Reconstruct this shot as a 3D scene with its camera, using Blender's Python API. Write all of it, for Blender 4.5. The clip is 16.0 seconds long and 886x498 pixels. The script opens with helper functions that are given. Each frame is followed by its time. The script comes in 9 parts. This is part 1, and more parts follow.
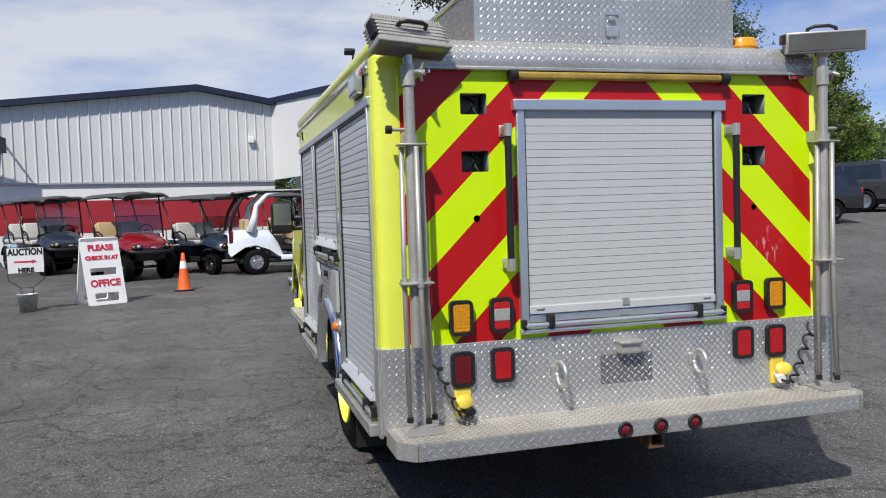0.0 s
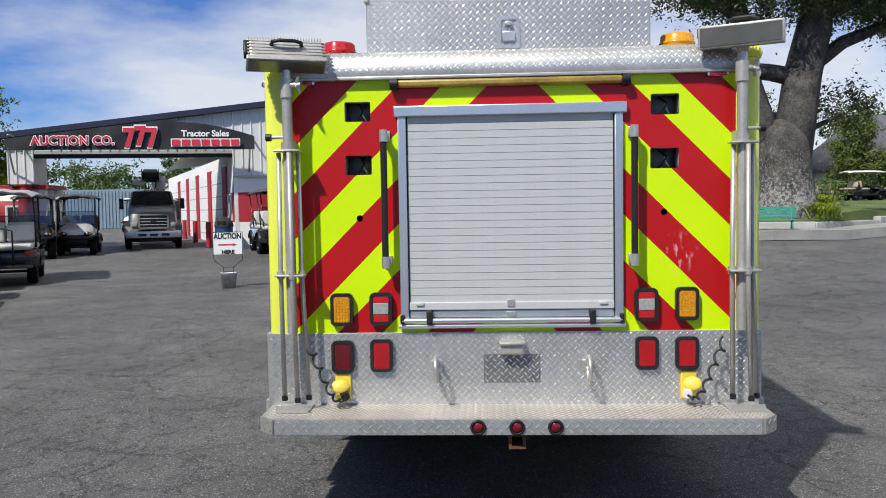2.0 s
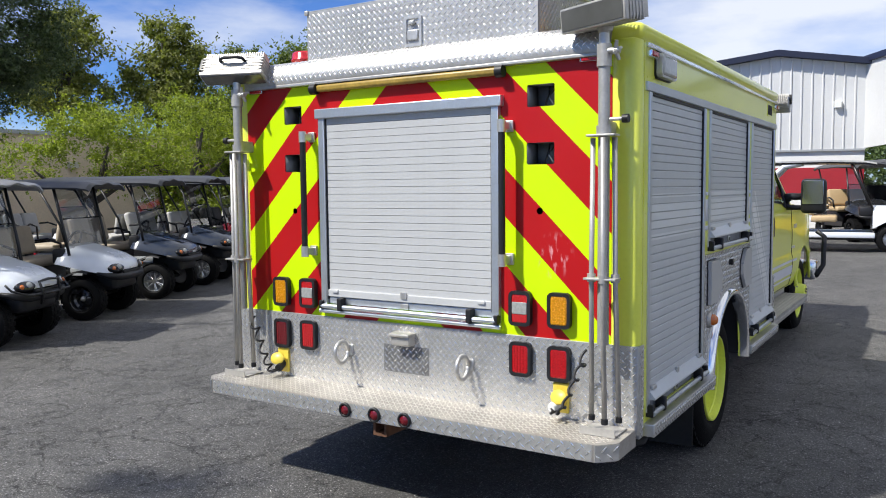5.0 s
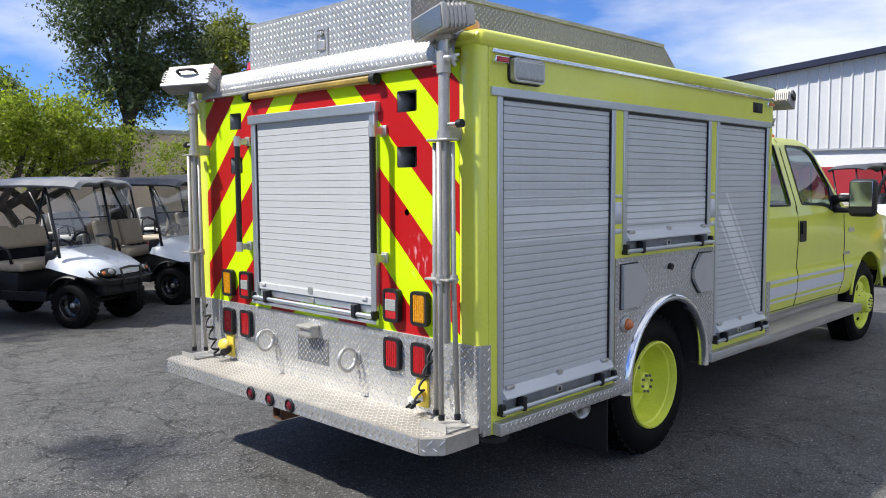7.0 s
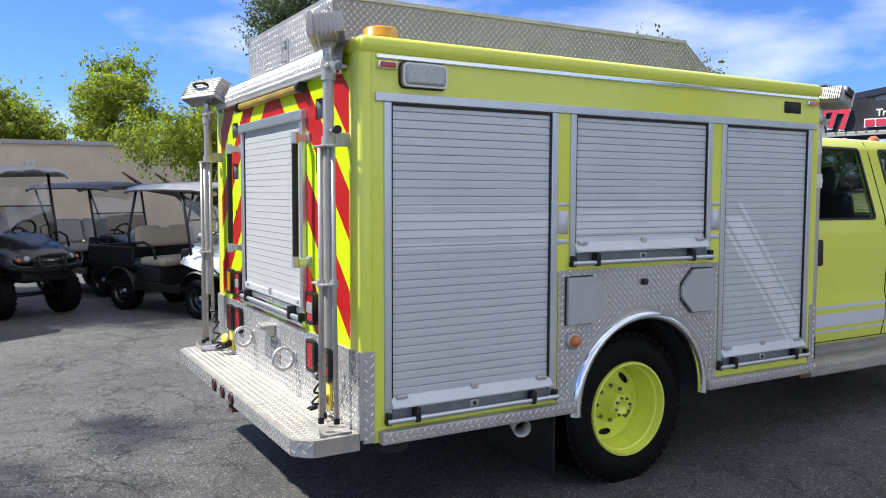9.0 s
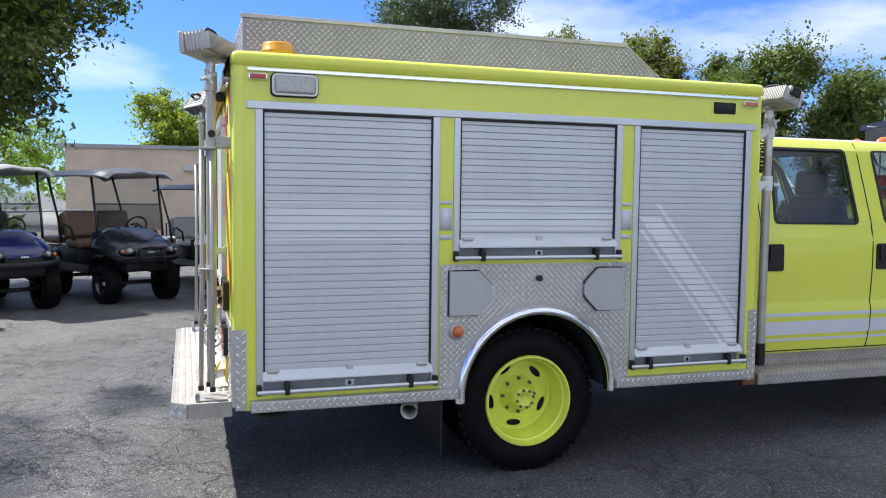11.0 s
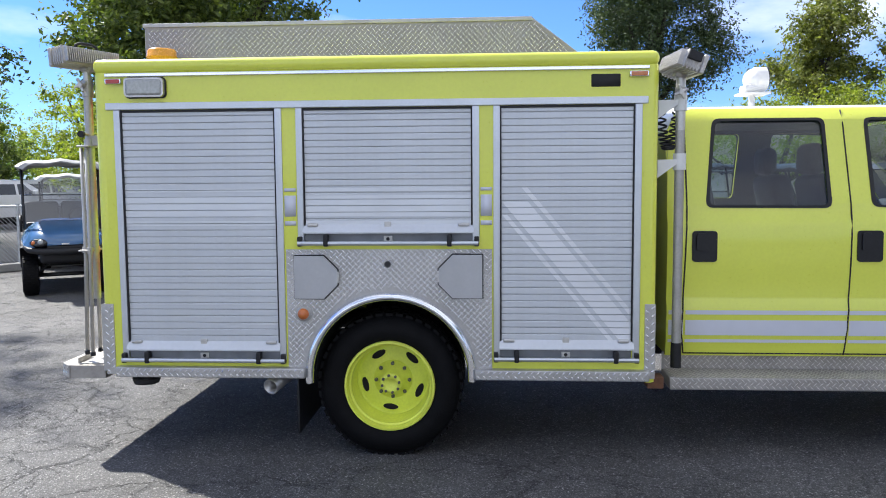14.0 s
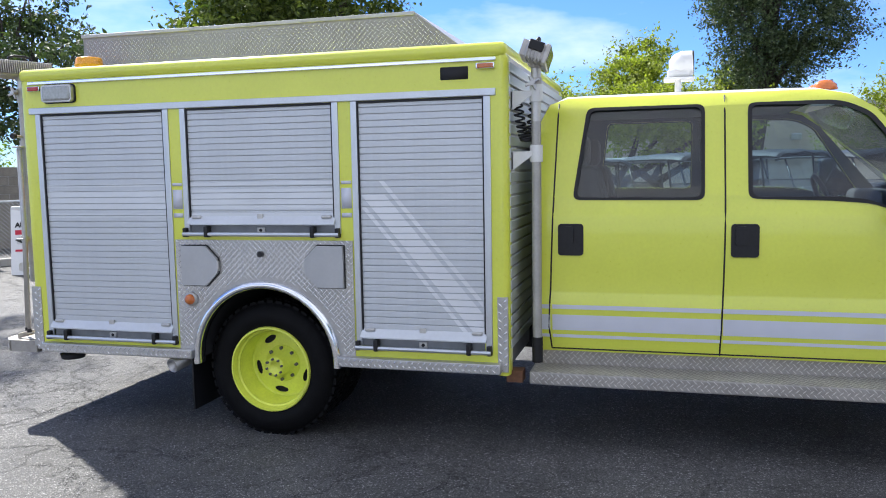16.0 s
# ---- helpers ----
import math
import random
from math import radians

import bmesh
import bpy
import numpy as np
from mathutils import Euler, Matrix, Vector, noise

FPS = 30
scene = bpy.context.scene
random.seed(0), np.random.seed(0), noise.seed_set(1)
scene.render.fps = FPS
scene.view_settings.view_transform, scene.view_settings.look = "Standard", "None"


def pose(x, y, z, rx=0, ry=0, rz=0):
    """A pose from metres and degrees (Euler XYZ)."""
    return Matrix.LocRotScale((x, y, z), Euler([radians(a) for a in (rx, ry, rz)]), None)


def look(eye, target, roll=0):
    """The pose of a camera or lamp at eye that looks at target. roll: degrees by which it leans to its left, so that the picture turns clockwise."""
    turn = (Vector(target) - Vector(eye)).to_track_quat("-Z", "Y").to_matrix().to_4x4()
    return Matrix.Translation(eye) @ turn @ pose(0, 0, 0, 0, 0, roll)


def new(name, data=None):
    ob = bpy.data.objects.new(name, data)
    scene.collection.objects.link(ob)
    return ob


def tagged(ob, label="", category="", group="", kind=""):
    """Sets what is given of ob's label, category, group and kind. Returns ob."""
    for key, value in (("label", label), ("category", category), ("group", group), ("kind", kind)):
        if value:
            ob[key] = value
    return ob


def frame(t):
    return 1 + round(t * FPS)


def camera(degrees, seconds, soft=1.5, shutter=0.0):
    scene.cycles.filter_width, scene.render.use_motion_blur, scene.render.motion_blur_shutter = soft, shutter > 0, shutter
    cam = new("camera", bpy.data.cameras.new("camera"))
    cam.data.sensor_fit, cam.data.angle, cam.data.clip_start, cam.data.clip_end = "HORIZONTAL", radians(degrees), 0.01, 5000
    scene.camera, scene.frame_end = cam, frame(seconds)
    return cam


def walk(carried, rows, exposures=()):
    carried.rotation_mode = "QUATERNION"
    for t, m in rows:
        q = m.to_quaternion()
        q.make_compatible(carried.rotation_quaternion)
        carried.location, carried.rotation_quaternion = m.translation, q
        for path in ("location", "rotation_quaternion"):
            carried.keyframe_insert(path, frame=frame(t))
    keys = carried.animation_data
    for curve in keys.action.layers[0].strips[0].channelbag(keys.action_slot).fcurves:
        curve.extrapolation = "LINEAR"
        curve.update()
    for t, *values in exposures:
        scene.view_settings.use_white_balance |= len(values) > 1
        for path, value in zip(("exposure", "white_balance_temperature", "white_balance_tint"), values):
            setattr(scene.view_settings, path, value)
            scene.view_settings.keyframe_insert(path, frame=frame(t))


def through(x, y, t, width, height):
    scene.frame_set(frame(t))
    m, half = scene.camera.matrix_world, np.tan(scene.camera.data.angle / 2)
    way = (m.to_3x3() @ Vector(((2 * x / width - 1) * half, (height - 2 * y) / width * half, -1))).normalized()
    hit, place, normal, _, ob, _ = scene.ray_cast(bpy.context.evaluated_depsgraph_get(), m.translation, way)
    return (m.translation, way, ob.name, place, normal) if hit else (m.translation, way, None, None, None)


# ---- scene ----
cam = camera(58.0, 16.0, soft=1.0)
PATH = [
    (0, (0.254, -0.397, 1.496), (0.8, 1.524, 1.396), -1.8),
    (0.5, (0.659, -0.574, 1.48), (1.05, 1.385, 1.391), -1.6),
    (1, (1.069, -0.651, 1.475), (1.3, 1.334, 1.386), -1.4),
    (1.5, (1.521, -0.714, 1.482), (1.592, 1.282, 1.388), -1.1),
    (2, (1.998, -0.838, 1.497), (1.898, 1.156, 1.392), -0.9),
    (2.5, (2.435, -0.784, 1.498), (2.156, 1.193, 1.38), -0.8),
    (3, (2.857, -0.789, 1.484), (2.404, 1.155, 1.356), -0.6),
    (3.5, (3.243, -0.676, 1.481), (2.609, 1.216, 1.344), -0.4),
    (3.6, (3.333, -0.627, 1.49), (2.662, 1.252, 1.352), -0.2),
    (3.7, (3.417, -0.574, 1.506), (2.7, 1.288, 1.365), -0.3),
    (5.8, (4.907, -0.055, 1.567), (3.736, 1.559, 1.413), -0.4),
    (6, (5.007, 0.015, 1.561), (3.806, 1.607, 1.405), -0.5),
    (6.5, (5.272, 0.282, 1.579), (3.977, 1.797, 1.422), -0.4),
    (7, (5.596, 0.493, 1.581), (4.204, 1.92, 1.423), -0.3),
    (7.5, (5.791, 0.772, 1.568), (4.3, 2.095, 1.415), -0.2),
    (8, (5.969, 1.07, 1.587), (4.389, 2.287, 1.438), -0.1),
    (8.5, (6.239, 1.341, 1.587), (4.578, 2.447, 1.444), 0.0),
    (9, (6.456, 1.655, 1.574), (4.726, 2.65, 1.435), 0.2),
    (9.5, (6.724, 1.944, 1.576), (4.943, 2.844, 1.434), 0.4),
    (9.7, (6.829, 2.051, 1.588), (5.03, 2.913, 1.442), 0.3),
    (11.8, (7.482, 3.448, 1.529), (5.528, 3.853, 1.399), 0.7),
    (12, (7.507, 3.617, 1.54), (5.542, 3.961, 1.404), 0.5),
    (12.5, (7.618, 3.995, 1.544), (5.635, 4.215, 1.4), 0.2),
    (13, (7.608, 4.394, 1.533), (5.616, 4.484, 1.382), -0.2),
    (13.5, (7.636, 4.855, 1.546), (5.643, 4.822, 1.383), -0.5),
    (14, (7.668, 5.267, 1.574), (5.68, 5.136, 1.4), -0.4),
    (14.5, (7.603, 5.654, 1.59), (5.625, 5.432, 1.402), -0.4),
    (15, (7.639, 6.068, 1.599), (5.673, 5.755, 1.399), -0.4),
    (15.5, (7.599, 6.473, 1.596), (5.653, 6.056, 1.389), -0.6),
    (16, (7.507, 6.929, 1.583), (5.589, 6.399, 1.385), -1.0),
]
walk(cam, [(t, look(eye, target, roll)) for t, eye, target, roll in PATH],
     [(0, 0.40, 6420, 8), (2.5, 0.58, 6450, 7), (3.5, 0.72, 6450, 7), (6, 0.82, 6400, 8), (7, 0.90, 6380, 8), (9.5, 1.16, 6360, 8), (12.5, 1.30, 6300, 9), (16, 1.36, 6300, 9)])

# ---- sky, sun ----
SUN_TO = Vector((-0.48, -0.68, 1.0)).normalized()
world = bpy.data.worlds.new("sky")
scene.world = world
world.use_nodes = True
wn, wl = world.node_tree.nodes, world.node_tree.links
wbg = wn["Background"]
sky = wn.new("ShaderNodeTexSky")
sky.sky_type = "NISHITA"
sky.sun_disc = False
sky.sun_elevation = math.asin(SUN_TO.z)
sky.sun_rotation = math.atan2(SUN_TO.x, SUN_TO.y)
sky.air_density, sky.dust_density, sky.ozone_density = 1.0, 0.1, 2.5
wtc = wn.new("ShaderNodeTexCoord")
wmap = wn.new("ShaderNodeMapping")
wmap.inputs["Scale"].default_value = (1.0, 1.0, 3.2)
wnoise = wn.new("ShaderNodeTexNoise")
wnoise.inputs["Scale"].default_value = 2.1
wnoise.inputs["Detail"].default_value = 7.0
wnoise.inputs["Roughness"].default_value = 0.55
wramp = wn.new("ShaderNodeValToRGB")
wramp.color_ramp.elements[0].position = 0.435
wramp.color_ramp.elements[0].color = (0, 0, 0, 1)
wramp.color_ramp.elements[1].position = 0.665
wramp.color_ramp.elements[1].color = (0.75, 0.75, 0.75, 1)
wmix = wn.new("ShaderNodeMix")
wmix.data_type = "RGBA"
wl.new(wtc.outputs["Generated"], wmap.inputs["Vector"])
wl.new(wmap.outputs["Vector"], wnoise.inputs["Vector"])
# cloud thickens towards the far right, and overhead, unseen, added to brighten shaded sides
wdot, wadd = wn.new("ShaderNodeVectorMath"), wn.new("ShaderNodeMath")
wdot.operation, wadd.operation = "DOT_PRODUCT", "MULTIPLY_ADD"
wdot.inputs[1].default_value = (0.6, 0.5, 0.6)
wadd.inputs[1].default_value = 0.16
wl.new(wtc.outputs["Generated"], wdot.inputs[0])
wl.new(wdot.outputs["Value"], wadd.inputs[0])
wl.new(wnoise.outputs["Fac"], wadd.inputs[2])
wl.new(wadd.outputs[0], wramp.inputs["Fac"])
wl.new(wramp.outputs["Color"], wmix.inputs["Factor"])
wtint = wn.new("ShaderNodeVectorMath")
wtint.operation = "MULTIPLY"
wtint.inputs[1].default_value = (0.245, 0.36, 0.62)
wl.new(sky.outputs["Color"], wtint.inputs[0])
wl.new(wtint.outputs["Vector"], wmix.inputs["A"])
wmix.inputs["B"].default_value = (4.9, 4.85, 4.8, 1)
wl.new(wmix.outputs["Result"], wbg.inputs["Color"])
wbg.inputs["Strength"].default_value = 0.13
sun = new("sun", bpy.data.lights.new("sun", "SUN"))
sun.data.energy, sun.data.angle, sun.data.color = 3.75, radians(1.2), (1.0, 0.955, 0.88)
sun.matrix_world = look(SUN_TO * 60, (0, 0, 0))


# ---- materials ----
def material(name, color, rough=0.5, metal=0.0, var=0.0, scale=8.0, bump=0.0, bump_scale=40.0, fine=0.0, fine_scale=120.0, spec=0.5, coat=0.0, coords="Object"):
    """A principled material with variation of its colour at two scales and a fine relief."""
    m = bpy.data.materials.new(name)
    m.use_nodes = True
    n, l = m.node_tree.nodes, m.node_tree.links
    p = n["Principled BSDF"]
    p.inputs["Base Color"].default_value = (*color, 1)
    p.inputs["Roughness"].default_value = rough
    p.inputs["Metallic"].default_value = metal
    p.inputs["Specular IOR Level"].default_value = spec
    p.inputs["Coat Weight"].default_value = coat
    p.inputs["Coat Roughness"].default_value = 0.08
    if var or bump or fine:
        tc = n.new("ShaderNodeTexCoord")
    if var or fine:
        col = None
        for amount, sc in ((var, scale), (fine, fine_scale)):
            if not amount:
                continue
            tx = n.new("ShaderNodeTexNoise")
            tx.inputs["Scale"].default_value = sc
            tx.inputs["Detail"].default_value = 5
            l.new(tc.outputs[coords], tx.inputs["Vector"])
            mr = n.new("ShaderNodeMapRange")
            mr.inputs["From Min"].default_value, mr.inputs["From Max"].default_value = 0.3, 0.7
            mr.inputs["To Min"].default_value, mr.inputs["To Max"].default_value = 1 - amount, 1 + amount
            l.new(tx.outputs["Fac"], mr.inputs["Value"])
            mx = n.new("ShaderNodeVectorMath")
            mx.operation = "SCALE"
            if col is None:
                mx.inputs[0].default_value = color
            else:
                l.new(col, mx.inputs[0])
            l.new(mr.outputs["Result"], mx.inputs["Scale"])
            col = mx.outputs["Vector"]
        l.new(col, p.inputs["Base Color"])
        rr = n.new("ShaderNodeMapRange")
        rr.inputs["To Min"].default_value, rr.inputs["To Max"].default_value = max(0.02, rough - 0.08), min(1, rough + 0.1)
        l.new(tx.outputs["Fac"], rr.inputs["Value"])
        l.new(rr.outputs["Result"], p.inputs["Roughness"])
    if bump:
        bt = n.new("ShaderNodeTexNoise")
        bt.inputs["Scale"].default_value = bump_scale
        bt.inputs["Detail"].default_value = 6
        l.new(tc.outputs[coords], bt.inputs["Vector"])
        bp = n.new("ShaderNodeBump")
        bp.inputs["Strength"].default_value = bump
        bp.inputs["Distance"].default_value = 0.02
        l.new(bt.outputs["Fac"], bp.inputs["Height"])
        l.new(bp.outputs["Normal"], p.inputs["Normal"])
    return m


def glass(name, tint=(0.55, 0.6, 0.6), gloss=0.06):
    """A thin pane: mostly see-through with a reflecting face."""
    m = bpy.data.materials.new(name)
    m.use_nodes = True
    n, l = m.node_tree.nodes, m.node_tree.links
    n.remove(n["Principled BSDF"])
    tr, gl, mix, lw = n.new("ShaderNodeBsdfTransparent"), n.new("ShaderNodeBsdfGlossy"), n.new("ShaderNodeMixShader"), n.new("ShaderNodeLayerWeight")
    tr.inputs["Color"].default_value = (*tint, 1)
    gl.inputs["Roughness"].default_value = 0.02
    ad = n.new("ShaderNodeMath")
    pw = n.new("ShaderNodeMath")
    pw.operation, pw.inputs[1].default_value = "POWER", 5.0
    ad.operation, ad.use_clamp = "MULTIPLY_ADD", True
    ad.inputs[1].default_value, ad.inputs[2].default_value = 0.92, 0.05 + gloss
    l.new(lw.outputs["Facing"], pw.inputs[0])
    l.new(pw.outputs[0], ad.inputs[0])
    l.new(ad.outputs[0], mix.inputs["Fac"])
    l.new(tr.outputs[0], mix.inputs[1])
    l.new(gl.outputs[0], mix.inputs[2])
    l.new(mix.outputs[0], n["Material Output"].inputs["Surface"])
    return m


LIME = material("lime_paint", (0.72, 0.765, 0.085), 0.3, var=0.04, scale=2.0, fine=0.02, fine_scale=60, coat=0.6)
LIME_WHEEL = material("lime_wheel_paint", (0.76, 0.82, 0.10), 0.42, var=0.08, scale=6, fine=0.05, fine_scale=70, bump=0.05)
ALU = material("brushed_aluminium", (0.60, 0.63, 0.67), 0.36, metal=0.85, var=0.06, scale=3, fine=0.04, fine_scale=90)
SLAT = material("anodised_slat", (0.585, 0.61, 0.635), 0.4, metal=0.35, var=0.06, scale=1.6, fine=0.03, fine_scale=50)
SLAT_WHITE = material("painted_slat", (0.50, 0.505, 0.505), 0.36, metal=0.1, var=0.08, scale=2.0, fine=0.03, fine_scale=60)
TREAD = material("diamond_tread_aluminium", (0.47, 0.46, 0.445), 0.42, metal=0.65, var=0.12, scale=4, fine=0.09, fine_scale=45)
LOZENGE = material("polished_tread_lozenge", (0.80, 0.79, 0.77), 0.24, metal=0.85, fine=0.05, fine_scale=45)
LOZENGE_WORN = material("scuffed_tread_lozenge", (0.64, 0.61, 0.56), 0.4, metal=0.5, var=0.1, scale=5, fine=0.08, fine_scale=45)
# darker copy of TREAD: the shade on the roof chest's sides is in its colour
TREAD_SIDE = material("shaded_side_tread", (0.30, 0.285, 0.275), 0.45, metal=0.5, var=0.12, scale=3, fine=0.09, fine_scale=45)
# dark grey that stands for shaded aluminium in the gaps between slats
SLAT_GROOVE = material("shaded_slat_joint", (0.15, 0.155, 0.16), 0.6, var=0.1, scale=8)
TARNISHED = material("tarnished_tread", (0.17, 0.17, 0.17), 0.6, metal=0.5, var=0.25, scale=14)
HATCH = material("satin_grey_hatch", (0.46, 0.465, 0.47), 0.42, metal=0.3, var=0.05, scale=5, fine=0.03, fine_scale=60)
TREAD_DIRTY = material("worn_tread_aluminium", (0.38, 0.355, 0.32), 0.55, metal=0.5, var=0.16, scale=5, fine=0.10, fine_scale=45)
CHROME = material("chrome", (0.80, 0.82, 0.86), 0.12, metal=1.0, fine=0.03, fine_scale=20)
STEEL = material("dull_steel", (0.58, 0.57, 0.55), 0.4, metal=0.8, var=0.08, scale=12, fine=0.06, fine_scale=90)
POLE = material("weathered_pole", (0.44, 0.425, 0.40), 0.45, metal=0.55, var=0.10, scale=9, fine=0.08, fine_scale=80)
BLACK = material("black_plastic", (0.014, 0.014, 0.016), 0.45, fine=0.2, fine_scale=60, spec=0.35)
BLACK_GLOSS = material("black_gloss", (0.012, 0.012, 0.014), 0.15, coat=0.5, fine=0.1, fine_scale=20)
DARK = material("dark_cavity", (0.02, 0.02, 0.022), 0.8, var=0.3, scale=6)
CAVITY = material("grey_cavity", (0.22, 0.23, 0.25), 0.6, var=0.2, scale=10)
RUBBER = material("tyre_rubber", (0.0055, 0.0055, 0.006), 0.62, var=0.2, scale=14, fine=0.2, fine_scale=90, bump=0.15, bump_scale=90, spec=0.12)
RED_LENS = material("red_lens", (0.42, 0.008, 0.012), 0.18, coat=0.6, var=0.2, scale=110)
DARKRED_LENS = material("dark_red_lens", (0.13, 0.004, 0.009), 0.2, coat=0.6, var=0.25, scale=110)
AMBER_LENS = material("amber_lens", (0.62, 0.27, 0.006), 0.25, coat=0.3, var=0.2, scale=110)
ORANGE_LENS = material("orange_lens", (0.55, 0.14, 0.02), 0.18, coat=0.7, var=0.1, scale=60)
CLEAR_LENS = material("clear_lens", (0.36, 0.37, 0.355), 0.2, metal=0.2, var=0.14, scale=70, coat=0.5)
AMBER_BAR = material("aged_amber_bar", (0.30, 0.20, 0.035), 0.4, var=0.25, scale=7, fine=0.2, fine_scale=50)
YELLOW_PLASTIC = material("yellow_plastic", (0.76, 0.58, 0.07), 0.4, var=0.08, scale=25)
WHITE_PAINT = material("white_paint", (0.78, 0.78, 0.77), 0.45, var=0.04, scale=1.5, fine=0.03, fine_scale=30)
WHITE_PLASTIC = material("white_plastic", (0.72, 0.72, 0.70), 0.35, var=0.05, scale=12)
LAMP_HOUSING = material("cast_lamp_housing", (0.47, 0.45, 0.415), 0.42, metal=0.45, var=0.14, scale=11, fine=0.08, fine_scale=60)
LAMP_GLASS = material("dull_lamp_glass", (0.13, 0.13, 0.125), 0.2, metal=0.3, var=0.15, scale=9, coat=0.5)
RUST = material("rusty_steel", (0.16, 0.075, 0.04), 0.75, metal=0.2, var=0.4, scale=18, bump=0.2)
GREY_STRIPE = material("grey_reflective_stripe", (0.63, 0.645, 0.70), 0.4, var=0.04, scale=6)
SLAT_STRIPE = material("reflective_film_on_slats", (0.76, 0.775, 0.79), 0.36, metal=0.15, var=0.05, scale=4)
SLAT_BAND = material("old_film_on_slats", (0.70, 0.725, 0.745), 0.38, metal=0.2, var=0.05, scale=4)
TRIM = material("grey_door_trim", (0.04, 0.046, 0.05), 0.7, var=0.1, scale=8, fine=0.1, fine_scale=80)
GLASS_DARK = glass("tinted_window_glass", (0.60, 0.74, 0.79), 0.03)
GLASS_CLEAR = glass("clear_acrylic", (0.80, 0.82, 0.83), 0.05)
GLASS_TINT = glass("smoke_acrylic", (0.42, 0.44, 0.47), 0.08)
INTERIOR = material("dark_grey_upholstery", (0.035, 0.037, 0.042), 0.8, var=0.15, scale=20, fine=0.15, fine_scale=90)


def chevron_material():
    """Retro-reflective red and lime stripes that run up to the middle of the panel."""
    m = material("chevron_film", (0.62, 0.82, 0.0), 0.35, coat=0.1, spec=0.3)
    n, l = m.node_tree.nodes, m.node_tree.links
    p = n["Principled BSDF"]
    tc, sp, ab = n.new("ShaderNodeTexCoord"), n.new("ShaderNodeSeparateXYZ"), n.new("ShaderNodeMath")
    ab.operation = "ABSOLUTE"
    ma, sub, fr, lt = n.new("ShaderNodeMath"), n.new("ShaderNodeMath"), n.new("ShaderNodeMath"), n.new("ShaderNodeMath")
    l.new(tc.outputs["Object"], sp.inputs[0])
    mid = n.new("ShaderNodeMath")
    mid.operation, mid.inputs[1].default_value = "SUBTRACT", 0.018
    l.new(sp.outputs["X"], mid.inputs[0])
    l.new(mid.outputs[0], ab.inputs[0])
    ma.operation, ma.inputs[1].default_value = "MULTIPLY_ADD", 1.0
    l.new(ab.outputs[0], ma.inputs[0])
    l.new(sp.outputs["Z"], ma.inputs[2])
    sub.operation, sub.inputs[1].default_value, sub.inputs[2].default_value = "MULTIPLY_ADD", 1 / 0.444, -2.42 / 0.444
    l.new(ma.outputs[0], sub.inputs[0])
    fr.operation = "FRACT"
    l.new(sub.outputs[0], fr.inputs[0])
    lt.operation, lt.inputs[1].default_value = "LESS_THAN", 0.5
    l.new(fr.outputs[0], lt.inputs[0])
    mix = n.new("ShaderNodeMix")
    mix.data_type = "RGBA"
    mix.inputs["A"].default_value = (0.56, 0.78, 0.0, 1)
    mix.inputs["B"].default_value = (0.40, 0.006, 0.008, 1)
    l.new(lt.outputs[0], mix.inputs["Factor"])
    tx = n.new("ShaderNodeTexNoise")
    tx.inputs["Scale"].default_value = 3.0
    tx.inputs["Detail"].default_value = 6
    l.new(tc.outputs["Object"], tx.inputs["Vector"])
    mr = n.new("ShaderNodeMapRange")
    mr.inputs["To Min"].default_value, mr.inputs["To Max"].default_value = 0.9, 1.1
    l.new(tx.outputs["Fac"], mr.inputs["Value"])
    sc = n.new("ShaderNodeVectorMath")
    sc.operation = "SCALE"
    l.new(mix.outputs["Result"], sc.inputs[0])
    l.new(mr.outputs["Result"], sc.inputs["Scale"])
    # pale scrapes low on one side
    mp = n.new("ShaderNodeMapping")
    mp.inputs["Location"].default_value = (-0.81 * 11, 0, -1.26 * 10)
    mp.inputs["Scale"].default_value = (11, 1, 10)
    l.new(tc.outputs["Object"], mp.inputs["Vector"])
    ln = n.new("ShaderNodeVectorMath")
    ln.operation = "LENGTH"
    l.new(mp.outputs["Vector"], ln.inputs[0])
    near = n.new("ShaderNodeMapRange")
    near.inputs["From Min"].default_value, near.inputs["From Max"].default_value = 0.5, 1.1
    near.inputs["To Min"].default_value, near.inputs["To Max"].default_value = 1.0, 0.0
    l.new(ln.outputs["Value"], near.inputs["Value"])
    st = n.new("ShaderNodeMapping")
    st.inputs["Scale"].default_value = (46, 1, 15)
    l.new(tc.outputs["Object"], st.inputs["Vector"])
    sn = n.new("ShaderNodeTexNoise")
    sn.inputs["Scale"].default_value, sn.inputs["Detail"].default_value = 1.0, 5
    l.new(st.outputs["Vector"], sn.inputs["Vector"])
    cut = n.new("ShaderNodeMapRange")
    cut.inputs["From Min"].default_value, cut.inputs["From Max"].default_value = 0.54, 0.66
    l.new(sn.outputs["Fac"], cut.inputs["Value"])
    both = n.new("ShaderNodeMath")
    both.operation = "MULTIPLY"
    l.new(near.outputs["Result"], both.inputs[0])
    l.new(cut.outputs["Result"], both.inputs[1])
    wear = n.new("ShaderNodeMix")
    wear.data_type = "RGBA"
    wear.inputs["B"].default_value = (0.62, 0.25, 0.27, 1)
    l.new(both.outputs[0], wear.inputs["Factor"])
    l.new(sc.outputs["Vector"], wear.inputs["A"])
    l.new(wear.outputs["Result"], p.inputs["Base Color"])
    return m


CHEVRON = chevron_material()


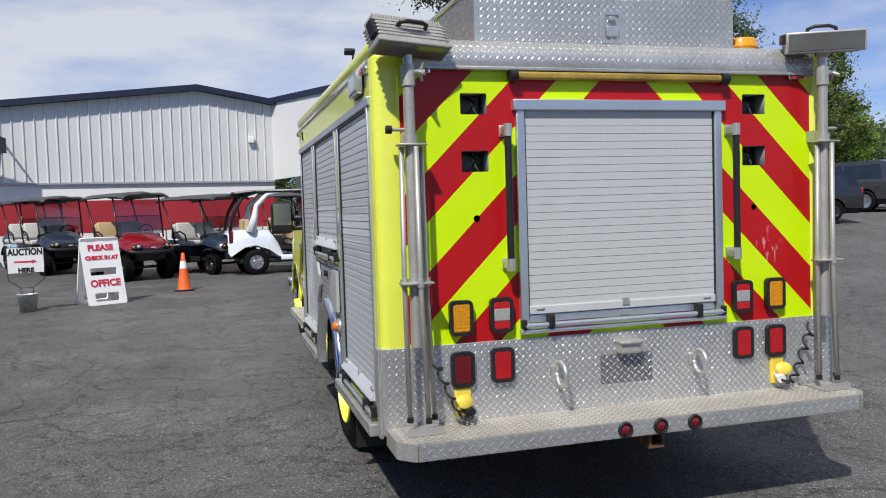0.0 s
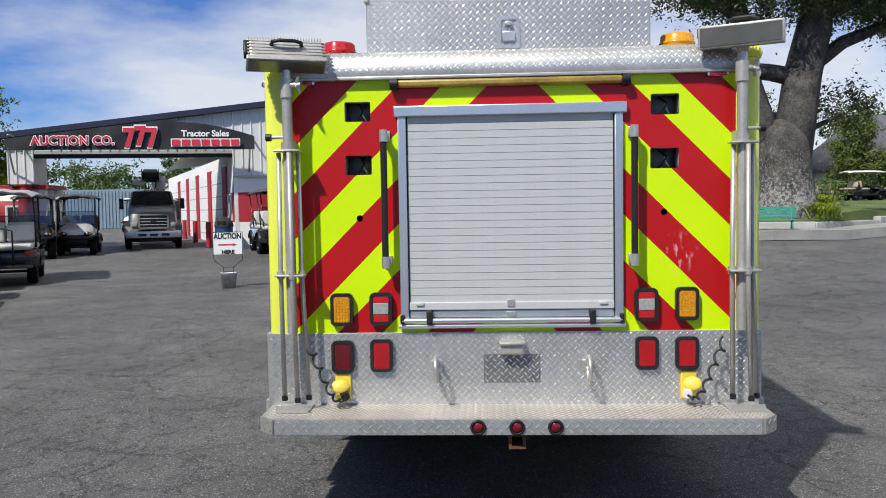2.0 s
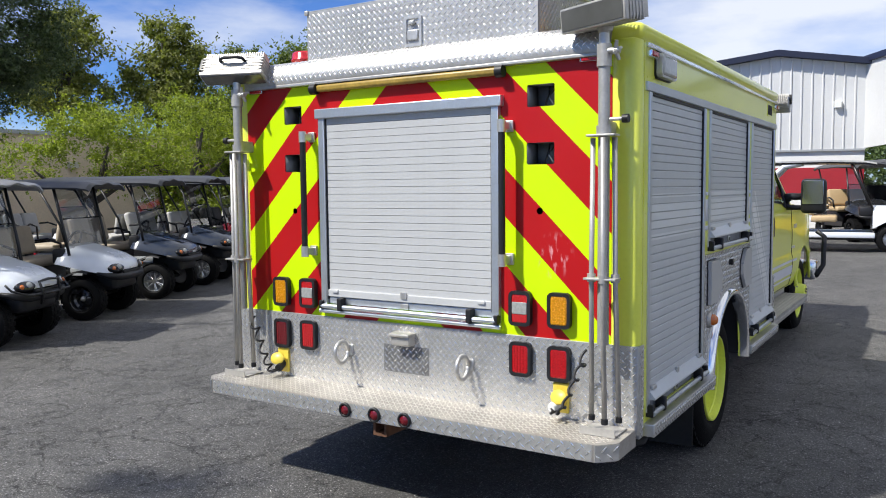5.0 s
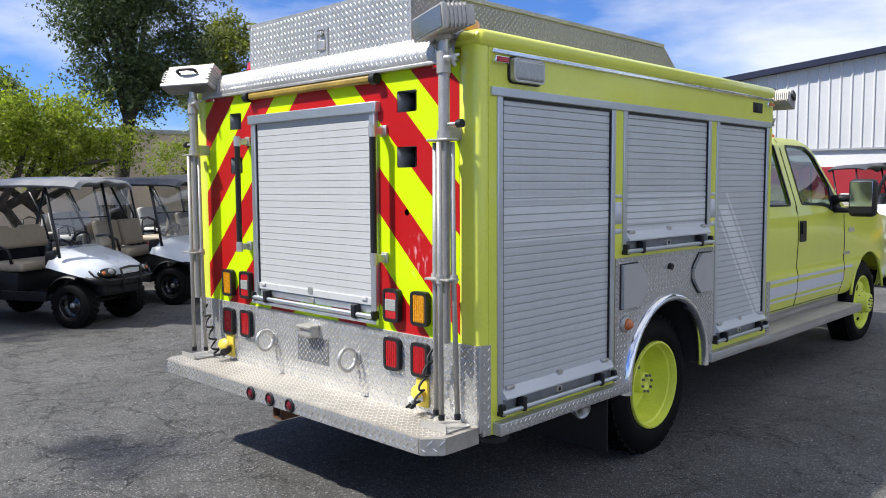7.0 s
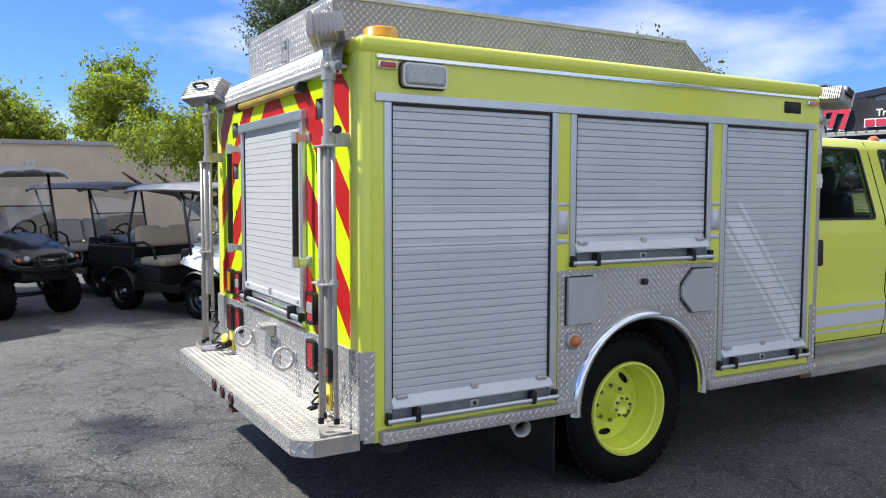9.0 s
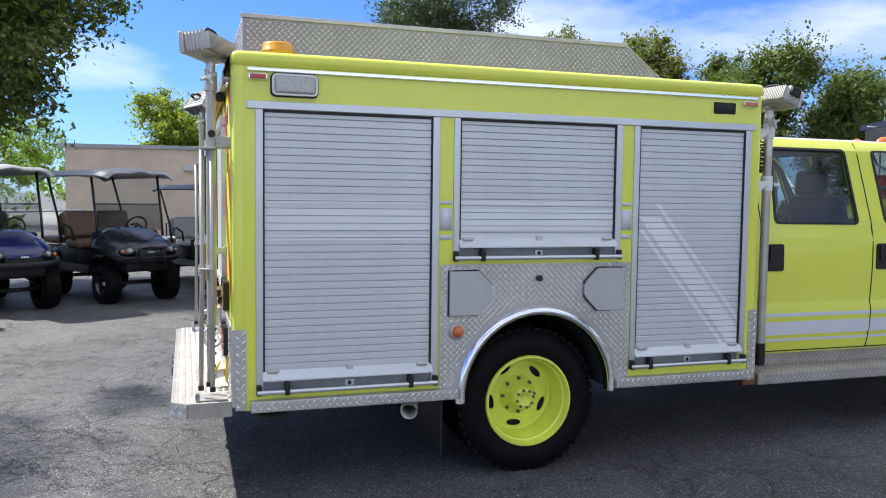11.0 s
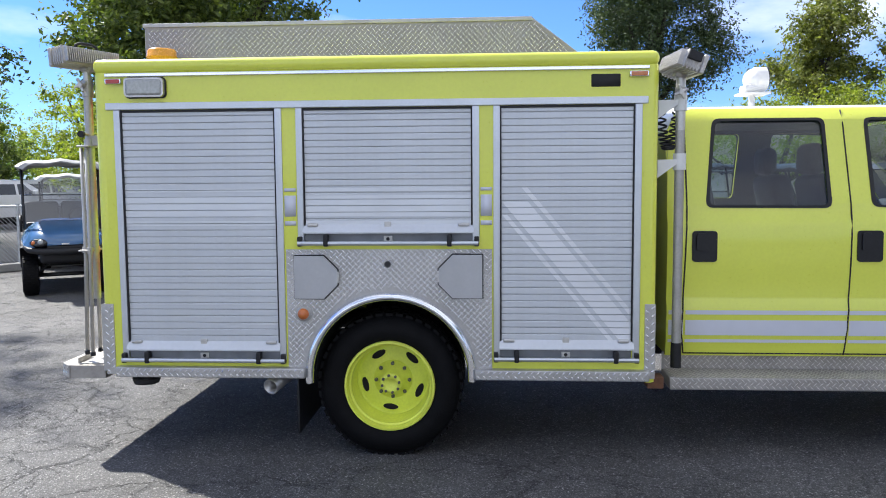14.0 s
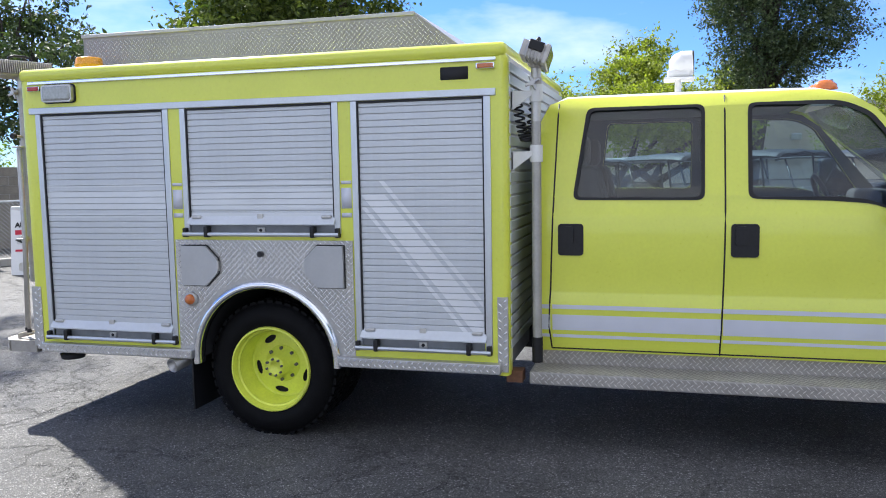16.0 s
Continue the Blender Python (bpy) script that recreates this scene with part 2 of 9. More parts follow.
# ---- mesh helpers ----
def add_box(bm, x0, x1, y0, y1, z0, z1, bevel=0.0, seg=2, m=None):
    g = bmesh.ops.create_cube(bm, size=1.0)
    for v in g["verts"]:
        v.co = Vector(((x0 + x1) / 2 + v.co.x * (x1 - x0), (y0 + y1) / 2 + v.co.y * (y1 - y0), (z0 + z1) / 2 + v.co.z * (z1 - z0)))
    vs = g["verts"]
    if bevel:
        es = list({e for v in vs for e in v.link_edges})
        r = bmesh.ops.bevel(bm, geom=es, offset=bevel, segments=seg, affect="EDGES", profile=0.5)
        vs = list({v for f in r["faces"] for v in f.verts} | {v for v in vs if v.is_valid})
        if bevel < 0.03:  # the flat sides stay flat
            rim = set(r["faces"])
            for e in {e for f in rim for e in f.edges}:
                if len([f for f in e.link_faces if f in rim]) == 1:
                    e.smooth = False
    if m:
        for v in vs:
            v.co = m @ v.co
    return bm


def box(*a, **k):
    return add_box(bmesh.new(), *a, **k)


def add_cyl(bm, p, q, r, seg=14, r2=None, caps=True):
    p, q = Vector(p), Vector(q)
    d = q - p
    m = Matrix.Translation((p + q) / 2) @ d.to_track_quat("Z", "Y").to_matrix().to_4x4()
    bmesh.ops.create_cone(bm, cap_ends=caps, segments=seg, radius1=r, radius2=r if r2 is None else r2, depth=d.length, matrix=m)
    return bm


def cyl(*a, **k):
    return add_cyl(bmesh.new(), *a, **k)


def add_tube(bm, pts, r, seg=8):
    """A round bar along points; r may be one radius or one for each point."""
    pts = [Vector(p) for p in pts]
    rs = r if isinstance(r, (list, tuple)) else [r] * len(pts)
    rings, ref = [], None
    for i, p in enumerate(pts):
        d = (pts[min(i + 1, len(pts) - 1)] - pts[max(i - 1, 0)]).normalized()
        if ref is None:
            ref = d.orthogonal().normalized()
        ref = (ref - d * ref.dot(d)).normalized()
        b = d.cross(ref)
        rings.append([bm.verts.new(p + (ref * math.cos(a) + b * math.sin(a)) * rs[i]) for a in [2 * math.pi * k / seg for k in range(seg)]])
    for a, b in zip(rings, rings[1:]):
        for k in range(seg):
            bm.faces.new((a[k], a[(k + 1) % seg], b[(k + 1) % seg], b[k]))
    bm.faces.new(rings[0][::-1])
    bm.faces.new(rings[-1])
    return bm


def tube(*a, **k):
    return add_tube(bmesh.new(), *a, **k)


def add_lathe(bm, profile, m, seg=32):
    """Turns (radius, height) round the local z of m."""
    rings = []
    for r, h in profile:
        if r < 1e-5:
            rings.append([bm.verts.new(m @ Vector((0, 0, h)))])
        else:
            rings.append([bm.verts.new(m @ Vector((r * math.cos(a), r * math.sin(a), h))) for a in [2 * math.pi * k / seg for k in range(seg)]])
    for a, b in zip(rings, rings[1:]):
        for k in range(seg):
            va = (a[k % len(a)], a[(k + 1) % len(a)], b[(k + 1) % len(b)], b[k % len(b)])
            vs = list(dict.fromkeys(va))
            if len(vs) > 2:
                bm.faces.new(vs)
    return bm


def lathe(*a, **k):
    return add_lathe(bmesh.new(), *a, **k)


def add_panel(bm, outline, holes, place, depth=0.0, cuts=(), acuts=()):
    """A plate from a flat outline with holes; place(a, b, d) maps the plane and the depth into space. cuts: values of b at which the plate is divided."""
    t = bmesh.new()
    edges = []
    for loop in (outline, *holes):
        vs = [t.verts.new((a, b, 0)) for a, b in loop]
        edges += [t.edges.new((vs[i], vs[(i + 1) % len(vs)])) for i in range(len(vs))]
    bmesh.ops.triangle_fill(t, use_beauty=True, use_dissolve=False, edges=edges, normal=(0, 0, 1))
    for c in cuts:
        bmesh.ops.bisect_plane(t, geom=t.verts[:] + t.edges[:] + t.faces[:], plane_co=(0, c, 0), plane_no=(0, 1, 0))
    for c in acuts:
        bmesh.ops.bisect_plane(t, geom=t.verts[:] + t.edges[:] + t.faces[:], plane_co=(c, 0, 0), plane_no=(1, 0, 0))
    t.verts.index_update()
    front = [bm.verts.new(place(v.co.x, v.co.y, 0.0)) for v in t.verts]
    back = [bm.verts.new(place(v.co.x, v.co.y, depth)) for v in t.verts] if depth else None
    for f in t.faces:
        ids = [v.index for v in f.verts]
        bm.faces.new([front[i] for i in ids])
        if depth:
            bm.faces.new([back[i] for i in ids[::-1]])
    if depth:
        for e in t.edges:
            if len(e.link_faces) == 1:
                a, b = (v.index for v in e.verts)
                bm.faces.new((front[a], front[b], back[b], back[a]))
    t.free()
    bmesh.ops.recalc_face_normals(bm, faces=bm.faces)
    return bm


def panel(*a, **k):
    return add_panel(bmesh.new(), *a, **k)


def add_grid(bm, rows):
    """A skin over rows of points."""
    vs = [[bm.verts.new(p) for p in row] for row in rows]
    for a, b in zip(vs, vs[1:]):
        for i in range(len(a) - 1):
            bm.faces.new((a[i], a[i + 1], b[i + 1], b[i]))
    return bm


def grid(rows):
    return add_grid(bmesh.new(), rows)


def rounded(x0, x1, z0, z1, r, n=4):
    out = []
    for cx, cz, a0 in ((x1 - r, z1 - r, 0), (x0 + r, z1 - r, 90), (x0 + r, z0 + r, 180), (x1 - r, z0 + r, 270)):
        out += [(cx + r * math.cos(radians(a0 + 90 * k / n)), cz + r * math.sin(radians(a0 + 90 * k / n))) for k in range(n + 1)]
    return out


def finish(bm, name, mats, smooth=True):
    me = bpy.data.meshes.new(name)
    if smooth:
        for e in bm.edges:
            if len(e.link_faces) == 2 and e.smooth and e.calc_face_angle() > 0.66:
                e.smooth = False
    bm.to_mesh(me)
    bm.free()
    for mm in mats if isinstance(mats, (list, tuple)) else [mats]:
        me.materials.append(mm)
    if smooth:
        me.polygons.foreach_set("use_smooth", [True] * len(me.polygons))
    return me


def part(name, bm, mat, parent=None, label="", smooth=True):
    ob = new(name, finish(bm, name, mat, smooth))
    ob.parent = parent
    return tagged(ob, label)


def share(name, me, parent, m=None, label=""):
    """One more piece that uses the mesh me."""
    ob = new(name, me)
    ob.parent = parent
    if m is not None:
        ob.matrix_basis = m
    return tagged(ob, label)


def thing(name, m, label, category, group="", kind=""):
    ob = new(name)
    ob.empty_display_size = 0.2
    ob.matrix_basis = m
    return tagged(ob, label, category, group, kind)


def solid(name, bm, mat, label, category="", group="", kind="", m=None, smooth=True):
    """A thing that is one mesh."""
    ob = new(name, finish(bm, name, mat, smooth))
    if m is not None:
        ob.matrix_basis = m
    return tagged(ob, label, category, group, kind)


def treads(place, a0, a1, b0, b1, pitch=0.0232, length=0.033, width=0.006, height=0.0026, inside=None):
    """Raised lozenges, turned row by row, over a rectangle of a plate: lists of points and faces."""
    pts, faces = [], []
    p = 0.72 * pitch
    na, nb = int((a1 - a0) / (2 * p)), int((b1 - b0) / p)
    for i in range(na):
        for j in range(nb):
            a, b = a0 + (i + (0.75 if j % 2 else 0.25)) * (a1 - a0) / na, b0 + (j + 0.5) * (b1 - b0) / nb
            if inside and not inside(a, b):
                continue
            s = 0.7071 if j % 2 else -0.7071
            la, lb, wa, wb = 0.7071 * length / 2, s * length / 2, -s * width / 2, 0.7071 * width / 2
            k = len(pts)
            pts += [place(a - la, b - lb, 0), place(a + wa, b + wb, 0), place(a + la, b + lb, 0), place(a - wa, b - wb, 0),
                    place(a - la * 0.5, b - lb * 0.5, -height), place(a + la * 0.5, b + lb * 0.5, -height)]
            faces += [(k, k + 4, k + 1), (k + 4, k + 5, k + 1), (k + 1, k + 5, k + 2), (k + 2, k + 5, k + 3), (k + 5, k + 4, k + 3), (k + 3, k + 4, k)]
    return pts, faces


def tread_plate(name, bm, mat, parent, fields, label="", **kw):
    """A plate bm with lozenges on its faces, one mesh."""
    for args in fields:
        pts, faces = treads(*args, **kw)
        vs = [bm.verts.new(p) for p in pts]
        for f in faces:
            bm.faces.new([vs[i] for i in f]).material_index = 1
    return part(name, bm, [mat, LOZENGE_WORN if mat is TREAD_DIRTY else LOZENGE], parent, label)


def letters(text, size, mat, name="lettering", depth=0.002, bold=0.0, align="CENTER"):
    """Words as a flat mesh in the x-z plane, facing -y."""
    cu = bpy.data.curves.new("words", "FONT")
    cu.body, cu.size, cu.extrude, cu.offset, cu.align_x, cu.align_y = text, size, depth, bold, align, "CENTER"
    cu.resolution_u = 3
    ob = bpy.data.objects.new("words", cu)
    scene.collection.objects.link(ob)
    me = bpy.data.meshes.new_from_object(ob.evaluated_get(bpy.context.evaluated_depsgraph_get()))
    bpy.data.objects.remove(ob)
    me.transform(Matrix.Rotation(radians(90), 4, "X"))
    me.name = name
    me.materials.clear()
    me.materials.append(mat)
    return me


def clamp(v):
    return max(0.0, min(1.0, v))


def ground_z(x, y):
    """The lot rises gently away from the truck, and more towards the lawn."""
    return 0.011 * max(0.0, y - 5.0) + 0.74 * clamp((x - 3.5) / 4.5) * clamp((y - 9.0) / 9.0)


# ---- the rescue truck: u to its right, v forward from its rear face ----
TX, TY = 2.13, 3.045
truck = thing("rescue_truck", pose(TX, TY, 0), "lime-yellow fire rescue truck with roll-up compartment doors on asphalt", "fire truck")
HW = 1.195  # half the body's width


def tube_part(name, pts, r, mat, parent, label="", seg=8):
    return part(name, tube(pts, r, seg), mat, parent, label)


def grow_loop(loop, d):
    c = [sum(p[i] for p in loop) / len(loop) for i in (0, 1)]
    return [(a + d * (a - c[0]) / math.hypot(a - c[0], b - c[1]), b + d * (b - c[1]) / math.hypot(a - c[0], b - c[1])) for a, b in loop]


def body_side(sgn):
    """One long side of the body: lime skin with the shutter openings and the wheel arch."""
    def place(a, b, d):
        return Vector((sgn * (HW - d), a, b))
    arch = [(1.64 + 0.474 * math.cos(radians(a)), 0.478 + 0.474 * math.sin(radians(a))) for a in range(180, -1, -10)]
    outline = [(0.06, 0.478)] + arch + [(3.05, 0.478), (3.05, 2.17), (0.06, 2.17)]
    holes = [[(0.15, 0.566), (1.025, 0.566), (1.025, 1.965), (0.15, 1.965)],
             [(1.165, 1.224), (2.103, 1.224), (2.103, 1.965), (1.165, 1.965)],
             [(2.246, 0.586), (2.958, 0.586), (2.958, 1.965), (2.246, 1.965)]]
    part("side_panel", panel(outline, holes, place, 0.05), LIME, truck)
    # header rail, drip rail, sill strips
    bm = box(sgn * HW - 0.012, sgn * HW + 0.012, 0.072, 3.03, 1.966, 2.005, 0.004)
    part("header_rail", bm, ALU, truck, "brushed aluminium header rail")
    bm = box(sgn * HW - 0.01, sgn * HW + 0.014, 0.075, 3.035, 2.146, 2.166, 0.004)
    part("drip_rail", bm, CHROME, truck)
    for a0, a1, z0 in ((0.108, 1.06, 0.553), (1.128, 2.14, 1.21), (2.205, 3.005, 0.572)):
        shutter(sgn, a0, a1, z0)
    # tread plate round the wheel
    inner = [(1.64 + 0.475 * math.cos(radians(a)), 0.478 + 0.475 * math.sin(radians(a))) for a in range(180, -1, -8)]
    plate = [(1.066, 0.478)] + inner + [(2.203, 0.478), (2.203, 1.193), (1.066, 1.193)]

    def out(a, b, d):
        return Vector((sgn * (HW + 0.006 - d), a, b))
    tread_plate("wheel_arch_plate", panel(plate, [], out, 0.004), TREAD, truck, [(out, 1.07, 2.2, 0.49, 1.19)], "diamond tread aluminium plate",
                inside=lambda a, b: math.hypot(a - 1.64, b - 0.478) > 0.5)
    for a0, a1 in ((0.085, 1.165), (2.11, 3.05)):
        x0, x1 = sorted((sgn * (HW - 0.02), sgn * (HW + 0.05)))
        bm = box(x0, x1, a0, a1, 0.476, 0.533, 0.006)

        def rub(a, b, d):
            return Vector((sgn * (HW + 0.0502 - d), a, b))
        tread_plate("rub_rail", bm, TREAD, truck, [(rub, a0 + 0.01, a1 - 0.01, 0.48, 0.53)], "diamond tread rub rail")
    for a0, a1, zt in ((0.014, 0.068, 0.885), (3.028, 3.086, 0.893)):
        bm = box(sgn * (HW + 0.002) - 0.012, sgn * (HW + 0.002) + 0.004, a0, a1, 0.482, zt, 0.002)

        def corner(a, b, d):
            return Vector((sgn * (HW + 0.0062 - d), a, b))
        tread_plate("corner_guard", bm, TREAD, truck, [(corner, a0 + 0.002, a1 - 0.002, 0.49, zt - 0.01)], pitch=0.029, length=0.036, width=0.009)
    # chrome arch trim
    bm = bmesh.new()
    rows = []
    for a in range(184, -5, -6):
        c, s = math.cos(radians(a)), math.sin(radians(a))
        rows.append([Vector((sgn * (HW + x), 1.64 + r * c, 0.478 + r * s)) for r, x in ((0.43, -0.03), (0.43, 0.02), (0.44, 0.034), (0.455, 0.038), (0.47, 0.03), (0.482, 0.006), (0.482, -0.01))])
    part("arch_trim", add_grid(bm, rows), CHROME, truck, "polished chrome wheel arch trim")
    # octagonal fuel and filler doors
    for a0, a1, z0, z1, cut_high in ((1.114, 1.352, 0.922, 1.157, True), (1.914, 2.15, 0.926, 1.163, False)):
        c = 0.075
        if cut_high:
            o = [(a0, z0), (a1 - c, z0), (a1, z0 + c), (a1, z1 - c), (a1 - c, z1), (a0, z1)]
        else:
            o = [(a0 + c, z0), (a1, z0), (a1, z1), (a0 + c, z1), (a0, z1 - c), (a0, z0 + c)]

        def lid(a, b, d):
            return Vector((sgn * (HW + 0.03 - d), a, b))
        part("hatch_seal", panel(grow_loop(o, 0.008), [], lambda a, b, d: Vector((sgn * (HW + 0.012 - d), a, b)), 0.006), BLACK, truck)
        hatch = part("filler_hatch", panel(o, [], lid, 0.018), HATCH, truck, "flat grey octagonal filler hatch")
        ha = a1 + 0.004 if cut_high else a0 - 0.004
        part("hinge", box(sgn * (HW + 0.012), sgn * (HW + 0.03), ha - 0.006, ha + 0.006, (z0 + z1) / 2 - 0.03, (z0 + z1) / 2 + 0.03, 0.002), STEEL, hatch)
    part("port_knob", cyl((sgn * (HW + 0.004), 1.633, 1.112), (sgn * (HW + 0.028), 1.633, 1.112), 0.018, 16), BLACK, truck)
    lamp = part("marker_lamp", lathe([(0.045, 0), (0.043, 0.012), (0.034, 0.018), (0.03, 0.018)], pose(sgn * (HW + 0.008), 1.16, 0.836, 0, 90 * sgn, 0), 24), POLE, truck, "dull-ringed orange marker lamp")
    part("lens", lathe([(0.032, 0.014), (0.03, 0.03), (0.018, 0.045), (0, 0.05)], pose(sgn * (HW + 0.008), 1.16, 0.836, 0, 90 * sgn, 0), 20), ORANGE_LENS, lamp)
    # scene light, red markers, open slot
    light = part("scene_light", panel(rounded(0.185, 0.42, 2.028, 2.144, 0.026), [], lambda a, b, d: Vector((sgn * (HW + 0.008 - d), a, b)), 0.01), BLACK, truck, "chrome-rimmed scene light with a clear lens")
    part("bezel", panel(rounded(0.192, 0.413, 2.034, 2.138, 0.022), [rounded(0.202, 0.403, 2.043, 2.129, 0.016)], lambda a, b, d: Vector((sgn * (HW + 0.034 - d), a, b)), 0.03), STEEL, light)
    x0, x1 = sorted((sgn * (HW + 0.006), sgn * (HW + 0.04)))
    part("lens", box(x0, x1, 0.2, 0.405, 2.041, 2.131, 0.014, 3), CLEAR_LENS, light)
    for a0, a1 in ((0.08, 0.172), (2.928, 3.03)):
        mk = part("side_marker", box(sgn * (HW + 0.012) - 0.012, sgn * (HW + 0.012) + 0.012, a0, a1, 2.105, 2.136, 0.005), CHROME, truck)
        part("lens", box(sgn * (HW + 0.02) - 0.01, sgn * (HW + 0.02) + 0.01, a0 + 0.008, a1 - 0.008, 2.109, 2.132, 0.004), RED_LENS if a0 < 1 else ORANGE_LENS, mk)
    slot = part("light_opening", panel(rounded(2.72, 2.893, 2.047, 2.133, 0.008), [rounded(2.73, 2.884, 2.056, 2.124, 0.006)], lambda a, b, d: Vector((sgn * (HW + 0.003 - d), a, b)), 0.006), LIME, truck)
    # thin dark plate on the skin paints the shade inside the open slot
    part("slot_shade", box(sgn * HW - 0.001, sgn * HW + 0.002, 2.73, 2.884, 2.056, 2.124), DARK, slot)


def shutter(sgn, a0, a1, z0):
    """A roll-up door: frame, slats, bottom rail with its lift bar."""
    zt = 1.966
    x0, x1 = sorted((sgn * (HW - 0.03), sgn * (HW + 0.008)))
    sh = part("roll_up_door", box(x0, x1, a0 + 0.006, a0 + 0.042, z0 + 0.02, zt, 0.004), ALU, truck, "roll-up shutter door of pale aluminium slats")
    part("jamb", box(x0, x1, a1 - 0.042, a1 - 0.004, z0 + 0.02, zt, 0.004), ALU, sh)
    w0, w1 = a0 + 0.038, a1 - 0.036
    n = int(round((zt - z0 - 0.115) / 0.0366))
    zb = z0 + 0.115
    h = (zt - zb) / n
    bm = bmesh.new()
    prof = [(-0.004, 0.0), (-0.004, 0.0018), (0.0045, 0.0024), (0.006, 0.006), (0.006, h - 0.003), (0.004, h - 0.0002), (-0.003, h)]
    add_grid(bm, [[Vector((sgn * (HW - 0.012 + x), a, z)) for a in (w0, w1)] for x, z in prof])
    bmesh.ops.recalc_face_normals(bm, faces=bm.faces)
    me = finish(bm, "slat", SLAT, smooth=False)
    film = bmesh.new()

    def lay(*pts):
        """A strip of film on a slat's face."""
        film.faces.new([film.verts.new((sgn * (HW - 0.0053), a, z)) for a, z in pts])
    for k in range(n):
        z = zb + k * h
        share("slat", me, sh, Matrix.Translation((0, 0, z)))
        lo, hi = z + 0.0035, z + h - 0.001
        if a0 < 2:
            for b0, b1 in ((1.325, 1.35), (1.375, 1.49), (1.512, 1.53)):
                c0, c1 = max(lo, b0), min(hi, b1)
                if c1 > c0:
                    lay((w0 + 0.012, c0), (w1 - 0.012, c0), (w1 - 0.012, c1), (w0 + 0.012, c1))
        else:
            for o0, o1, ztop in ((-0.014, 0.014, 1.38), (0.045, 0.185, 1.45), (0.215, 0.245, 1.53)):
                c1 = min(hi, ztop)
                e0, e1 = 2.28 + 0.84 * (1.37 - lo), 2.28 + 0.84 * (1.37 - c1)
                if c1 > lo and e0 + o0 < 2.95:
                    lay((e0 + o0, lo), (min(2.95, e0 + o1), lo), (min(2.95, e1 + o1), c1), (e1 + o0, c1))
    bmesh.ops.recalc_face_normals(film, faces=film.faces)
    part("reflective_stripe", film, SLAT_BAND if a0 < 2 else SLAT_STRIPE, sh, smooth=False)
    x0, x1 = sorted((sgn * (HW - 0.02), sgn * (HW + 0.003)))
    for q0, q1 in ((a0 + 0.042, a0 + 0.05), (a1 - 0.05, a1 - 0.042)):
        part("seal", box(x0, x1, q0, q1, z0 + 0.07, zt, 0.002), BLACK, sh)
    part("seal", box(x0, x1, a0 + 0.05, a1 - 0.05, zt - 0.014, zt - 0.001, 0.002), BLACK, sh)
    # added sheet whose dark colour gives the shade between the slats
    part("joint_shade_sheet", box(sgn * (HW - 0.03) - 0.006, sgn * (HW - 0.03) + 0.006, w0 - 0.005, w1 + 0.005, z0, zt), SLAT_GROOVE, sh)
    ledge = [(-0.012, zb + 0.006), (-0.002, zb + 0.006), (0.031, z0 + 0.079), (0.031, z0 + 0.072), (-0.012, z0 + 0.07)]
    bm = grid([[Vector((sgn * (HW + x), a, z)) for x, z in ledge] for a in (w0, w1)])
    for a in (w0, w1):
        bm.faces.new([bm.verts.new((sgn * (HW + x), a, z)) for x, z in ledge])
    bmesh.ops.remove_doubles(bm, verts=bm.verts, dist=0.0002)
    bmesh.ops.recalc_face_normals(bm, faces=bm.faces)
    part("bottom_rail", bm, SLAT, sh, smooth=False)
    x0, x1 = sorted((sgn * (HW - 0.03), sgn * (HW - 0.008)))
    part("lower_rail", box(x0, x1, w0, w1, z0 + 0.012, z0 + 0.07, 0.004), CAVITY, sh)
    part("lift_bar", cyl((sgn * (HW + 0.03), a0 + 0.01, z0 + 0.018), (sgn * (HW + 0.03), a1 - 0.01, z0 + 0.018), 0.0125, 12), ALU, sh, "chrome lift bar")
    for a in (a0 + 0.02, a1 - 0.02):
        x0, x1 = sorted((sgn * (HW - 0.005), sgn * (HW + 0.035)))
        part("bracket", box(x0, x1, a - 0.013, a + 0.013, z0 + 0.0, z0 + 0.055, 0.006), BLACK, sh)
        x0, x1 = sorted((sgn * (HW - 0.005), sgn * (HW + 0.016)))
        part("corner_catch", box(x0, x1, (a + (0.07 if a < (a0 + a1) / 2 else -0.07)) - 0.03, (a + (0.07 if a < (a0 + a1) / 2 else -0.07)) + 0.03, zb - 0.006, zb + 0.013, 0.006), STEEL, sh)
    for f in (0.165, 0.835):
        a = a0 + f * (a1 - a0)
        x0, x1 = sorted((sgn * (HW - 0.003), sgn * (HW + 0.046)))
        part("bar_loop", box(x0, x1, a - 0.014, a + 0.014, z0 + 0.0, z0 + 0.066, 0.008), BLACK, sh)
    a = (a0 + a1) / 2
    x0, x1 = sorted((sgn * (HW - 0.006), sgn * (HW + 0.008)))
    part("latch_plate", box(x0, x1, a - 0.018, a + 0.018, zb - 0.012, zb + 0.02, 0.002), STEEL, sh)
    x0, x1 = sorted((sgn * (HW - 0.009), sgn * (HW + 0.002)))
    lt = part("latch_plate", box(x0, x1, a - 0.024, a + 0.024, z0 + 0.024, z0 + 0.056, 0.003), STEEL, sh)
    part("keyhole", cyl((sgn * (HW + 0.001), a, z0 + 0.04), (sgn * (HW + 0.0035), a, z0 + 0.04), 0.01, 10), BLACK, lt)


body_side(1)
body_side(-1)
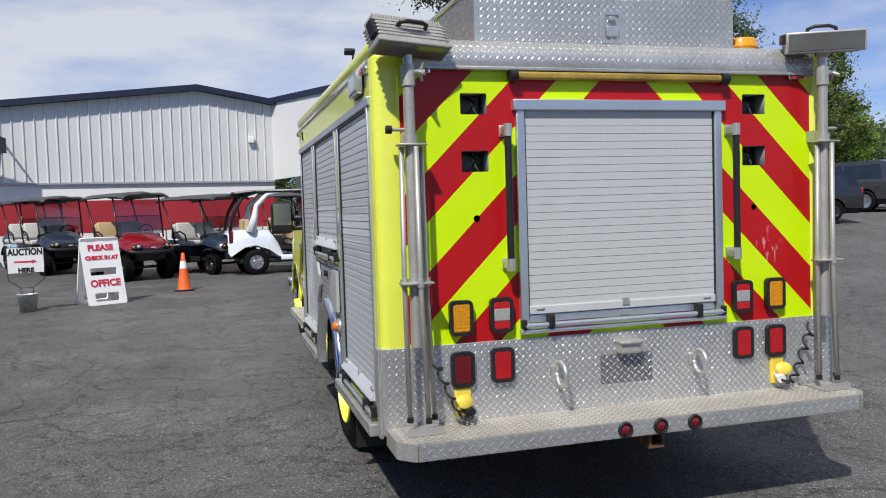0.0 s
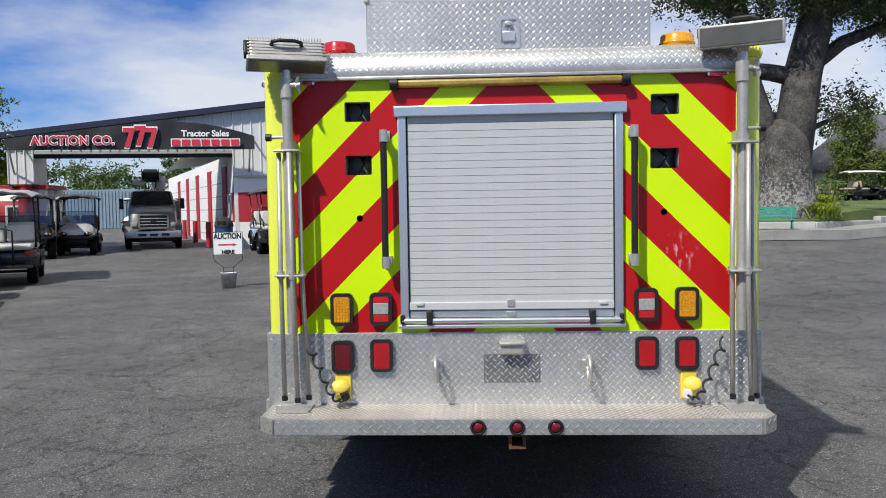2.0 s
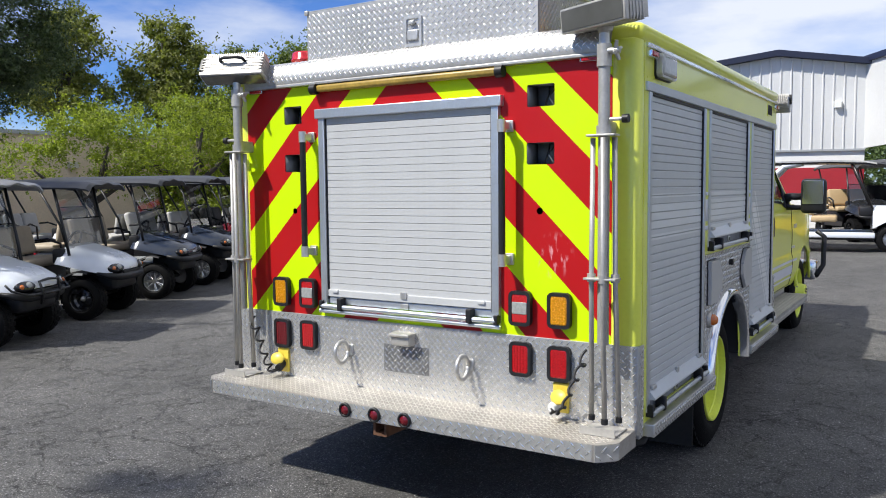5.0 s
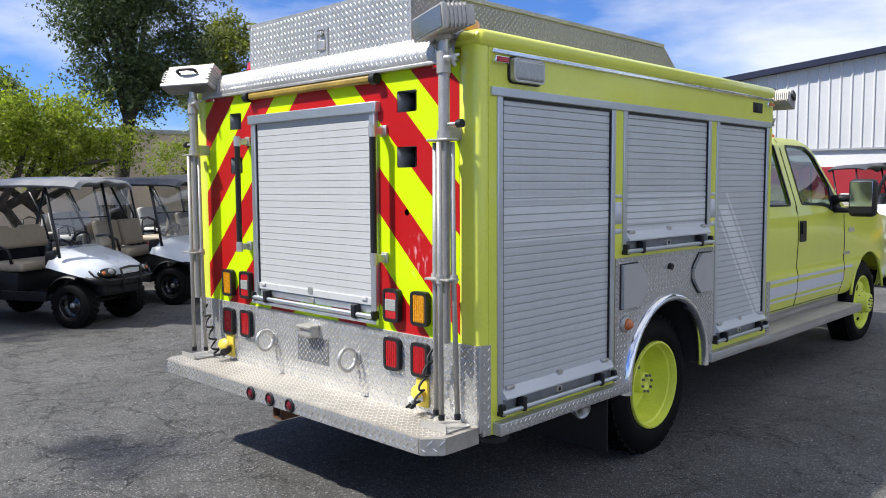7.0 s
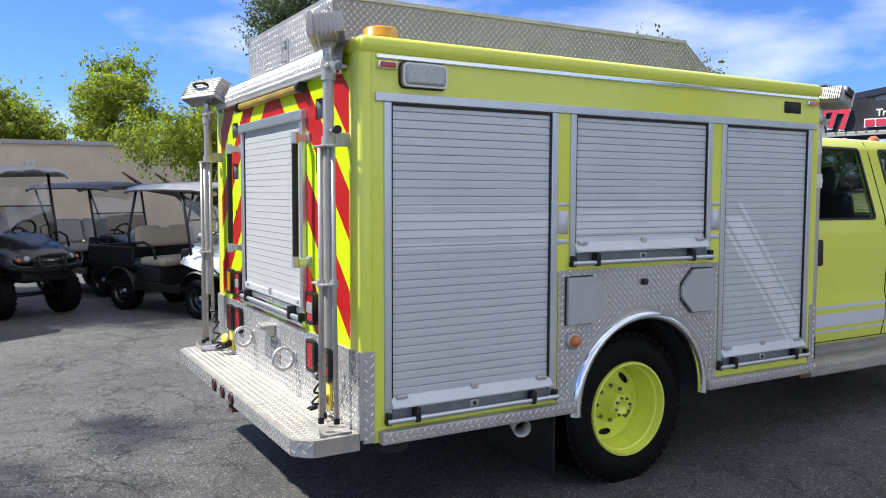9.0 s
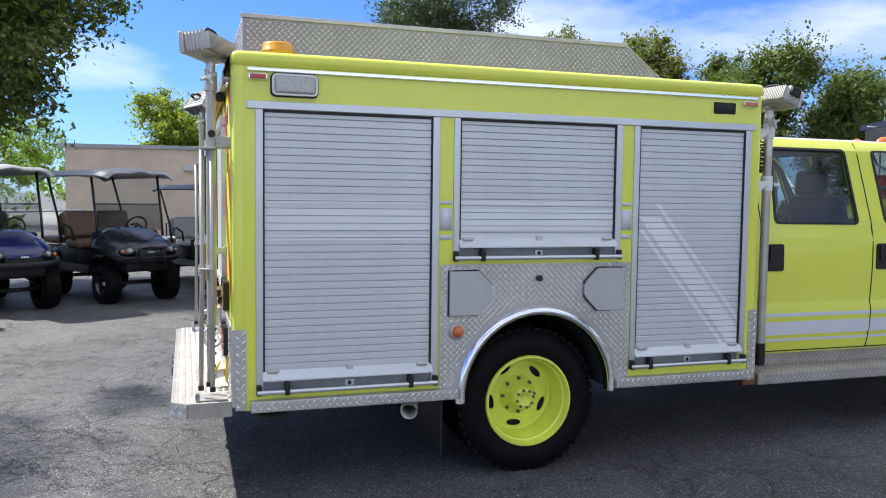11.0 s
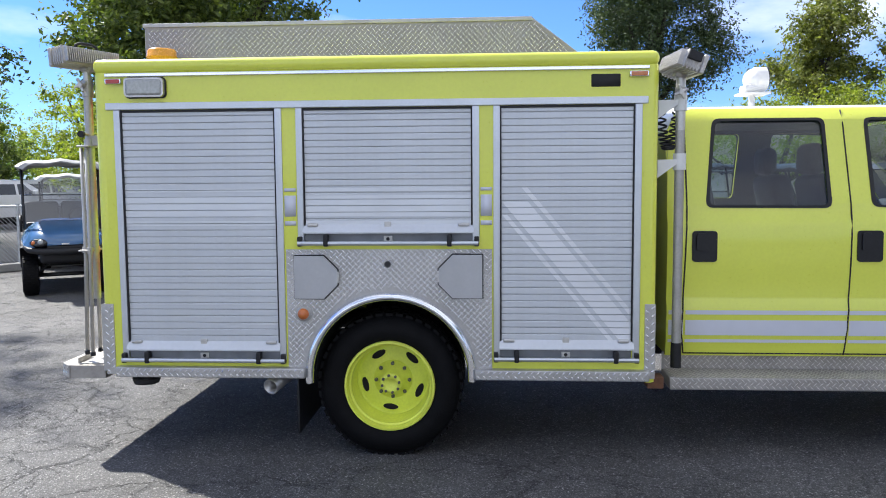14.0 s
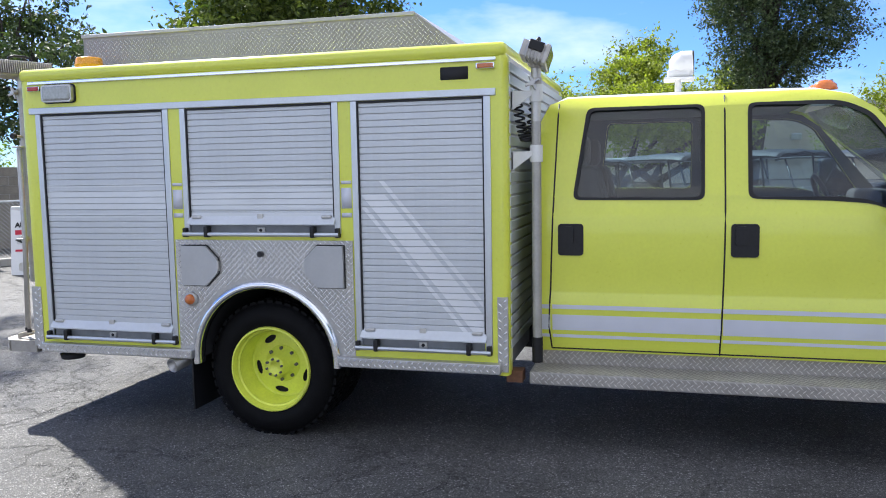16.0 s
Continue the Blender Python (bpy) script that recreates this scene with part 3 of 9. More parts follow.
# grey reflective stripes over the pillars
for sgn in (1, -1):
    for a0, a1 in ((1.06, 1.128), (2.14, 2.205)):
        for z0, z1 in ((1.325, 1.35), (1.375, 1.49), (1.512, 1.53)):
            x0, x1 = sorted((sgn * (HW - 0.002), sgn * (HW + 0.003)))
            part("reflective_stripe", box(x0, x1, a0 + 0.002, a1 - 0.002, z0, z1), GREY_STRIPE, truck)

# roof, corner posts, front wall
bm = bmesh.new()
add_box(bm, -HW - 0.012, HW + 0.012, 0.0, 3.09, 2.166, 2.245, 0.035, 4)
part("roof", bm, LIME, truck)
for su in (1, -1):
    for v0, v1 in ((0.0, 0.09), (3.02, 3.09)):
        x0, x1 = sorted((su * (HW - 0.14), su * HW))
        foot = 0.46 if v0 > 1 else 0.885
        bm = box(x0, x1, v0, v1, foot - 0.1, 2.2, 0.04, 4)
        bmesh.ops.bisect_plane(bm, geom=bm.verts[:] + bm.edges[:] + bm.faces[:], plane_co=(0, 0, foot), plane_no=(0, 0, -1), clear_outer=True)
        bmesh.ops.holes_fill(bm, edges=[e for e in bm.edges if e.is_boundary])
        part("corner_post", bm, LIME, truck)
part("front_wall", box(-HW + 0.05, HW - 0.05, 3.06, 3.08, 0.5, 2.2), TREAD, truck)
slat_bm = bmesh.new()
for k in range(24):
    add_box(slat_bm, -HW + 0.06, HW - 0.06, 3.08, 3.095, 0.6 + k * 0.065, 0.65 + k * 0.065, 0.004)
part("front_louvres", slat_bm, SLAT, truck)
# added near-black block, its colour standing for the unlit inside of the body
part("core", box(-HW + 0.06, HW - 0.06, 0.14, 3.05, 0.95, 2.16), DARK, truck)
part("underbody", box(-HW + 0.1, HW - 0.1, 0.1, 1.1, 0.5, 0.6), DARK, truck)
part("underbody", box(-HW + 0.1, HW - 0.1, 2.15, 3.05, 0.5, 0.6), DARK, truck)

# rear face
rear_holes = [rounded(-0.796, -0.67, 1.917, 2.012, 0.008), rounded(-0.797, -0.668, 1.659, 1.754, 0.008), rounded(0.676, 0.81, 1.922, 2.02, 0.008), rounded(0.673, 0.809, 1.666, 1.763, 0.008),
              [(-0.5, 0.96), (0.5, 0.96), (0.5, 1.95), (-0.5, 1.95)]]
for cx, cz in ((-0.732, 1.447), (0.738, 1.457)):
    rear_holes.append([(cx + 0.016 * math.cos(k * 0.524), cz + 0.016 * math.sin(k * 0.524)) for k in range(12)])


def rear(a, b, d):
    return Vector((a, 0.004 + d, b))


part("chevron_panel", panel([(-1.075, 0.885), (1.075, 0.885), (1.075, 2.17), (-1.075, 2.17)], rear_holes, rear, 0.004), CHEVRON, truck, "red and lime reflective chevron panel")
for x0, x1, z0, z1 in ((-0.796, -0.67, 1.917, 2.012), (-0.797, -0.668, 1.659, 1.754), (0.676, 0.81, 1.922, 2.02), (0.673, 0.809, 1.666, 1.763)):
    bm = bmesh.new()
    for q in ((x0 - .01, x1 + .01, 0.125, 0.13, z0 - .01, z1 + .01), (x0 - .012, x0 - .002, 0.01, 0.13, z0 - .01, z1 + .01), (x1 + .002, x1 + .012, 0.01, 0.13, z0 - .01, z1 + .01), (x0 - .01, x1 + .01, 0.01, 0.13, z1 + .001, z1 + .01), (x0 - .01, x1 + .01, 0.01, 0.13, z0 - .01, z0 - .001)):
        add_box(bm, *q)
    cav = part("light_cavity", bm, CAVITY, truck, "empty light opening with loose wires")
    mx = (x0 + x1) / 2
    tube_part("wire", [(mx - .01, .12, z1), (mx + .02, .05, (z0 + z1) / 2 + .01), (mx, .06, z0 + .02), (mx - .02, .1, z0)], 0.004, BLACK, cav)
    tube_part("wire", [(mx + .03, .12, z1), (mx + .01, .06, (z0 + z1) / 2), (mx + .035, .07, z0 + .01)], 0.004, STEEL, cav)
# near-black sheet added for the dark inside of the rear, then the skirt plate
part("rear_core", box(-1.12, 1.12, 0.13, 0.14, 0.5, 2.17), DARK, truck)


def skirt(a, b, d):
    return Vector((a, -0.004 + d, b))


bm = box(-HW - 0.004, HW + 0.004, -0.004, 0.05, 0.5, 0.885, 0.003)
tread_plate("skirt_plate", bm, TREAD, truck, [(skirt, -1.19, 1.19, 0.53, 0.88)], "diamond tread aluminium skirt plate")
# tailboard step
C = 0.085
tail = [(-1.185, 0.0), (-1.185, -0.285 + C), (-1.178, -0.285 + 0.7 * C), (-1.185 + C * 0.7, -0.278), (-1.185 + C, -0.285), (1.19 - C, -0.285), (1.19 - C * 0.7, -0.278), (1.183, -0.285 + 0.7 * C), (1.19, -0.285 + C), (1.19, 0.0)]
tb_part = tread_plate("tailboard", panel(tail, [], lambda a, b, d: Vector((a, b, 0.528 - d)), 0.073), TREAD_DIRTY, truck,
                      [(lambda a, b, d: Vector((a, b, 0.528 - d)), -1.16, 1.16, -0.268, -0.004)], "scuffed diamond tread tailboard step", inside=lambda a, b: abs(a) - 1.19 - 0.285 - b < -0.09)
tread_plate("edge_strip", box(-1.1, 1.105, -0.2872, -0.285, 0.457, 0.526), TREAD, tb_part, [(lambda a, b, d: Vector((a, -0.2872 + d, b)), -1.095, 1.1, 0.458, 0.525)], pitch=0.031, length=0.042, width=0.009)
for su, x0 in ((1, 1.19), (-1, -1.185)):
    def corner(a, b, d):
        n = Vector((su * 0.7071, -0.7071, 0))
        f = a / (1.4142 * C)
        return Vector((x0 - su * C * (1 - f), -0.285 + C * f, b)) + n * (0.014 - d)
    tread_plate("edge_strip", panel([(0.007, 0.458), (0.113, 0.458), (0.113, 0.526), (0.007, 0.526)], [], corner, 0.006), TREAD, tb_part, [(corner, 0.008, 0.112, 0.46, 0.524)], pitch=0.031, length=0.042, width=0.009)
for x in (-0.165, 0.012, 0.187):
    q = part("round_lamp", lathe([(0.036, 0.0), (0.036, 0.014), (0.027, 0.018), (0.026, 0.012)], pose(x, -0.282, 0.492, 90, 0, 0), 20), BLACK, truck, "round red lamp in a black ring")
    part("lens", lathe([(0.027, 0.008), (0.02, 0.016), (0, 0.02)], pose(x, -0.282, 0.492, 90, 0, 0), 18), DARKRED_LENS, q)
bm = panel([(-0.025, 0.38), (0.053, 0.38), (0.053, 0.452), (-0.025, 0.452)], [[(-0.011, 0.393), (0.039, 0.393), (0.039, 0.439), (-0.011, 0.439)]], lambda a, b, d: Vector((a, -0.25 + d, b)), 0.3)
part("hitch_receiver", bm, RUST, truck, "rusty square hitch receiver")


# shutter of the rear face
def rear_shutter():
    x0, x1 = -0.549, 0.553
    sh = part("roll_up_door", box(x0 + 0.012, x0 + 0.052, -0.02, 0.03, 0.925, 1.935, 0.004), ALU, truck, "white roll-up shutter door in an aluminium frame")
    part("jamb", box(x1 - 0.052, x1 - 0.012, -0.02, 0.03, 0.925, 1.935, 0.004), ALU, sh)
    part("header_rail", box(x0 - 0.004, x1 + 0.006, -0.03, 0.02, 1.933, 1.984, 0.005), ALU, sh)
    w0, w1, zb, zt = x0 + 0.056, x1 - 0.056, 1.03, 1.935
    n = 25
    h = (zt - zb) / n
    prof = [(0.004, 0.0), (0.004, 0.0018), (-0.004, 0.002), (-0.004, h - 0.0002), (0.004, h)]
    g = grid([[Vector((a, y, z)) for a in (w1, w0)] for y, z in prof])
    bmesh.ops.recalc_face_normals(g, faces=g.faces)
    me = finish(g, "slat", SLAT_WHITE, smooth=False)
    for k in range(n):
        share("slat", me, sh, Matrix.Translation((0, 0, zb + k * h)))
    # the same dark sheet paints the shade in the rear slat gaps
    part("joint_shade_sheet", box(w0 - 0.004, w1 + 0.004, 0.014, 0.02, 0.95, zt), SLAT_GROOVE, sh)
    for q0, q1 in ((w0 - 0.004, w0 + 0.002), (w1 - 0.002, w1 + 0.004)):
        part("seal", box(q0, q1, -0.01, 0.012, 0.98, zt, 0.001), BLACK, sh)
    part("bottom_rail", box(w0, w1, -0.014, 0.012, 0.995, zb + 0.003, 0.004), SLAT_WHITE, sh)
    part("lower_rail", box(w0, w1, -0.006, 0.012, 0.955, 0.992, 0.004), ALU, sh)
    part("lift_bar", cyl((x0 + 0.02, -0.03, 0.945), (x1 - 0.02, -0.03, 0.945), 0.0125, 12), ALU, sh, "chrome lift bar")
    part("lift_bar", cyl((x0 + 0.004, -0.02, 0.918), (x1 - 0.004, -0.02, 0.918), 0.012, 12), ALU, sh)
    for x in (x0 + 0.022, x1 - 0.022):
        part("bracket", box(x - 0.011, x + 0.011, -0.042, 0.0, 0.93, 0.975, 0.006), BLACK, sh)
        s = 0.085 if x < 0 else -0.085
        part("corner_catch", box(x + s - 0.02, x + s + 0.02, -0.022, 0.0, 1.016, 1.034, 0.005), SLAT_WHITE, sh)
    for x in (-0.395, 0.39):
        part("bar_loop", box(x - 0.015, x + 0.015, -0.05, 0.0, 0.925, 0.995, 0.008), BLACK, sh)
    part("latch_plate", box(-0.018, 0.018, -0.02, -0.012, 1.012, 1.046, 0.002), STEEL, sh)
    part("latch_plate", box(-0.024, 0.024, -0.014, -0.004, 0.962, 0.988, 0.003), STEEL, sh)


rear_shutter()
# grab rails
for x in (-0.6, 0.585):
    rail = part("grab_rail", cyl((x, -0.07, 1.25), (x, -0.07, 1.83), 0.016, 14), BLACK, truck, "black grab rail with steel end brackets")
    for z in (1.235, 1.84):
        b = bmesh.new()
        add_cyl(b, (x, -0.07, z - 0.028), (x, -0.07, z + 0.028), 0.0195, 14)
        add_box(b, x - 0.014, x + 0.014, -0.07, 0.004, z - 0.018, z + 0.018, 0.004)
        add_box(b, x - 0.018, x + 0.026, -0.01, 0.004, z - 0.025, z + 0.028, 0.004)
        part("end_bracket", b, STEEL, rail)


def rect_lamp(x, z, kind):
    fr = part("tail_lamp", panel(rounded(x - 0.055, x + 0.055, z - 0.08, z + 0.08, 0.024), [rounded(x - 0.040, x + 0.040, z - 0.065, z + 0.065, 0.014)], lambda a, b, d: Vector((a, -0.028 + d, b)), 0.028), BLACK, truck, "black-framed rectangular tail lamp")
    mats = {"amber": AMBER_LENS, "red": RED_LENS, "darkred": DARKRED_LENS, "white": RED_LENS}
    part("lens", box(x - 0.041, x + 0.041, -0.026, -0.004, z - 0.066, z + 0.066, 0.006), mats[kind], fr)
    if kind == "white":
        part("reverse_lens", box(x - 0.038, x + 0.038, -0.029, -0.006, z - 0.026, z + 0.03, 0.004), CLEAR_LENS, fr)
    else:
        dots = bmesh.new()
        for i in range(5):
            for j in range(8):
                add_box(dots, x - 0.034 + i * 0.0145, x - 0.025 + i * 0.0145, -0.0285, -0.025, z - 0.058 + j * 0.0155, z - 0.048 + j * 0.0155)
        part("lens_pattern", dots, mats[kind], fr, smooth=False)


for x, z, kind in ((-0.827, 1.002, "amber"), (-0.634, 1.004, "white"), (-0.827, 0.769, "darkred"), (-0.635, 0.774, "red"), (0.649, 1.013, "white"), (0.842, 1.016, "amber"), (0.651, 0.779, "red"), (0.842, 0.777, "red")):
    rect_lamp(x, z, kind)
# yellow outlets with their plugs and coiled leads
for x, z, s in ((-0.828, 0.618, 1), (0.85, 0.624, -1)):
    o = part("power_outlet", box(x - 0.038, x + 0.038, -0.018, -0.002, z - 0.068, z + 0.068, 0.006), YELLOW_PLASTIC, truck, "yellow weatherproof power outlet")
    part("flap", lathe([(0.0, 0.0), (0.036, 0.0), (0.04, 0.004), (0.037, 0.009), (0.0, 0.011)], pose(x - 0.008 * s, -0.052, z + 0.012, 68, 0, 12 * s) @ Matrix.Diagonal((1.1, 0.85, 1, 1)), 20), YELLOW_PLASTIC, o)
    part("plug", cyl((x, -0.02, z - 0.02), (x + 0.02 * s, -0.075, z - 0.035), 0.022, 12), WHITE_PLASTIC if s < 0 else BLACK, o)
    pts = [(x + 0.02 * s, -0.075, z - 0.035)]
    ex = -1.0 if s > 0 else 1.02
    for k in range(1, 79):
        f = k / 78
        pts.append((x + 0.02 * s + (ex - x) * f + 0.013 * math.sin(k * 0.48) * (0.4 + f), -0.09 + 0.02 * math.cos(k * 0.48), z - 0.04 + 0.26 * f * f - 0.02 * math.sin(f * 6) + 0.016 * math.cos(k * 0.48) * f))
    tube_part("lead", pts, 0.006, BLACK, o, seg=6)
# tow rings, deck light, worn patch
for x in (-0.366, 0.368):
    ring = part("tow_ring", box(x - 0.03, x + 0.03, -0.012, 0.0, 0.69, 0.75, 0.008), STEEL, truck, "steel tow ring on an eye plate")
    part("loop", tube([(x, -0.066 + 0.052 * math.cos(k * math.pi / 12), 0.715 + 0.056 * math.sin(k * math.pi / 12)) for k in range(25)], 0.011, 8), STEEL, ring)
deck = part("step_light", box(-0.055, 0.06, -0.06, 0.0, 0.78, 0.835, 0.012), LAMP_HOUSING, truck, "small cast step light")
part("hood", box(-0.06, 0.065, -0.075, -0.004, 0.828, 0.846, 0.008), LAMP_HOUSING, deck)
tread_plate("grip_patch", box(-0.135, 0.14, -0.0062, -0.0045, 0.635, 0.775), TARNISHED, truck, [(lambda a, b, d: Vector((a, -0.0062 + d, b)), -0.13, 0.135, 0.638, 0.772)], "tarnished patch of tread plate")
# top edge of the rear: tread plate roll and bright trim, light stick
ROLL = [(-0.024, 2.125), (-0.029, 2.145), (-0.026, 2.175), (-0.015, 2.208), (0.008, 2.238), (0.04, 2.254), (0.14, 2.257)]
ROLL_LEN = [0.0]
for (y0, z0), (y1, z1) in zip(ROLL, ROLL[1:]):
    ROLL_LEN.append(ROLL_LEN[-1] + math.hypot(y1 - y0, z1 - z0))


def on_roll(a, b, d):
    y, z = float(np.interp(b, ROLL_LEN, [p[0] for p in ROLL])), float(np.interp(b, ROLL_LEN, [p[1] for p in ROLL]))
    t = clamp(b / 0.17) * math.pi / 2
    return Vector((a, y + d * math.cos(t), z - d * math.sin(t)))


bm = bmesh.new()
rows = []
for x in (-1.06, 1.08):
    rows.append([Vector((x, y, z)) for y, z in ROLL])
add_grid(bm, rows)
bm = add_box(bm, -1.06, 1.08, -0.031, 0.002, 2.112, 2.128, 0.004)
tread_plate("top_roll", bm, TREAD, truck, [(on_roll, -1.05, 1.07, 0.02, 0.21)], "diamond tread roof edge with a bright trim")
stick = part("light_stick", box(-0.535, 0.54, -0.036, 0.001, 2.072, 2.108, 0.012, 3), AMBER_BAR, truck, "aged amber traffic light stick")
for x in (-0.55, 0.555):
    part("end_cap", cyl((x - 0.018, -0.026, 2.088), (x + 0.018, -0.026, 2.088), 0.028, 16), BLACK, stick)
for x in (-0.985, 0.985):
    q = part("rear_marker", box(x - 0.05, x + 0.05, -0.02, 0.0, 2.094, 2.116, 0.004), CHROME, truck)
    part("lens", box(x - 0.04, x + 0.04, -0.026, -0.01, 2.097, 2.112, 0.004), RED_LENS, q)
# beacons
for x, v, mat, what in ((-0.862, 0.27, RED_LENS, "red rotating beacon"), (0.86, 0.26, AMBER_LENS, "amber rotating beacon")):
    b = part("beacon", lathe([(0.0, 0.0), (0.1, 0.0), (0.1, 0.012), (0.088, 0.016)], pose(x, v, 2.243), 28), BLACK, truck, what)
    part("dome", lathe([(0.092, 0.012), (0.094, 0.022), (0.088, 0.026), (0.086, 0.05), (0.09, 0.054), (0.09, 0.06), (0.085, 0.064), (0.082, 0.094), (0.074, 0.104), (0.03, 0.107), (0, 0.107)], pose(x, v, 2.243), 28), mat, b)

# roof box of tread plate
BX0, BX1, BV0, BV1, BZ0, BZ1 = -0.69, 0.69, 0.088, 2.83, 2.24, 2.525
bm = bmesh.new()
side = [(BV0, BZ0), (BV1 - 0.02, BZ0), (BV1 - 0.39, BZ1), (BV0, BZ1)]
vsl = [[bm.verts.new((x, a, b)) for a, b in side] for x in (BX0, BX1)]
bm.faces.new(vsl[0])
bm.faces.new(vsl[1][::-1])
for i in range(4):
    bm.faces.new((vsl[0][i], vsl[0][(i + 1) % 4], vsl[1][(i + 1) % 4], vsl[1][i]))
bmesh.ops.recalc_face_normals(bm, faces=bm.faces)
for x in (BX0, BX1):
    add_box(bm, x - 0.012, x + 0.012, BV0 - 0.01, BV1 - 0.39, BZ1 - 0.02, BZ1 + 0.004, 0.004)


def slope_in(a, b):
    return a < BV1 - 0.05 - 0.37 * (b - BZ0) / (BZ1 - BZ0)


boxp = tread_plate("roof_box", bm, TREAD, truck,
                   [(lambda a, b, d: Vector((a, BV0 + d, b)), BX0 + 0.01, BX1 - 0.01, BZ0 + 0.01, BZ1 - 0.02)], "diamond tread aluminium roof chest")
# side sheets in the darkened tread, shade put into the colour
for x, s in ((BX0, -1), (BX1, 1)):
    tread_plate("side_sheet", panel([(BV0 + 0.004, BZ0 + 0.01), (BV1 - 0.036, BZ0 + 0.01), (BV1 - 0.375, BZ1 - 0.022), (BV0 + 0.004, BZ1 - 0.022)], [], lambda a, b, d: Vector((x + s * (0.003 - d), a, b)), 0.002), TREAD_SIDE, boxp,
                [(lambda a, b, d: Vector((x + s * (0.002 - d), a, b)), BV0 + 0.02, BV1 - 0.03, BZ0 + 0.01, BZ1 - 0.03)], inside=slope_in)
la = part("latch", panel(rounded(-0.045, 0.06, 2.268, 2.42, 0.008), [rounded(-0.03, 0.045, 2.285, 2.405, 0.006)], lambda a, b, d: Vector((a, BV0 - 0.008 + d, b)), 0.01), STEEL, boxp, "paddle latch")
part("paddle", box(-0.024, 0.039, BV0 - 0.012, BV0 + 0.0, 2.30, 2.35, 0.004), STEEL, la)
part("pull", box(-0.012, 0.022, BV0 - 0.02, BV0 - 0.004, 2.375, 2.395, 0.004), STEEL, la)


# telescoping scene lights
def tele_light(x, v, ztop, yaw, pitch, base_z, tripod=True):
    pole = part("telescoping_pole", cyl((x, v, base_z), (x, v, ztop - 0.1), 0.0245 if tripod else 0.026, 18), POLE, truck, "weathered telescoping pole for a floodlight")
    part("upper_tube", cyl((x, v, ztop - 0.3), (x, v, ztop - 0.02), 0.022 if tripod else 0.027, 16), STEEL, pole)
    part("collar", cyl((x, v, ztop - 0.16), (x, v, ztop - 0.07), 0.031, 18), LAMP_HOUSING, pole)
    knob = bmesh.new()
    for k in range(4):
        a = k * math.pi / 2 + 0.4
        add_tube(knob, [(x + 0.05, v - 0.01, ztop - 0.1), (x + 0.05 + 0.012, v - 0.01 + 0.04 * math.cos(a), ztop - 0.1 + 0.04 * math.sin(a))], [0.012, 0.007], 6)
    add_cyl(knob, (x, v - 0.01, ztop - 0.1), (x + 0.07, v - 0.01, ztop - 0.1), 0.014, 10)
    part("star_knob", knob, STEEL, pole)
    part("swivel", lathe([(0, -0.02), (0.03, -0.02), (0.034, 0), (0.03, 0.02), (0, 0.02)], pose(x, v, ztop, 90, 0, 90), 18), LAMP_HOUSING, pole)
    hm = pose(x, v, ztop + 0.05, 0, 0, yaw) @ pose(0, 0, 0, pitch, 0, 0) @ Matrix.Diagonal((0.88, 0.85, 0.78, 1))
    hb = bmesh.new()
    add_box(hb, -0.2, 0.2, -0.075, 0.055, -0.06, 0.06, 0.018, 3)
    add_box(hb, -0.212, 0.212, -0.09, -0.06, -0.066, 0.066, 0.008, 2)
    hb.transform(hm)
    head = part("lamp_head", hb, LAMP_HOUSING, pole, "cast floodlight head with cooling fins")
    for k in range(5):
        rb = box(-0.2045, 0.2045, -0.05 + k * 0.021, -0.041 + k * 0.021, -0.0645, 0.0645, 0.003)
        rb.transform(hm)
        part("rib", rb, LAMP_HOUSING, head)
    fin = finish(box(-0.0025, 0.0025, 0.04, 0.082, -0.05, 0.052), "fin", LAMP_HOUSING, smooth=False)
    for k in range(26):
        share("fin", fin, head, hm @ Matrix.Translation((-0.19 + k * 0.0152, 0, 0)))
    gl = box(-0.201, 0.201, -0.0935, -0.085, -0.055, 0.055, 0.003)
    gl.transform(hm)
    part("lamp_glass", gl, LAMP_GLASS, head)
    ha = tube([(-0.08, 0.012, 0.055), (-0.075, 0.012, 0.09), (-0.04, 0.012, 0.105), (0.04, 0.012, 0.105), (0.075, 0.012, 0.09), (0.08, 0.012, 0.055)], 0.011, 8)
    ha.transform(hm)
    part("handle", ha, BLACK, head)
    yk = box(-0.03, 0.03, -0.02, 0.02, -0.09, -0.05, 0.006)
    yk.transform(hm)
    part("yoke", yk, LAMP_HOUSING, head)
    cap = box(-0.222, -0.197, -0.05, 0.04, 0.0, 0.062, 0.006)
    cap.transform(hm)
    part("end_cap", cap, BLACK, head)
    if tripod:
        zc = 1.795
        co = bmesh.new()
        add_cyl(co, (x, v, zc - 0.025), (x, v, zc + 0.02), 0.032, 16)
        add_box(co, x - 0.062, x + 0.064, v - 0.05, v + 0.02, zc - 0.026, zc - 0.016, 0.004)
        add_box(co, x - 0.02, x + 0.02, v, v + 0.1, zc - 0.02, zc + 0.04, 0.006)
        part("clamp", co, POLE, pole)
        sx = -1 if x < 0 else 1
        part("clamp_knob", cyl((x, v + 0.0, zc + 0.045), (x + sx * 0.09, v + 0.0, zc + 0.045), 0.008, 10), POLE, pole)
        part("clamp_knob", cyl((x + sx * 0.08, v + 0.0, zc + 0.045), (x + sx * 0.105, v + 0.0, zc + 0.045), 0.018, 12), BLACK, pole)
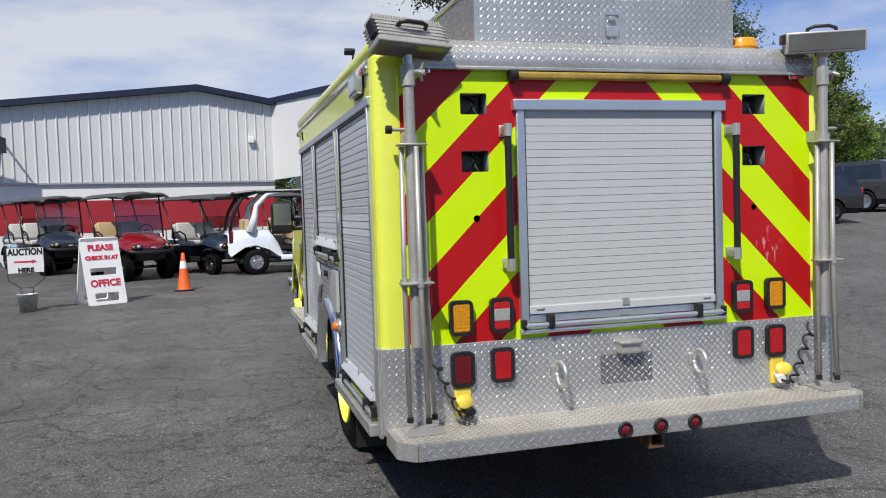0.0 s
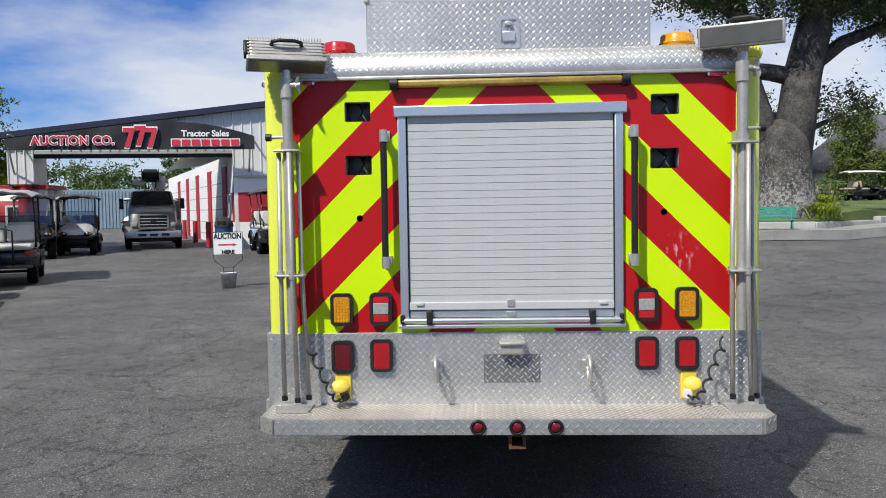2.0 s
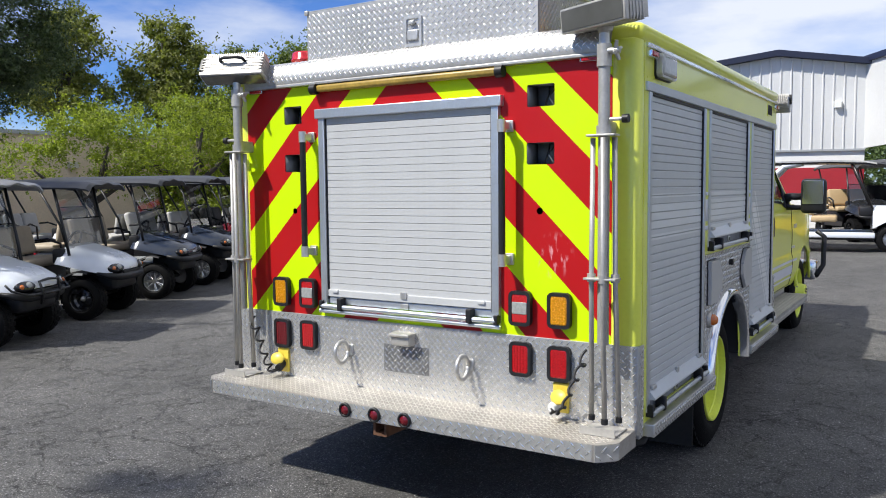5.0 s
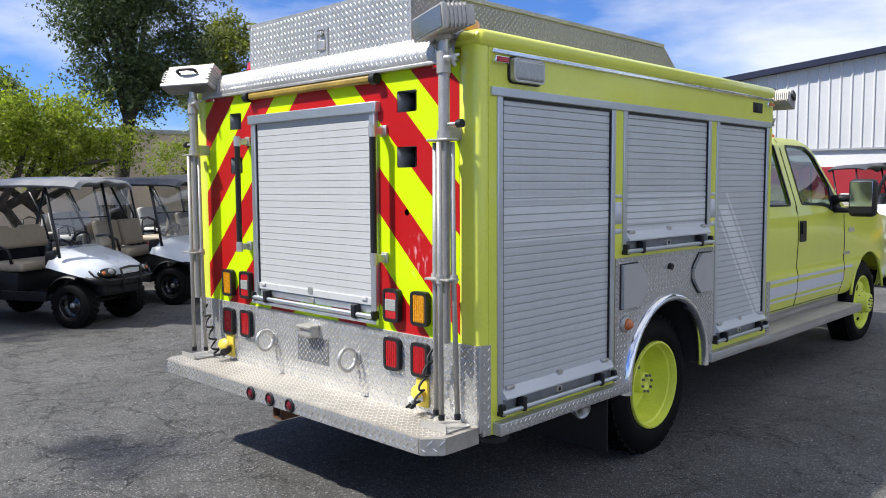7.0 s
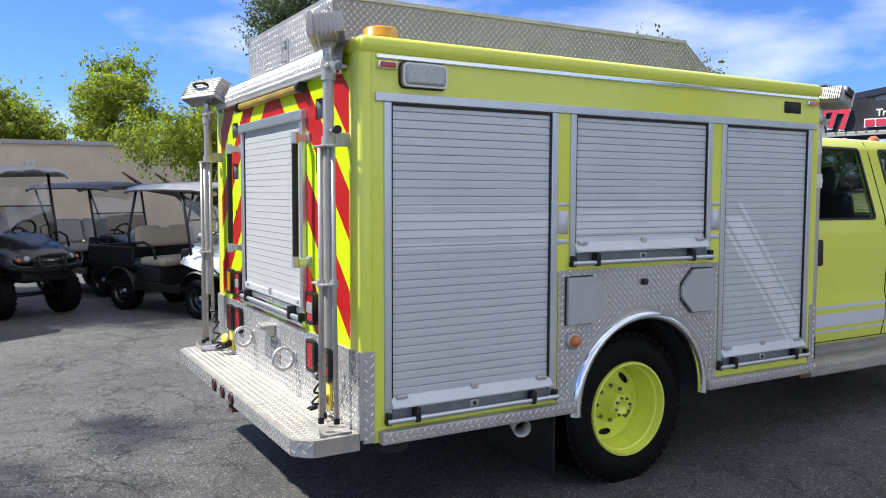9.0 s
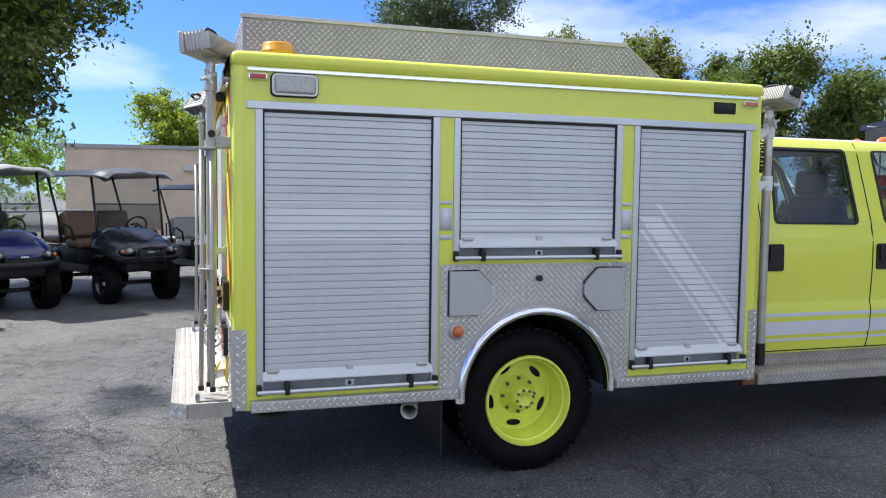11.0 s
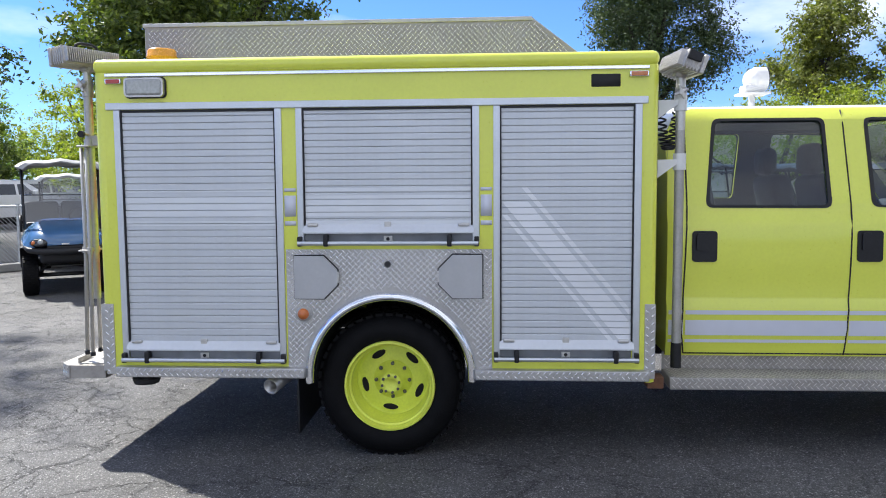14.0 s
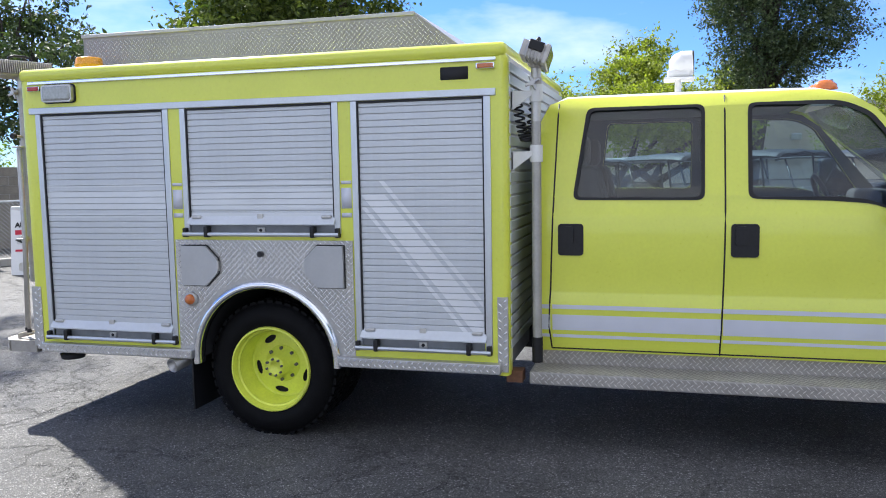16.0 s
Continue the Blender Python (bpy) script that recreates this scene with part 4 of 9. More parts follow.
        for dx, dy in ((-0.048, -0.012), (0.052, 0.0), (0.015, -0.046)):
            leg = part("tripod_leg", tube([(x + dx * 0.9, v + dy, zc - 0.03), (x + dx, v + dy, 1.18), (x + dx * 1.15 + 0.012, v + dy * 1.2, 0.60)], 0.0115, 8), POLE, pole)
            part("rubber_foot", cyl((x + dx * 1.15 + 0.012, v + dy * 1.2, 0.575), (x + dx * 1.15 + 0.012, v + dy * 1.2, 0.597), 0.0145, 10), BLACK, leg)
            part("leg_clip", cyl((x + dx, v + dy, 1.165), (x + dx, v + dy, 1.2), 0.018, 10), POLE, leg)
        part("spreader", box(x - 0.068, x + 0.074, v - 0.06, v + 0.012, 1.176, 1.186, 0.003), POLE, pole)
        ba = bmesh.new()
        add_box(ba, x - 0.07, x + 0.085, v - 0.08, v + 0.07, 0.5305, 0.5365, 0.002)
        add_box(ba, x - 0.07, x + 0.085, v - 0.085, v - 0.08, 0.5305, 0.565, 0.001)
        part("base_tray", ba, POLE, pole)


tele_light(-1.055, -0.09, 2.185, 20, 62, 0.9)
tele_light(1.075, -0.09, 2.215, -25, 6, 0.9)
tele_light(1.075, 3.225, 2.13, 186, 20, 0.62, tripod=False)
for su in (1,):
    for z in (1.98, 1.66):
        gusset = panel([(3.092, z + 0.012), (3.25, z + 0.012), (3.25, z - 0.012), (3.2, z - 0.016), (3.105, z - 0.085), (3.092, z - 0.085)], [], lambda a, b, d: Vector((su * 1.105 - su * d, a, b)), 0.012)
        add_box(gusset, min(su * 1.03, su * 1.105), max(su * 1.03, su * 1.105), 3.092, 3.104, z - 0.085, z + 0.012, 0.002)
        add_cyl(gusset, (su * 1.075, 3.225, z - 0.045), (su * 1.075, 3.225, z + 0.045), 0.035, 18)
        part("pole_bracket", gusset, WHITE_PLASTIC, truck, "white cast pole bracket")
    part("pole_foot", cyl((su * 1.075, 3.225, 0.52), (su * 1.075, 3.225, 0.66), 0.03, 14), BLACK, truck)
    pts = [(su * 1.05 + 0.03 * math.cos(k * 0.62), 3.16 + 0.025 * math.sin(k * 0.62), 1.93 - 0.2 * math.sin(math.pi * k / 180)) for k in range(181)]
    tube_part("coiled_lead", [(p[0], 3.12 + 0.00053 * i + (p[1] - 3.16), p[2]) for i, p in enumerate(pts)], 0.006, BLACK, truck, seg=6)


# ---- cab, wheels and running gear ----
def cab_half(z):
    """Half the cab's width at a height."""
    return float(np.interp(z, (0.5, 0.6, 0.72, 0.83, 0.885, 0.9, 1.08, 1.13, 1.3, 1.33, 1.36, 1.42, 1.9, 1.96, 2.0), (0.93, 0.962, 0.978, 0.982, 0.967, 0.965, 0.972, 0.972, 0.968, 0.963, 0.951, 0.943, 0.79, 0.75, 0.70)))


ACUTS = (4.6, 4.9, 5.1, 5.3, 5.45, 5.6, 5.8, 5.97, 6.15, 6.35, 6.6, 6.8)
CUTS = (0.6, 0.65, 0.72, 0.8, 0.83, 0.885, 0.9, 1.0, 1.08, 1.13, 1.2, 1.3, 1.33, 1.36, 1.42, 1.55, 1.7, 1.8, 1.9, 1.94, 1.97)


def cab_skin(sgn, extra=0.0):
    def place(a, b, d):
        flare = 0.035 * math.exp(-((a - 5.97) / 0.6) ** 2) * clamp((b - 0.4) / 0.3) * clamp((1.25 - b) / 0.3)
        taper = 0.1 * clamp((a - 6.3) / 0.7) ** 2
        return Vector((sgn * (cab_half(b) + flare - taper + extra - d), a, b))
    return place


def fillet(loop, r, n=4):
    """The loop with its corners rounded."""
    out = []
    for i, p in enumerate(loop):
        a, b, c = Vector(loop[i - 1]), Vector(p), Vector(loop[(i + 1) % len(loop)])
        u, w = a - b, c - b
        p0, p1 = b + u * min(0.45, r / u.length), b + w * min(0.45, r / w.length)
        out += [tuple(p0 * (1 - f) ** 2 + b * 2 * f * (1 - f) + p1 * f * f) for f in [k / n for k in range(n + 1)]]
    return out


W1 = [(3.415, 1.412), (4.085, 1.408), (4.085, 1.902), (3.48, 1.902)]
W2 = [(4.325, 1.41), (4.72, 1.405), (4.88, 1.39), (5.0, 1.345), (5.12, 1.335), (5.235, 1.36), (4.90, 1.83), (4.80, 1.88), (4.73, 1.896), (4.345, 1.902), (4.325, 1.885)]
W1, W2 = fillet(W1, 0.04), fillet(W2, 0.04)
CAB = [(3.19, 0.56), (5.45, 0.56)] + [(5.97 + 0.475 * math.cos(radians(a)), 0.45 + 0.475 * math.sin(radians(a))) for a in range(165, 9, -12)] + \
      [(6.47, 0.53), (6.95, 0.6), (6.98, 1.0), (6.94, 1.18), (6.75, 1.235), (5.42, 1.36), (5.30, 1.40), (4.93, 1.86), (4.82, 1.935), (4.68, 1.97), (3.36, 1.972), (3.26, 1.94), (3.215, 1.85), (3.19, 1.4)]


def grow(loop, d):
    c = [sum(p[i] for p in loop) / len(loop) for i in (0, 1)]
    return [(a + d * (a - c[0]) / math.hypot(a - c[0], b - c[1]), b + d * (b - c[1]) / math.hypot(a - c[0], b - c[1])) for a, b in loop]


STRIPES = ((0.802, 0.826), (0.682, 0.77), (0.640, 0.658))
for sgn in (1, -1):
    sk = part("cab_side", panel(CAB, [W1, W2], cab_skin(sgn), 0.03, CUTS, ACUTS), LIME, truck, "lime crew cab side with two doors")
    for w in (W1, W2):
        part("window_seal", panel(grow(w, 0.014), [grow(w, -0.009)], cab_skin(sgn, 0.004), 0.012, (1.55, 1.7)), BLACK, sk)
        gl = part("window_pane", panel(grow(w, -0.005), [], cab_skin(sgn, -0.012), 0.0, (1.55, 1.7)), GLASS_DARK, sk)
        gl.visible_shadow = False
    part("door_trim", panel([(3.23, 0.6), (5.34, 0.6), (5.38, 1.34), (4.94, 1.835), (4.82, 1.915), (4.68, 1.95), (3.36, 1.955), (3.24, 1.8)], [W1, W2], cab_skin(sgn, -0.033), 0.0, CUTS), TRIM, sk, "grey inner door trim")
    for gap in ([(3.31, 1.94), (3.30, 1.4), (3.285, 0.95), (3.275, 0.7), (3.29, 0.575)], [(4.197, 1.955), (4.199, 1.25), (4.195, 0.95), (4.188, 0.75), (4.181, 0.57)], [(5.30, 1.33), (5.31, 1.0), (5.28, 0.7), (5.24, 0.575)], [(3.29, 0.575), (5.24, 0.575)]):
        pl = cab_skin(sgn, 0.0)
        pts = []
        for (a, b), (c, d) in zip(gap, gap[1:]):
            pts += [pl(a + (c - a) * k / 8, b + (d - b) * k / 8, -0.0005) for k in range(8)]
        pts.append(pl(*gap[-1], -0.0005))
        part("door_gap", tube(pts, 0.0045, 5), BLACK, sk)
    for a in (3.327, 4.228):
        hd = part("door_handle", panel(rounded(a, a + 0.138, 1.10, 1.274, 0.018), [], cab_skin(sgn, 0.008), 0.012), BLACK, sk, "black pull door handle")
        part("paddle", panel(rounded(a + 0.022, a + 0.085, 1.165, 1.262, 0.014), [], cab_skin(sgn, 0.02), 0.012), BLACK, hd)
    for z0, z1 in STRIPES:
        for a0, a1 in ((3.2, 3.283), (3.295, 4.184), (4.195, 5.28), (5.295, 5.49)):
            if a0 > 5.2 and z0 < 0.7:
                continue
            part("reflective_stripe", panel([(a0, z0), (a1, z0), (a1, z1), (a0, z1)], [], cab_skin(sgn, 0.003), 0.0, (0.65, 0.72, 0.8), ACUTS), GREY_STRIPE, sk)
    # mirror
    mir = part("door_mirror", box(sgn * 1.2 - 0.11, sgn * 1.2 + 0.11, 5.0, 5.12, 1.29, 1.62, 0.04, 3), BLACK, truck, "large black towing mirror")
    part("mirror_glass", box(sgn * 1.2 - 0.09, sgn * 1.2 + 0.09, 4.994, 5.0, 1.38, 1.6, 0.002), CHROME, mir)
    part("arm", tube([(sgn * 0.93, 5.08, 1.42), (sgn * 1.0, 5.08, 1.45), (sgn * 1.12, 5.07, 1.45)], [0.06, 0.035, 0.03], 10), BLACK, mir)
    part("arm", tube([(sgn * 0.93, 5.06, 1.36), (sgn * 1.0, 5.06, 1.345), (sgn * 1.12, 5.06, 1.345)], [0.04, 0.025, 0.022], 10), BLACK, mir)
    part("sail", panel([(4.98, 1.345), (5.26, 1.355), (5.2, 1.43), (5.06, 1.56)], [], cab_skin(sgn, 0.008), 0.012, (1.42,)), BLACK, mir)
    # running board with its riser
    bm = box(sgn * 1.0 - 0.115, sgn * 1.0 + 0.115, 3.185, 5.42, 0.40, 0.472, 0.008)
    e = sgn * 1.1155
    tread_plate("running_board", bm, TREAD_DIRTY, truck, [(lambda a, b, d: Vector((b, a, 0.472 - d)), 3.2, 5.4, min(sgn * 0.895, e), max(sgn * 0.895, e)), (lambda a, b, d: Vector((e - sgn * d, a, b)), 3.2, 5.4, 0.408, 0.466)], "diamond tread running board")
    x0, x1 = sorted((sgn * 0.89, sgn * 0.90))
    tread_plate("riser", box(x0, x1, 3.185, 5.42, 0.46, 0.57), TREAD_DIRTY, truck, [(lambda a, b, d: Vector((sgn * (0.9005 - d), a, b)), 3.2, 5.4, 0.475, 0.565)])
    # badges on the fender, as plain bars
    for a0, a1, z0, z1 in ((5.42, 5.56, 1.13, 1.17), (5.30, 5.44, 0.93, 0.955)):
        part("badge", panel([(a0, z0), (a1, z0), (a1, z1), (a0, z1)], [], cab_skin(sgn, 0.006), 0.008), STEEL, sk)
    # arch lip
    lip = [Vector((sgn * (0.99), 5.97 + 0.475 * math.cos(radians(a)), 0.45 + 0.475 * math.sin(radians(a)))) for a in range(170, 5, -8)]
    part("arch_lip", tube(lip, 0.015, 6), LIME, sk)
    # mud flap and step corner box
    part("mud_flap", box(sgn * 0.83 - 0.31, sgn * 0.83 + 0.31, 1.095, 1.107, 0.13, 0.5, 0.003), BLACK, truck, "black rubber mud flap")
    part("tie_down", box(sgn * 1.08 - 0.05, sgn * 1.08 + 0.05, 3.06, 3.15, 0.41, 0.475, 0.004), RUST, truck)
# roof, windscreen, bonnet, rear wall of the cab
rows = []
for v, zt, w in ((3.2, 1.80, 0.81), (3.215, 1.86, 0.795), (3.25, 1.93, 0.77), (3.33, 1.967, 0.742), (3.5, 1.971, 0.739), (4.0, 1.972, 0.738), (4.5, 1.971, 0.738), (4.68, 1.967, 0.742), (4.83, 1.935, 0.765)):
    rows.append([Vector((u * w, v, zt - 0.004 + 0.052 * (1 - abs(u) ** 3))) for u in np.linspace(-1, 1, 21)])
white_roof = material("white_roof_paint", (0.8, 0.8, 0.78), 0.35, var=0.04, scale=4, coat=0.4)
part("cab_roof", grid(rows), white_roof, truck, "white cab roof")
rows = []
for f in np.linspace(0, 1, 7):
    v, z, w = 4.83 + 0.62 * f, 1.93 - 0.55 * f, 0.765 + 0.115 * f
    rows.append([Vector((u * w, v + 0.14 * (1 - u * u) * (0.3 + f), z)) for u in np.linspace(-1, 1, 15)])
ws = part("windscreen", grid(rows), glass("shaded_windscreen", (0.34, 0.38, 0.38), 0.04), truck)
ws.visible_shadow = False
rows = []
for v, z, w in ((5.40, 1.37, 0.93), (5.7, 1.36, 0.93), (6.2, 1.325, 0.92), (6.6, 1.28, 0.89), (6.85, 1.22, 0.85), (6.97, 1.12, 0.80), (7.0, 0.85, 0.80), (6.97, 0.6, 0.82)):
    rows.append([Vector((u * w, v, z + 0.05 * (1 - abs(u) ** 3))) for u in np.linspace(-1, 1, 17)])
part("bonnet", grid(rows), LIME, truck)
grille = part("grille", box(-0.6, 0.6, 6.98, 7.02, 0.72, 1.1, 0.02), CHROME, truck)
for k in range(4):
    part("grille_bar", box(-0.55, 0.55, 7.02, 7.03, 0.76 + k * 0.085, 0.80 + k * 0.085, 0.006), BLACK, grille)
part("front_bumper", box(-1.0, 1.0, 6.9, 7.15, 0.45, 0.68, 0.04, 3), CHROME, truck, "chrome front bumper")
part("brush_guard", tube([(1.0, 6.92, 0.5), (1.06, 7.05, 0.62), (1.06, 7.08, 0.95), (0.98, 7.06, 1.02)], 0.03, 8), BLACK, truck)
part("cab_back", panel([(-0.93, 0.56), (0.93, 0.56), (0.95, 1.3), (0.80, 1.85), (-0.80, 1.85), (-0.95, 1.3)], [[(-0.62, 1.42), (0.62, 1.42), (0.6, 1.78), (-0.6, 1.78)]], lambda a, b, d: Vector((a, 3.2 + d, b)), 0.03), LIME, truck)
part("cab_floor", box(-0.9, 0.9, 3.22, 5.4, 0.55, 0.62), DARK, truck)
part("dashboard", add_box(box(-0.88, 0.88, 4.98, 5.38, 0.95, 1.33, 0.06, 3), -0.84, 0.84, 5.12, 5.36, 1.2, 1.405, 0.05, 3), INTERIOR, truck)
part("headliner", box(-0.72, 0.72, 3.26, 4.70, 1.925, 1.94, 0.005), TRIM, truck)
for u in (0.42, -0.42):
    for v in (3.55, 4.32):
        st = part("cab_seat", box(u - 0.26, u + 0.26, v, v + 0.52, 0.85, 1.04, 0.06, 3), INTERIOR, truck, "dark grey cab seat with a headrest")
        bk = box(u - 0.25, u + 0.25, v - 0.06, v + 0.08, 1.0, 1.60, 0.06, 3)
        bk.transform(Matrix.Translation((0, v, 1.0)) @ Matrix.Rotation(radians(12), 4, "X") @ Matrix.Translation((0, -v, -1.0)))
        part("backrest", bk, INTERIOR, st)
        part("headrest", box(u - 0.14, u + 0.14, v - 0.2, v - 0.1, 1.585, 1.78, 0.05, 3), INTERIOR, st)
rim_pts = [Vector((-0.42 + 0.19 * math.cos(k * math.pi / 12), 4.92 - 0.07 * math.sin(k * math.pi / 12), 1.32 + 0.175 * math.sin(k * math.pi / 12))) for k in range(25)]
sw = part("steering_wheel", tube(rim_pts, 0.016, 8), INTERIOR, truck)
part("column", tube([(-0.42, 4.92, 1.32), (-0.42, 5.1, 1.2)], [0.07, 0.04], 10), INTERIOR, sw)
# roof spotlight and clearance lamp
sp = part("spotlight", tube([(-0.12, 3.97, 2.03), (-0.12, 3.97, 2.14)], 0.022, 12), WHITE_PLASTIC, truck, "white remote spotlight on the cab roof")
sb = bmesh.new()
bmesh.ops.create_uvsphere(sb, u_segments=24, v_segments=14, radius=1.0, matrix=Matrix.Translation((-0.12, 3.985, 2.235)) @ Matrix.Diagonal((0.088, 0.075, 0.075, 1)))
add_cyl(sb, (-0.12, 3.985, 2.235), (-0.12, 4.06, 2.24), 0.084, 24, r2=0.078)
add_box(sb, -0.19, -0.05, 3.9, 4.05, 2.145, 2.2, 0.02, 2)
part("lamp_body", sb, WHITE_PLASTIC, sp)
part("face", cyl((-0.12, 4.055, 2.24), (-0.12, 4.066, 2.24), 0.078, 24), BLACK, sp)
part("base_plate", box(-0.22, -0.02, 3.88, 4.07, 2.13, 2.145, 0.004), WHITE_PLASTIC, sp)
for u in (-0.5, -0.25, 0.0, 0.25, 0.5):
    part("clearance_lamp", lathe([(0.055, 0), (0.048, 0.03), (0.025, 0.05), (0, 0.054)], pose(u, 4.74, 1.985) @ Matrix.Diagonal((0.7, 1.2, 1, 1)), 14), ORANGE_LENS, truck)


def wheel_meshes(front):
    """Tyre, rim and hub about the local x axis, the outer face towards +x."""
    ax = Matrix.Rotation(radians(90), 4, "Y")
    R, W, r0 = 0.408, 0.225, 0.262 if front else 0.254
    t, tb_ = bmesh.new(), bmesh.new()
    add_lathe(t, [(r0, -0.01), (r0 + 0.02, 0.004), (0.31, 0.012), (0.345, 0.008), (0.375, -0.01), (R - 0.006, -0.03), (R, -0.06), (R, -W + 0.06), (R - 0.006, -W + 0.03), (0.36, -W), (r0, -W + 0.01)], ax, 56)
    for k in range(44):
        a = 2 * math.pi * k / 44
        for off, sh in ((-0.045, 0.0), (-0.095, 0.5), (-0.14, 0.0), (-0.185, 0.5)):
            m = Matrix.Rotation(-(a + sh * 2 * math.pi / 44), 4, "X") @ Matrix.Translation((off, 0, R))
            add_box(tb_, -0.018, 0.018, -0.02, 0.02, -0.01, 0.006, m=m)
    rim = bmesh.new()
    if front:
        add_lathe(rim, [(r0 + 0.004, -0.006), (r0 - 0.01, 0.0), (0.235, -0.02), (0.228, -0.06), (0.2, -0.05)], ax, 48)
        disc_at = -0.035
    else:
        add_lathe(rim, [(r0 + 0.006, -0.006), (r0 + 0.002, 0.008), (r0 - 0.008, 0.01), (0.24, -0.006), (0.236, -0.03), (0.226, -0.036), (0.222, -0.12), (0.212, -0.14), (0.21, -0.172), (0.2, -0.178)], ax, 48)
        disc_at = -0.178
    hole = []
    for k in range(5):
        a = radians(72 * k + 48)
        c = Vector((0.168 * math.cos(a), 0.168 * math.sin(a)))
        hole.append([(c.x - 0.046 * math.sin(a) * math.cos(b) + 0.02 * math.cos(a) * math.sin(b), c.y + 0.046 * math.cos(a) * math.cos(b) + 0.02 * math.sin(a) * math.sin(b)) for b in [2 * math.pi * j / 12 for j in range(12)]])
    ring = [(0.205 * math.cos(a), 0.205 * math.sin(a)) for a in [2 * math.pi * j / 40 for j in range(40)]]
    add_panel(rim, ring, hole, lambda a, b, d: Vector((disc_at + 0.02 * (1 - (math.hypot(a, b) / 0.205) ** 2) - d, a, b)), 0.006)
    hub = bmesh.new()
    h1 = 0.105 if front else 0.125
    nuts = []
    hr = 1.3 if front else 0.84
    add_lathe(hub, [(0.115, disc_at + 0.006), (0.11, disc_at + 0.02), (0.08 * hr, disc_at + 0.028), (0.074 * hr, disc_at + h1 - 0.014), (0.068 * hr, disc_at + h1), (0.03, disc_at + h1), (0.028, disc_at + h1 - 0.008), (0, disc_at + h1 - 0.008)], ax, 28)
    for k in range(8):
        a = radians(45 * k)
        nuts.append(((disc_at + 0.02, 0.098 * math.cos(a), 0.098 * math.sin(a)), 0.011))
        nuts.append(((disc_at + h1 - 0.004, 0.05 * math.cos(a + .2), 0.05 * math.sin(a + .2)), 0.008))
    nut = finish(cyl((-0.004, 0, 0), (0.016, 0, 0), 0.01, 6), "wheel_nut", TARNISHED)
    # flat near-black disc that paints the shade seen through the rim holes
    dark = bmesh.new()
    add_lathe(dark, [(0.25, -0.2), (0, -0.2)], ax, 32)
    return finish(t, "tyre", RUBBER), finish(rim, "rim", LIME_WHEEL), finish(hub, "hub", LIME_WHEEL), finish(dark, "wheel_shade_disc", DARK), finish(tb_, "tyre_tread", RUBBER, smooth=False), nut, nuts


for front, v in ((False, 1.622), (True, 5.97)):
    tm, rm, hm, dm, bkm, nut, nuts = wheel_meshes(front)
    for sgn in (1, -1):
        x = sgn * (1.125 if not front else 0.955)
        base = Matrix.Translation((x, v, 0.408)) @ (Matrix.Identity(4) if sgn > 0 else Matrix.Rotation(math.pi, 4, "Z"))
        w = share("wheel", tm, truck, base, "black truck tyre on a lime steel rim")
        share("rim", rm, w)
        hb_ = share("hub", hm, w)
        for c, rn in nuts:
            share("wheel_nut", nut, hb_, Matrix.Translation(c) @ Matrix.Diagonal((1, rn / 0.01, rn / 0.01, 1)))
        tagged(share("tyre_tread", bkm, w), kind="stuff")
        share("wheel_shade_disc", dm, w)
        if not front:
            inner = share("inner_wheel", tm, truck, Matrix.Translation((x - sgn * 0.27, v, 0.408)) @ (Matrix.Identity(4) if sgn > 0 else Matrix.Rotation(math.pi, 4, "Z")), "inner black tyre of the dual wheel")
            tagged(share("tyre_tread", bkm, inner), kind="stuff")
part("rear_axle", tube([(-0.8, 1.622, 0.4), (0, 1.622, 0.4), (0.8, 1.622, 0.4)], [0.08, 0.14, 0.08], 12), DARK, truck)
part("front_axle", cyl((-0.75, 5.97, 0.38), (0.75, 5.97, 0.38), 0.06, 10), DARK, truck)
for u in (-0.42, 0.42):
    part("chassis_rail", box(u - 0.04, u + 0.04, 0.05, 6.9, 0.46, 0.6), DARK, truck)
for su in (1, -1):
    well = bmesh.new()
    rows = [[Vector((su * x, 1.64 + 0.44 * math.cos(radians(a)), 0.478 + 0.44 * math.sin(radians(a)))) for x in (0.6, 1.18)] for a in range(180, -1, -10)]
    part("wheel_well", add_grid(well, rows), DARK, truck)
part("exhaust", lathe([(0.03, -0.36), (0.045, -0.35), (0.047, 0.0), (0.042, 0.001), (0.041, -0.1)], pose(1.1, 0.93, 0.39, 0, 102, -18), 18), STEEL, truck, "chrome exhaust tailpipe")
part("fuel_tank", box(-0.85, -0.4, 1.9, 3.0, 0.32, 0.5, 0.06, 3), DARK, truck)
part("step_light_strip", lathe([(0, 0), (0.08, 0), (0.07, 0.03), (0, 0.035)], pose(1.1, 0.2, 0.44, 180, 0, 0), 16), DARK, truck)


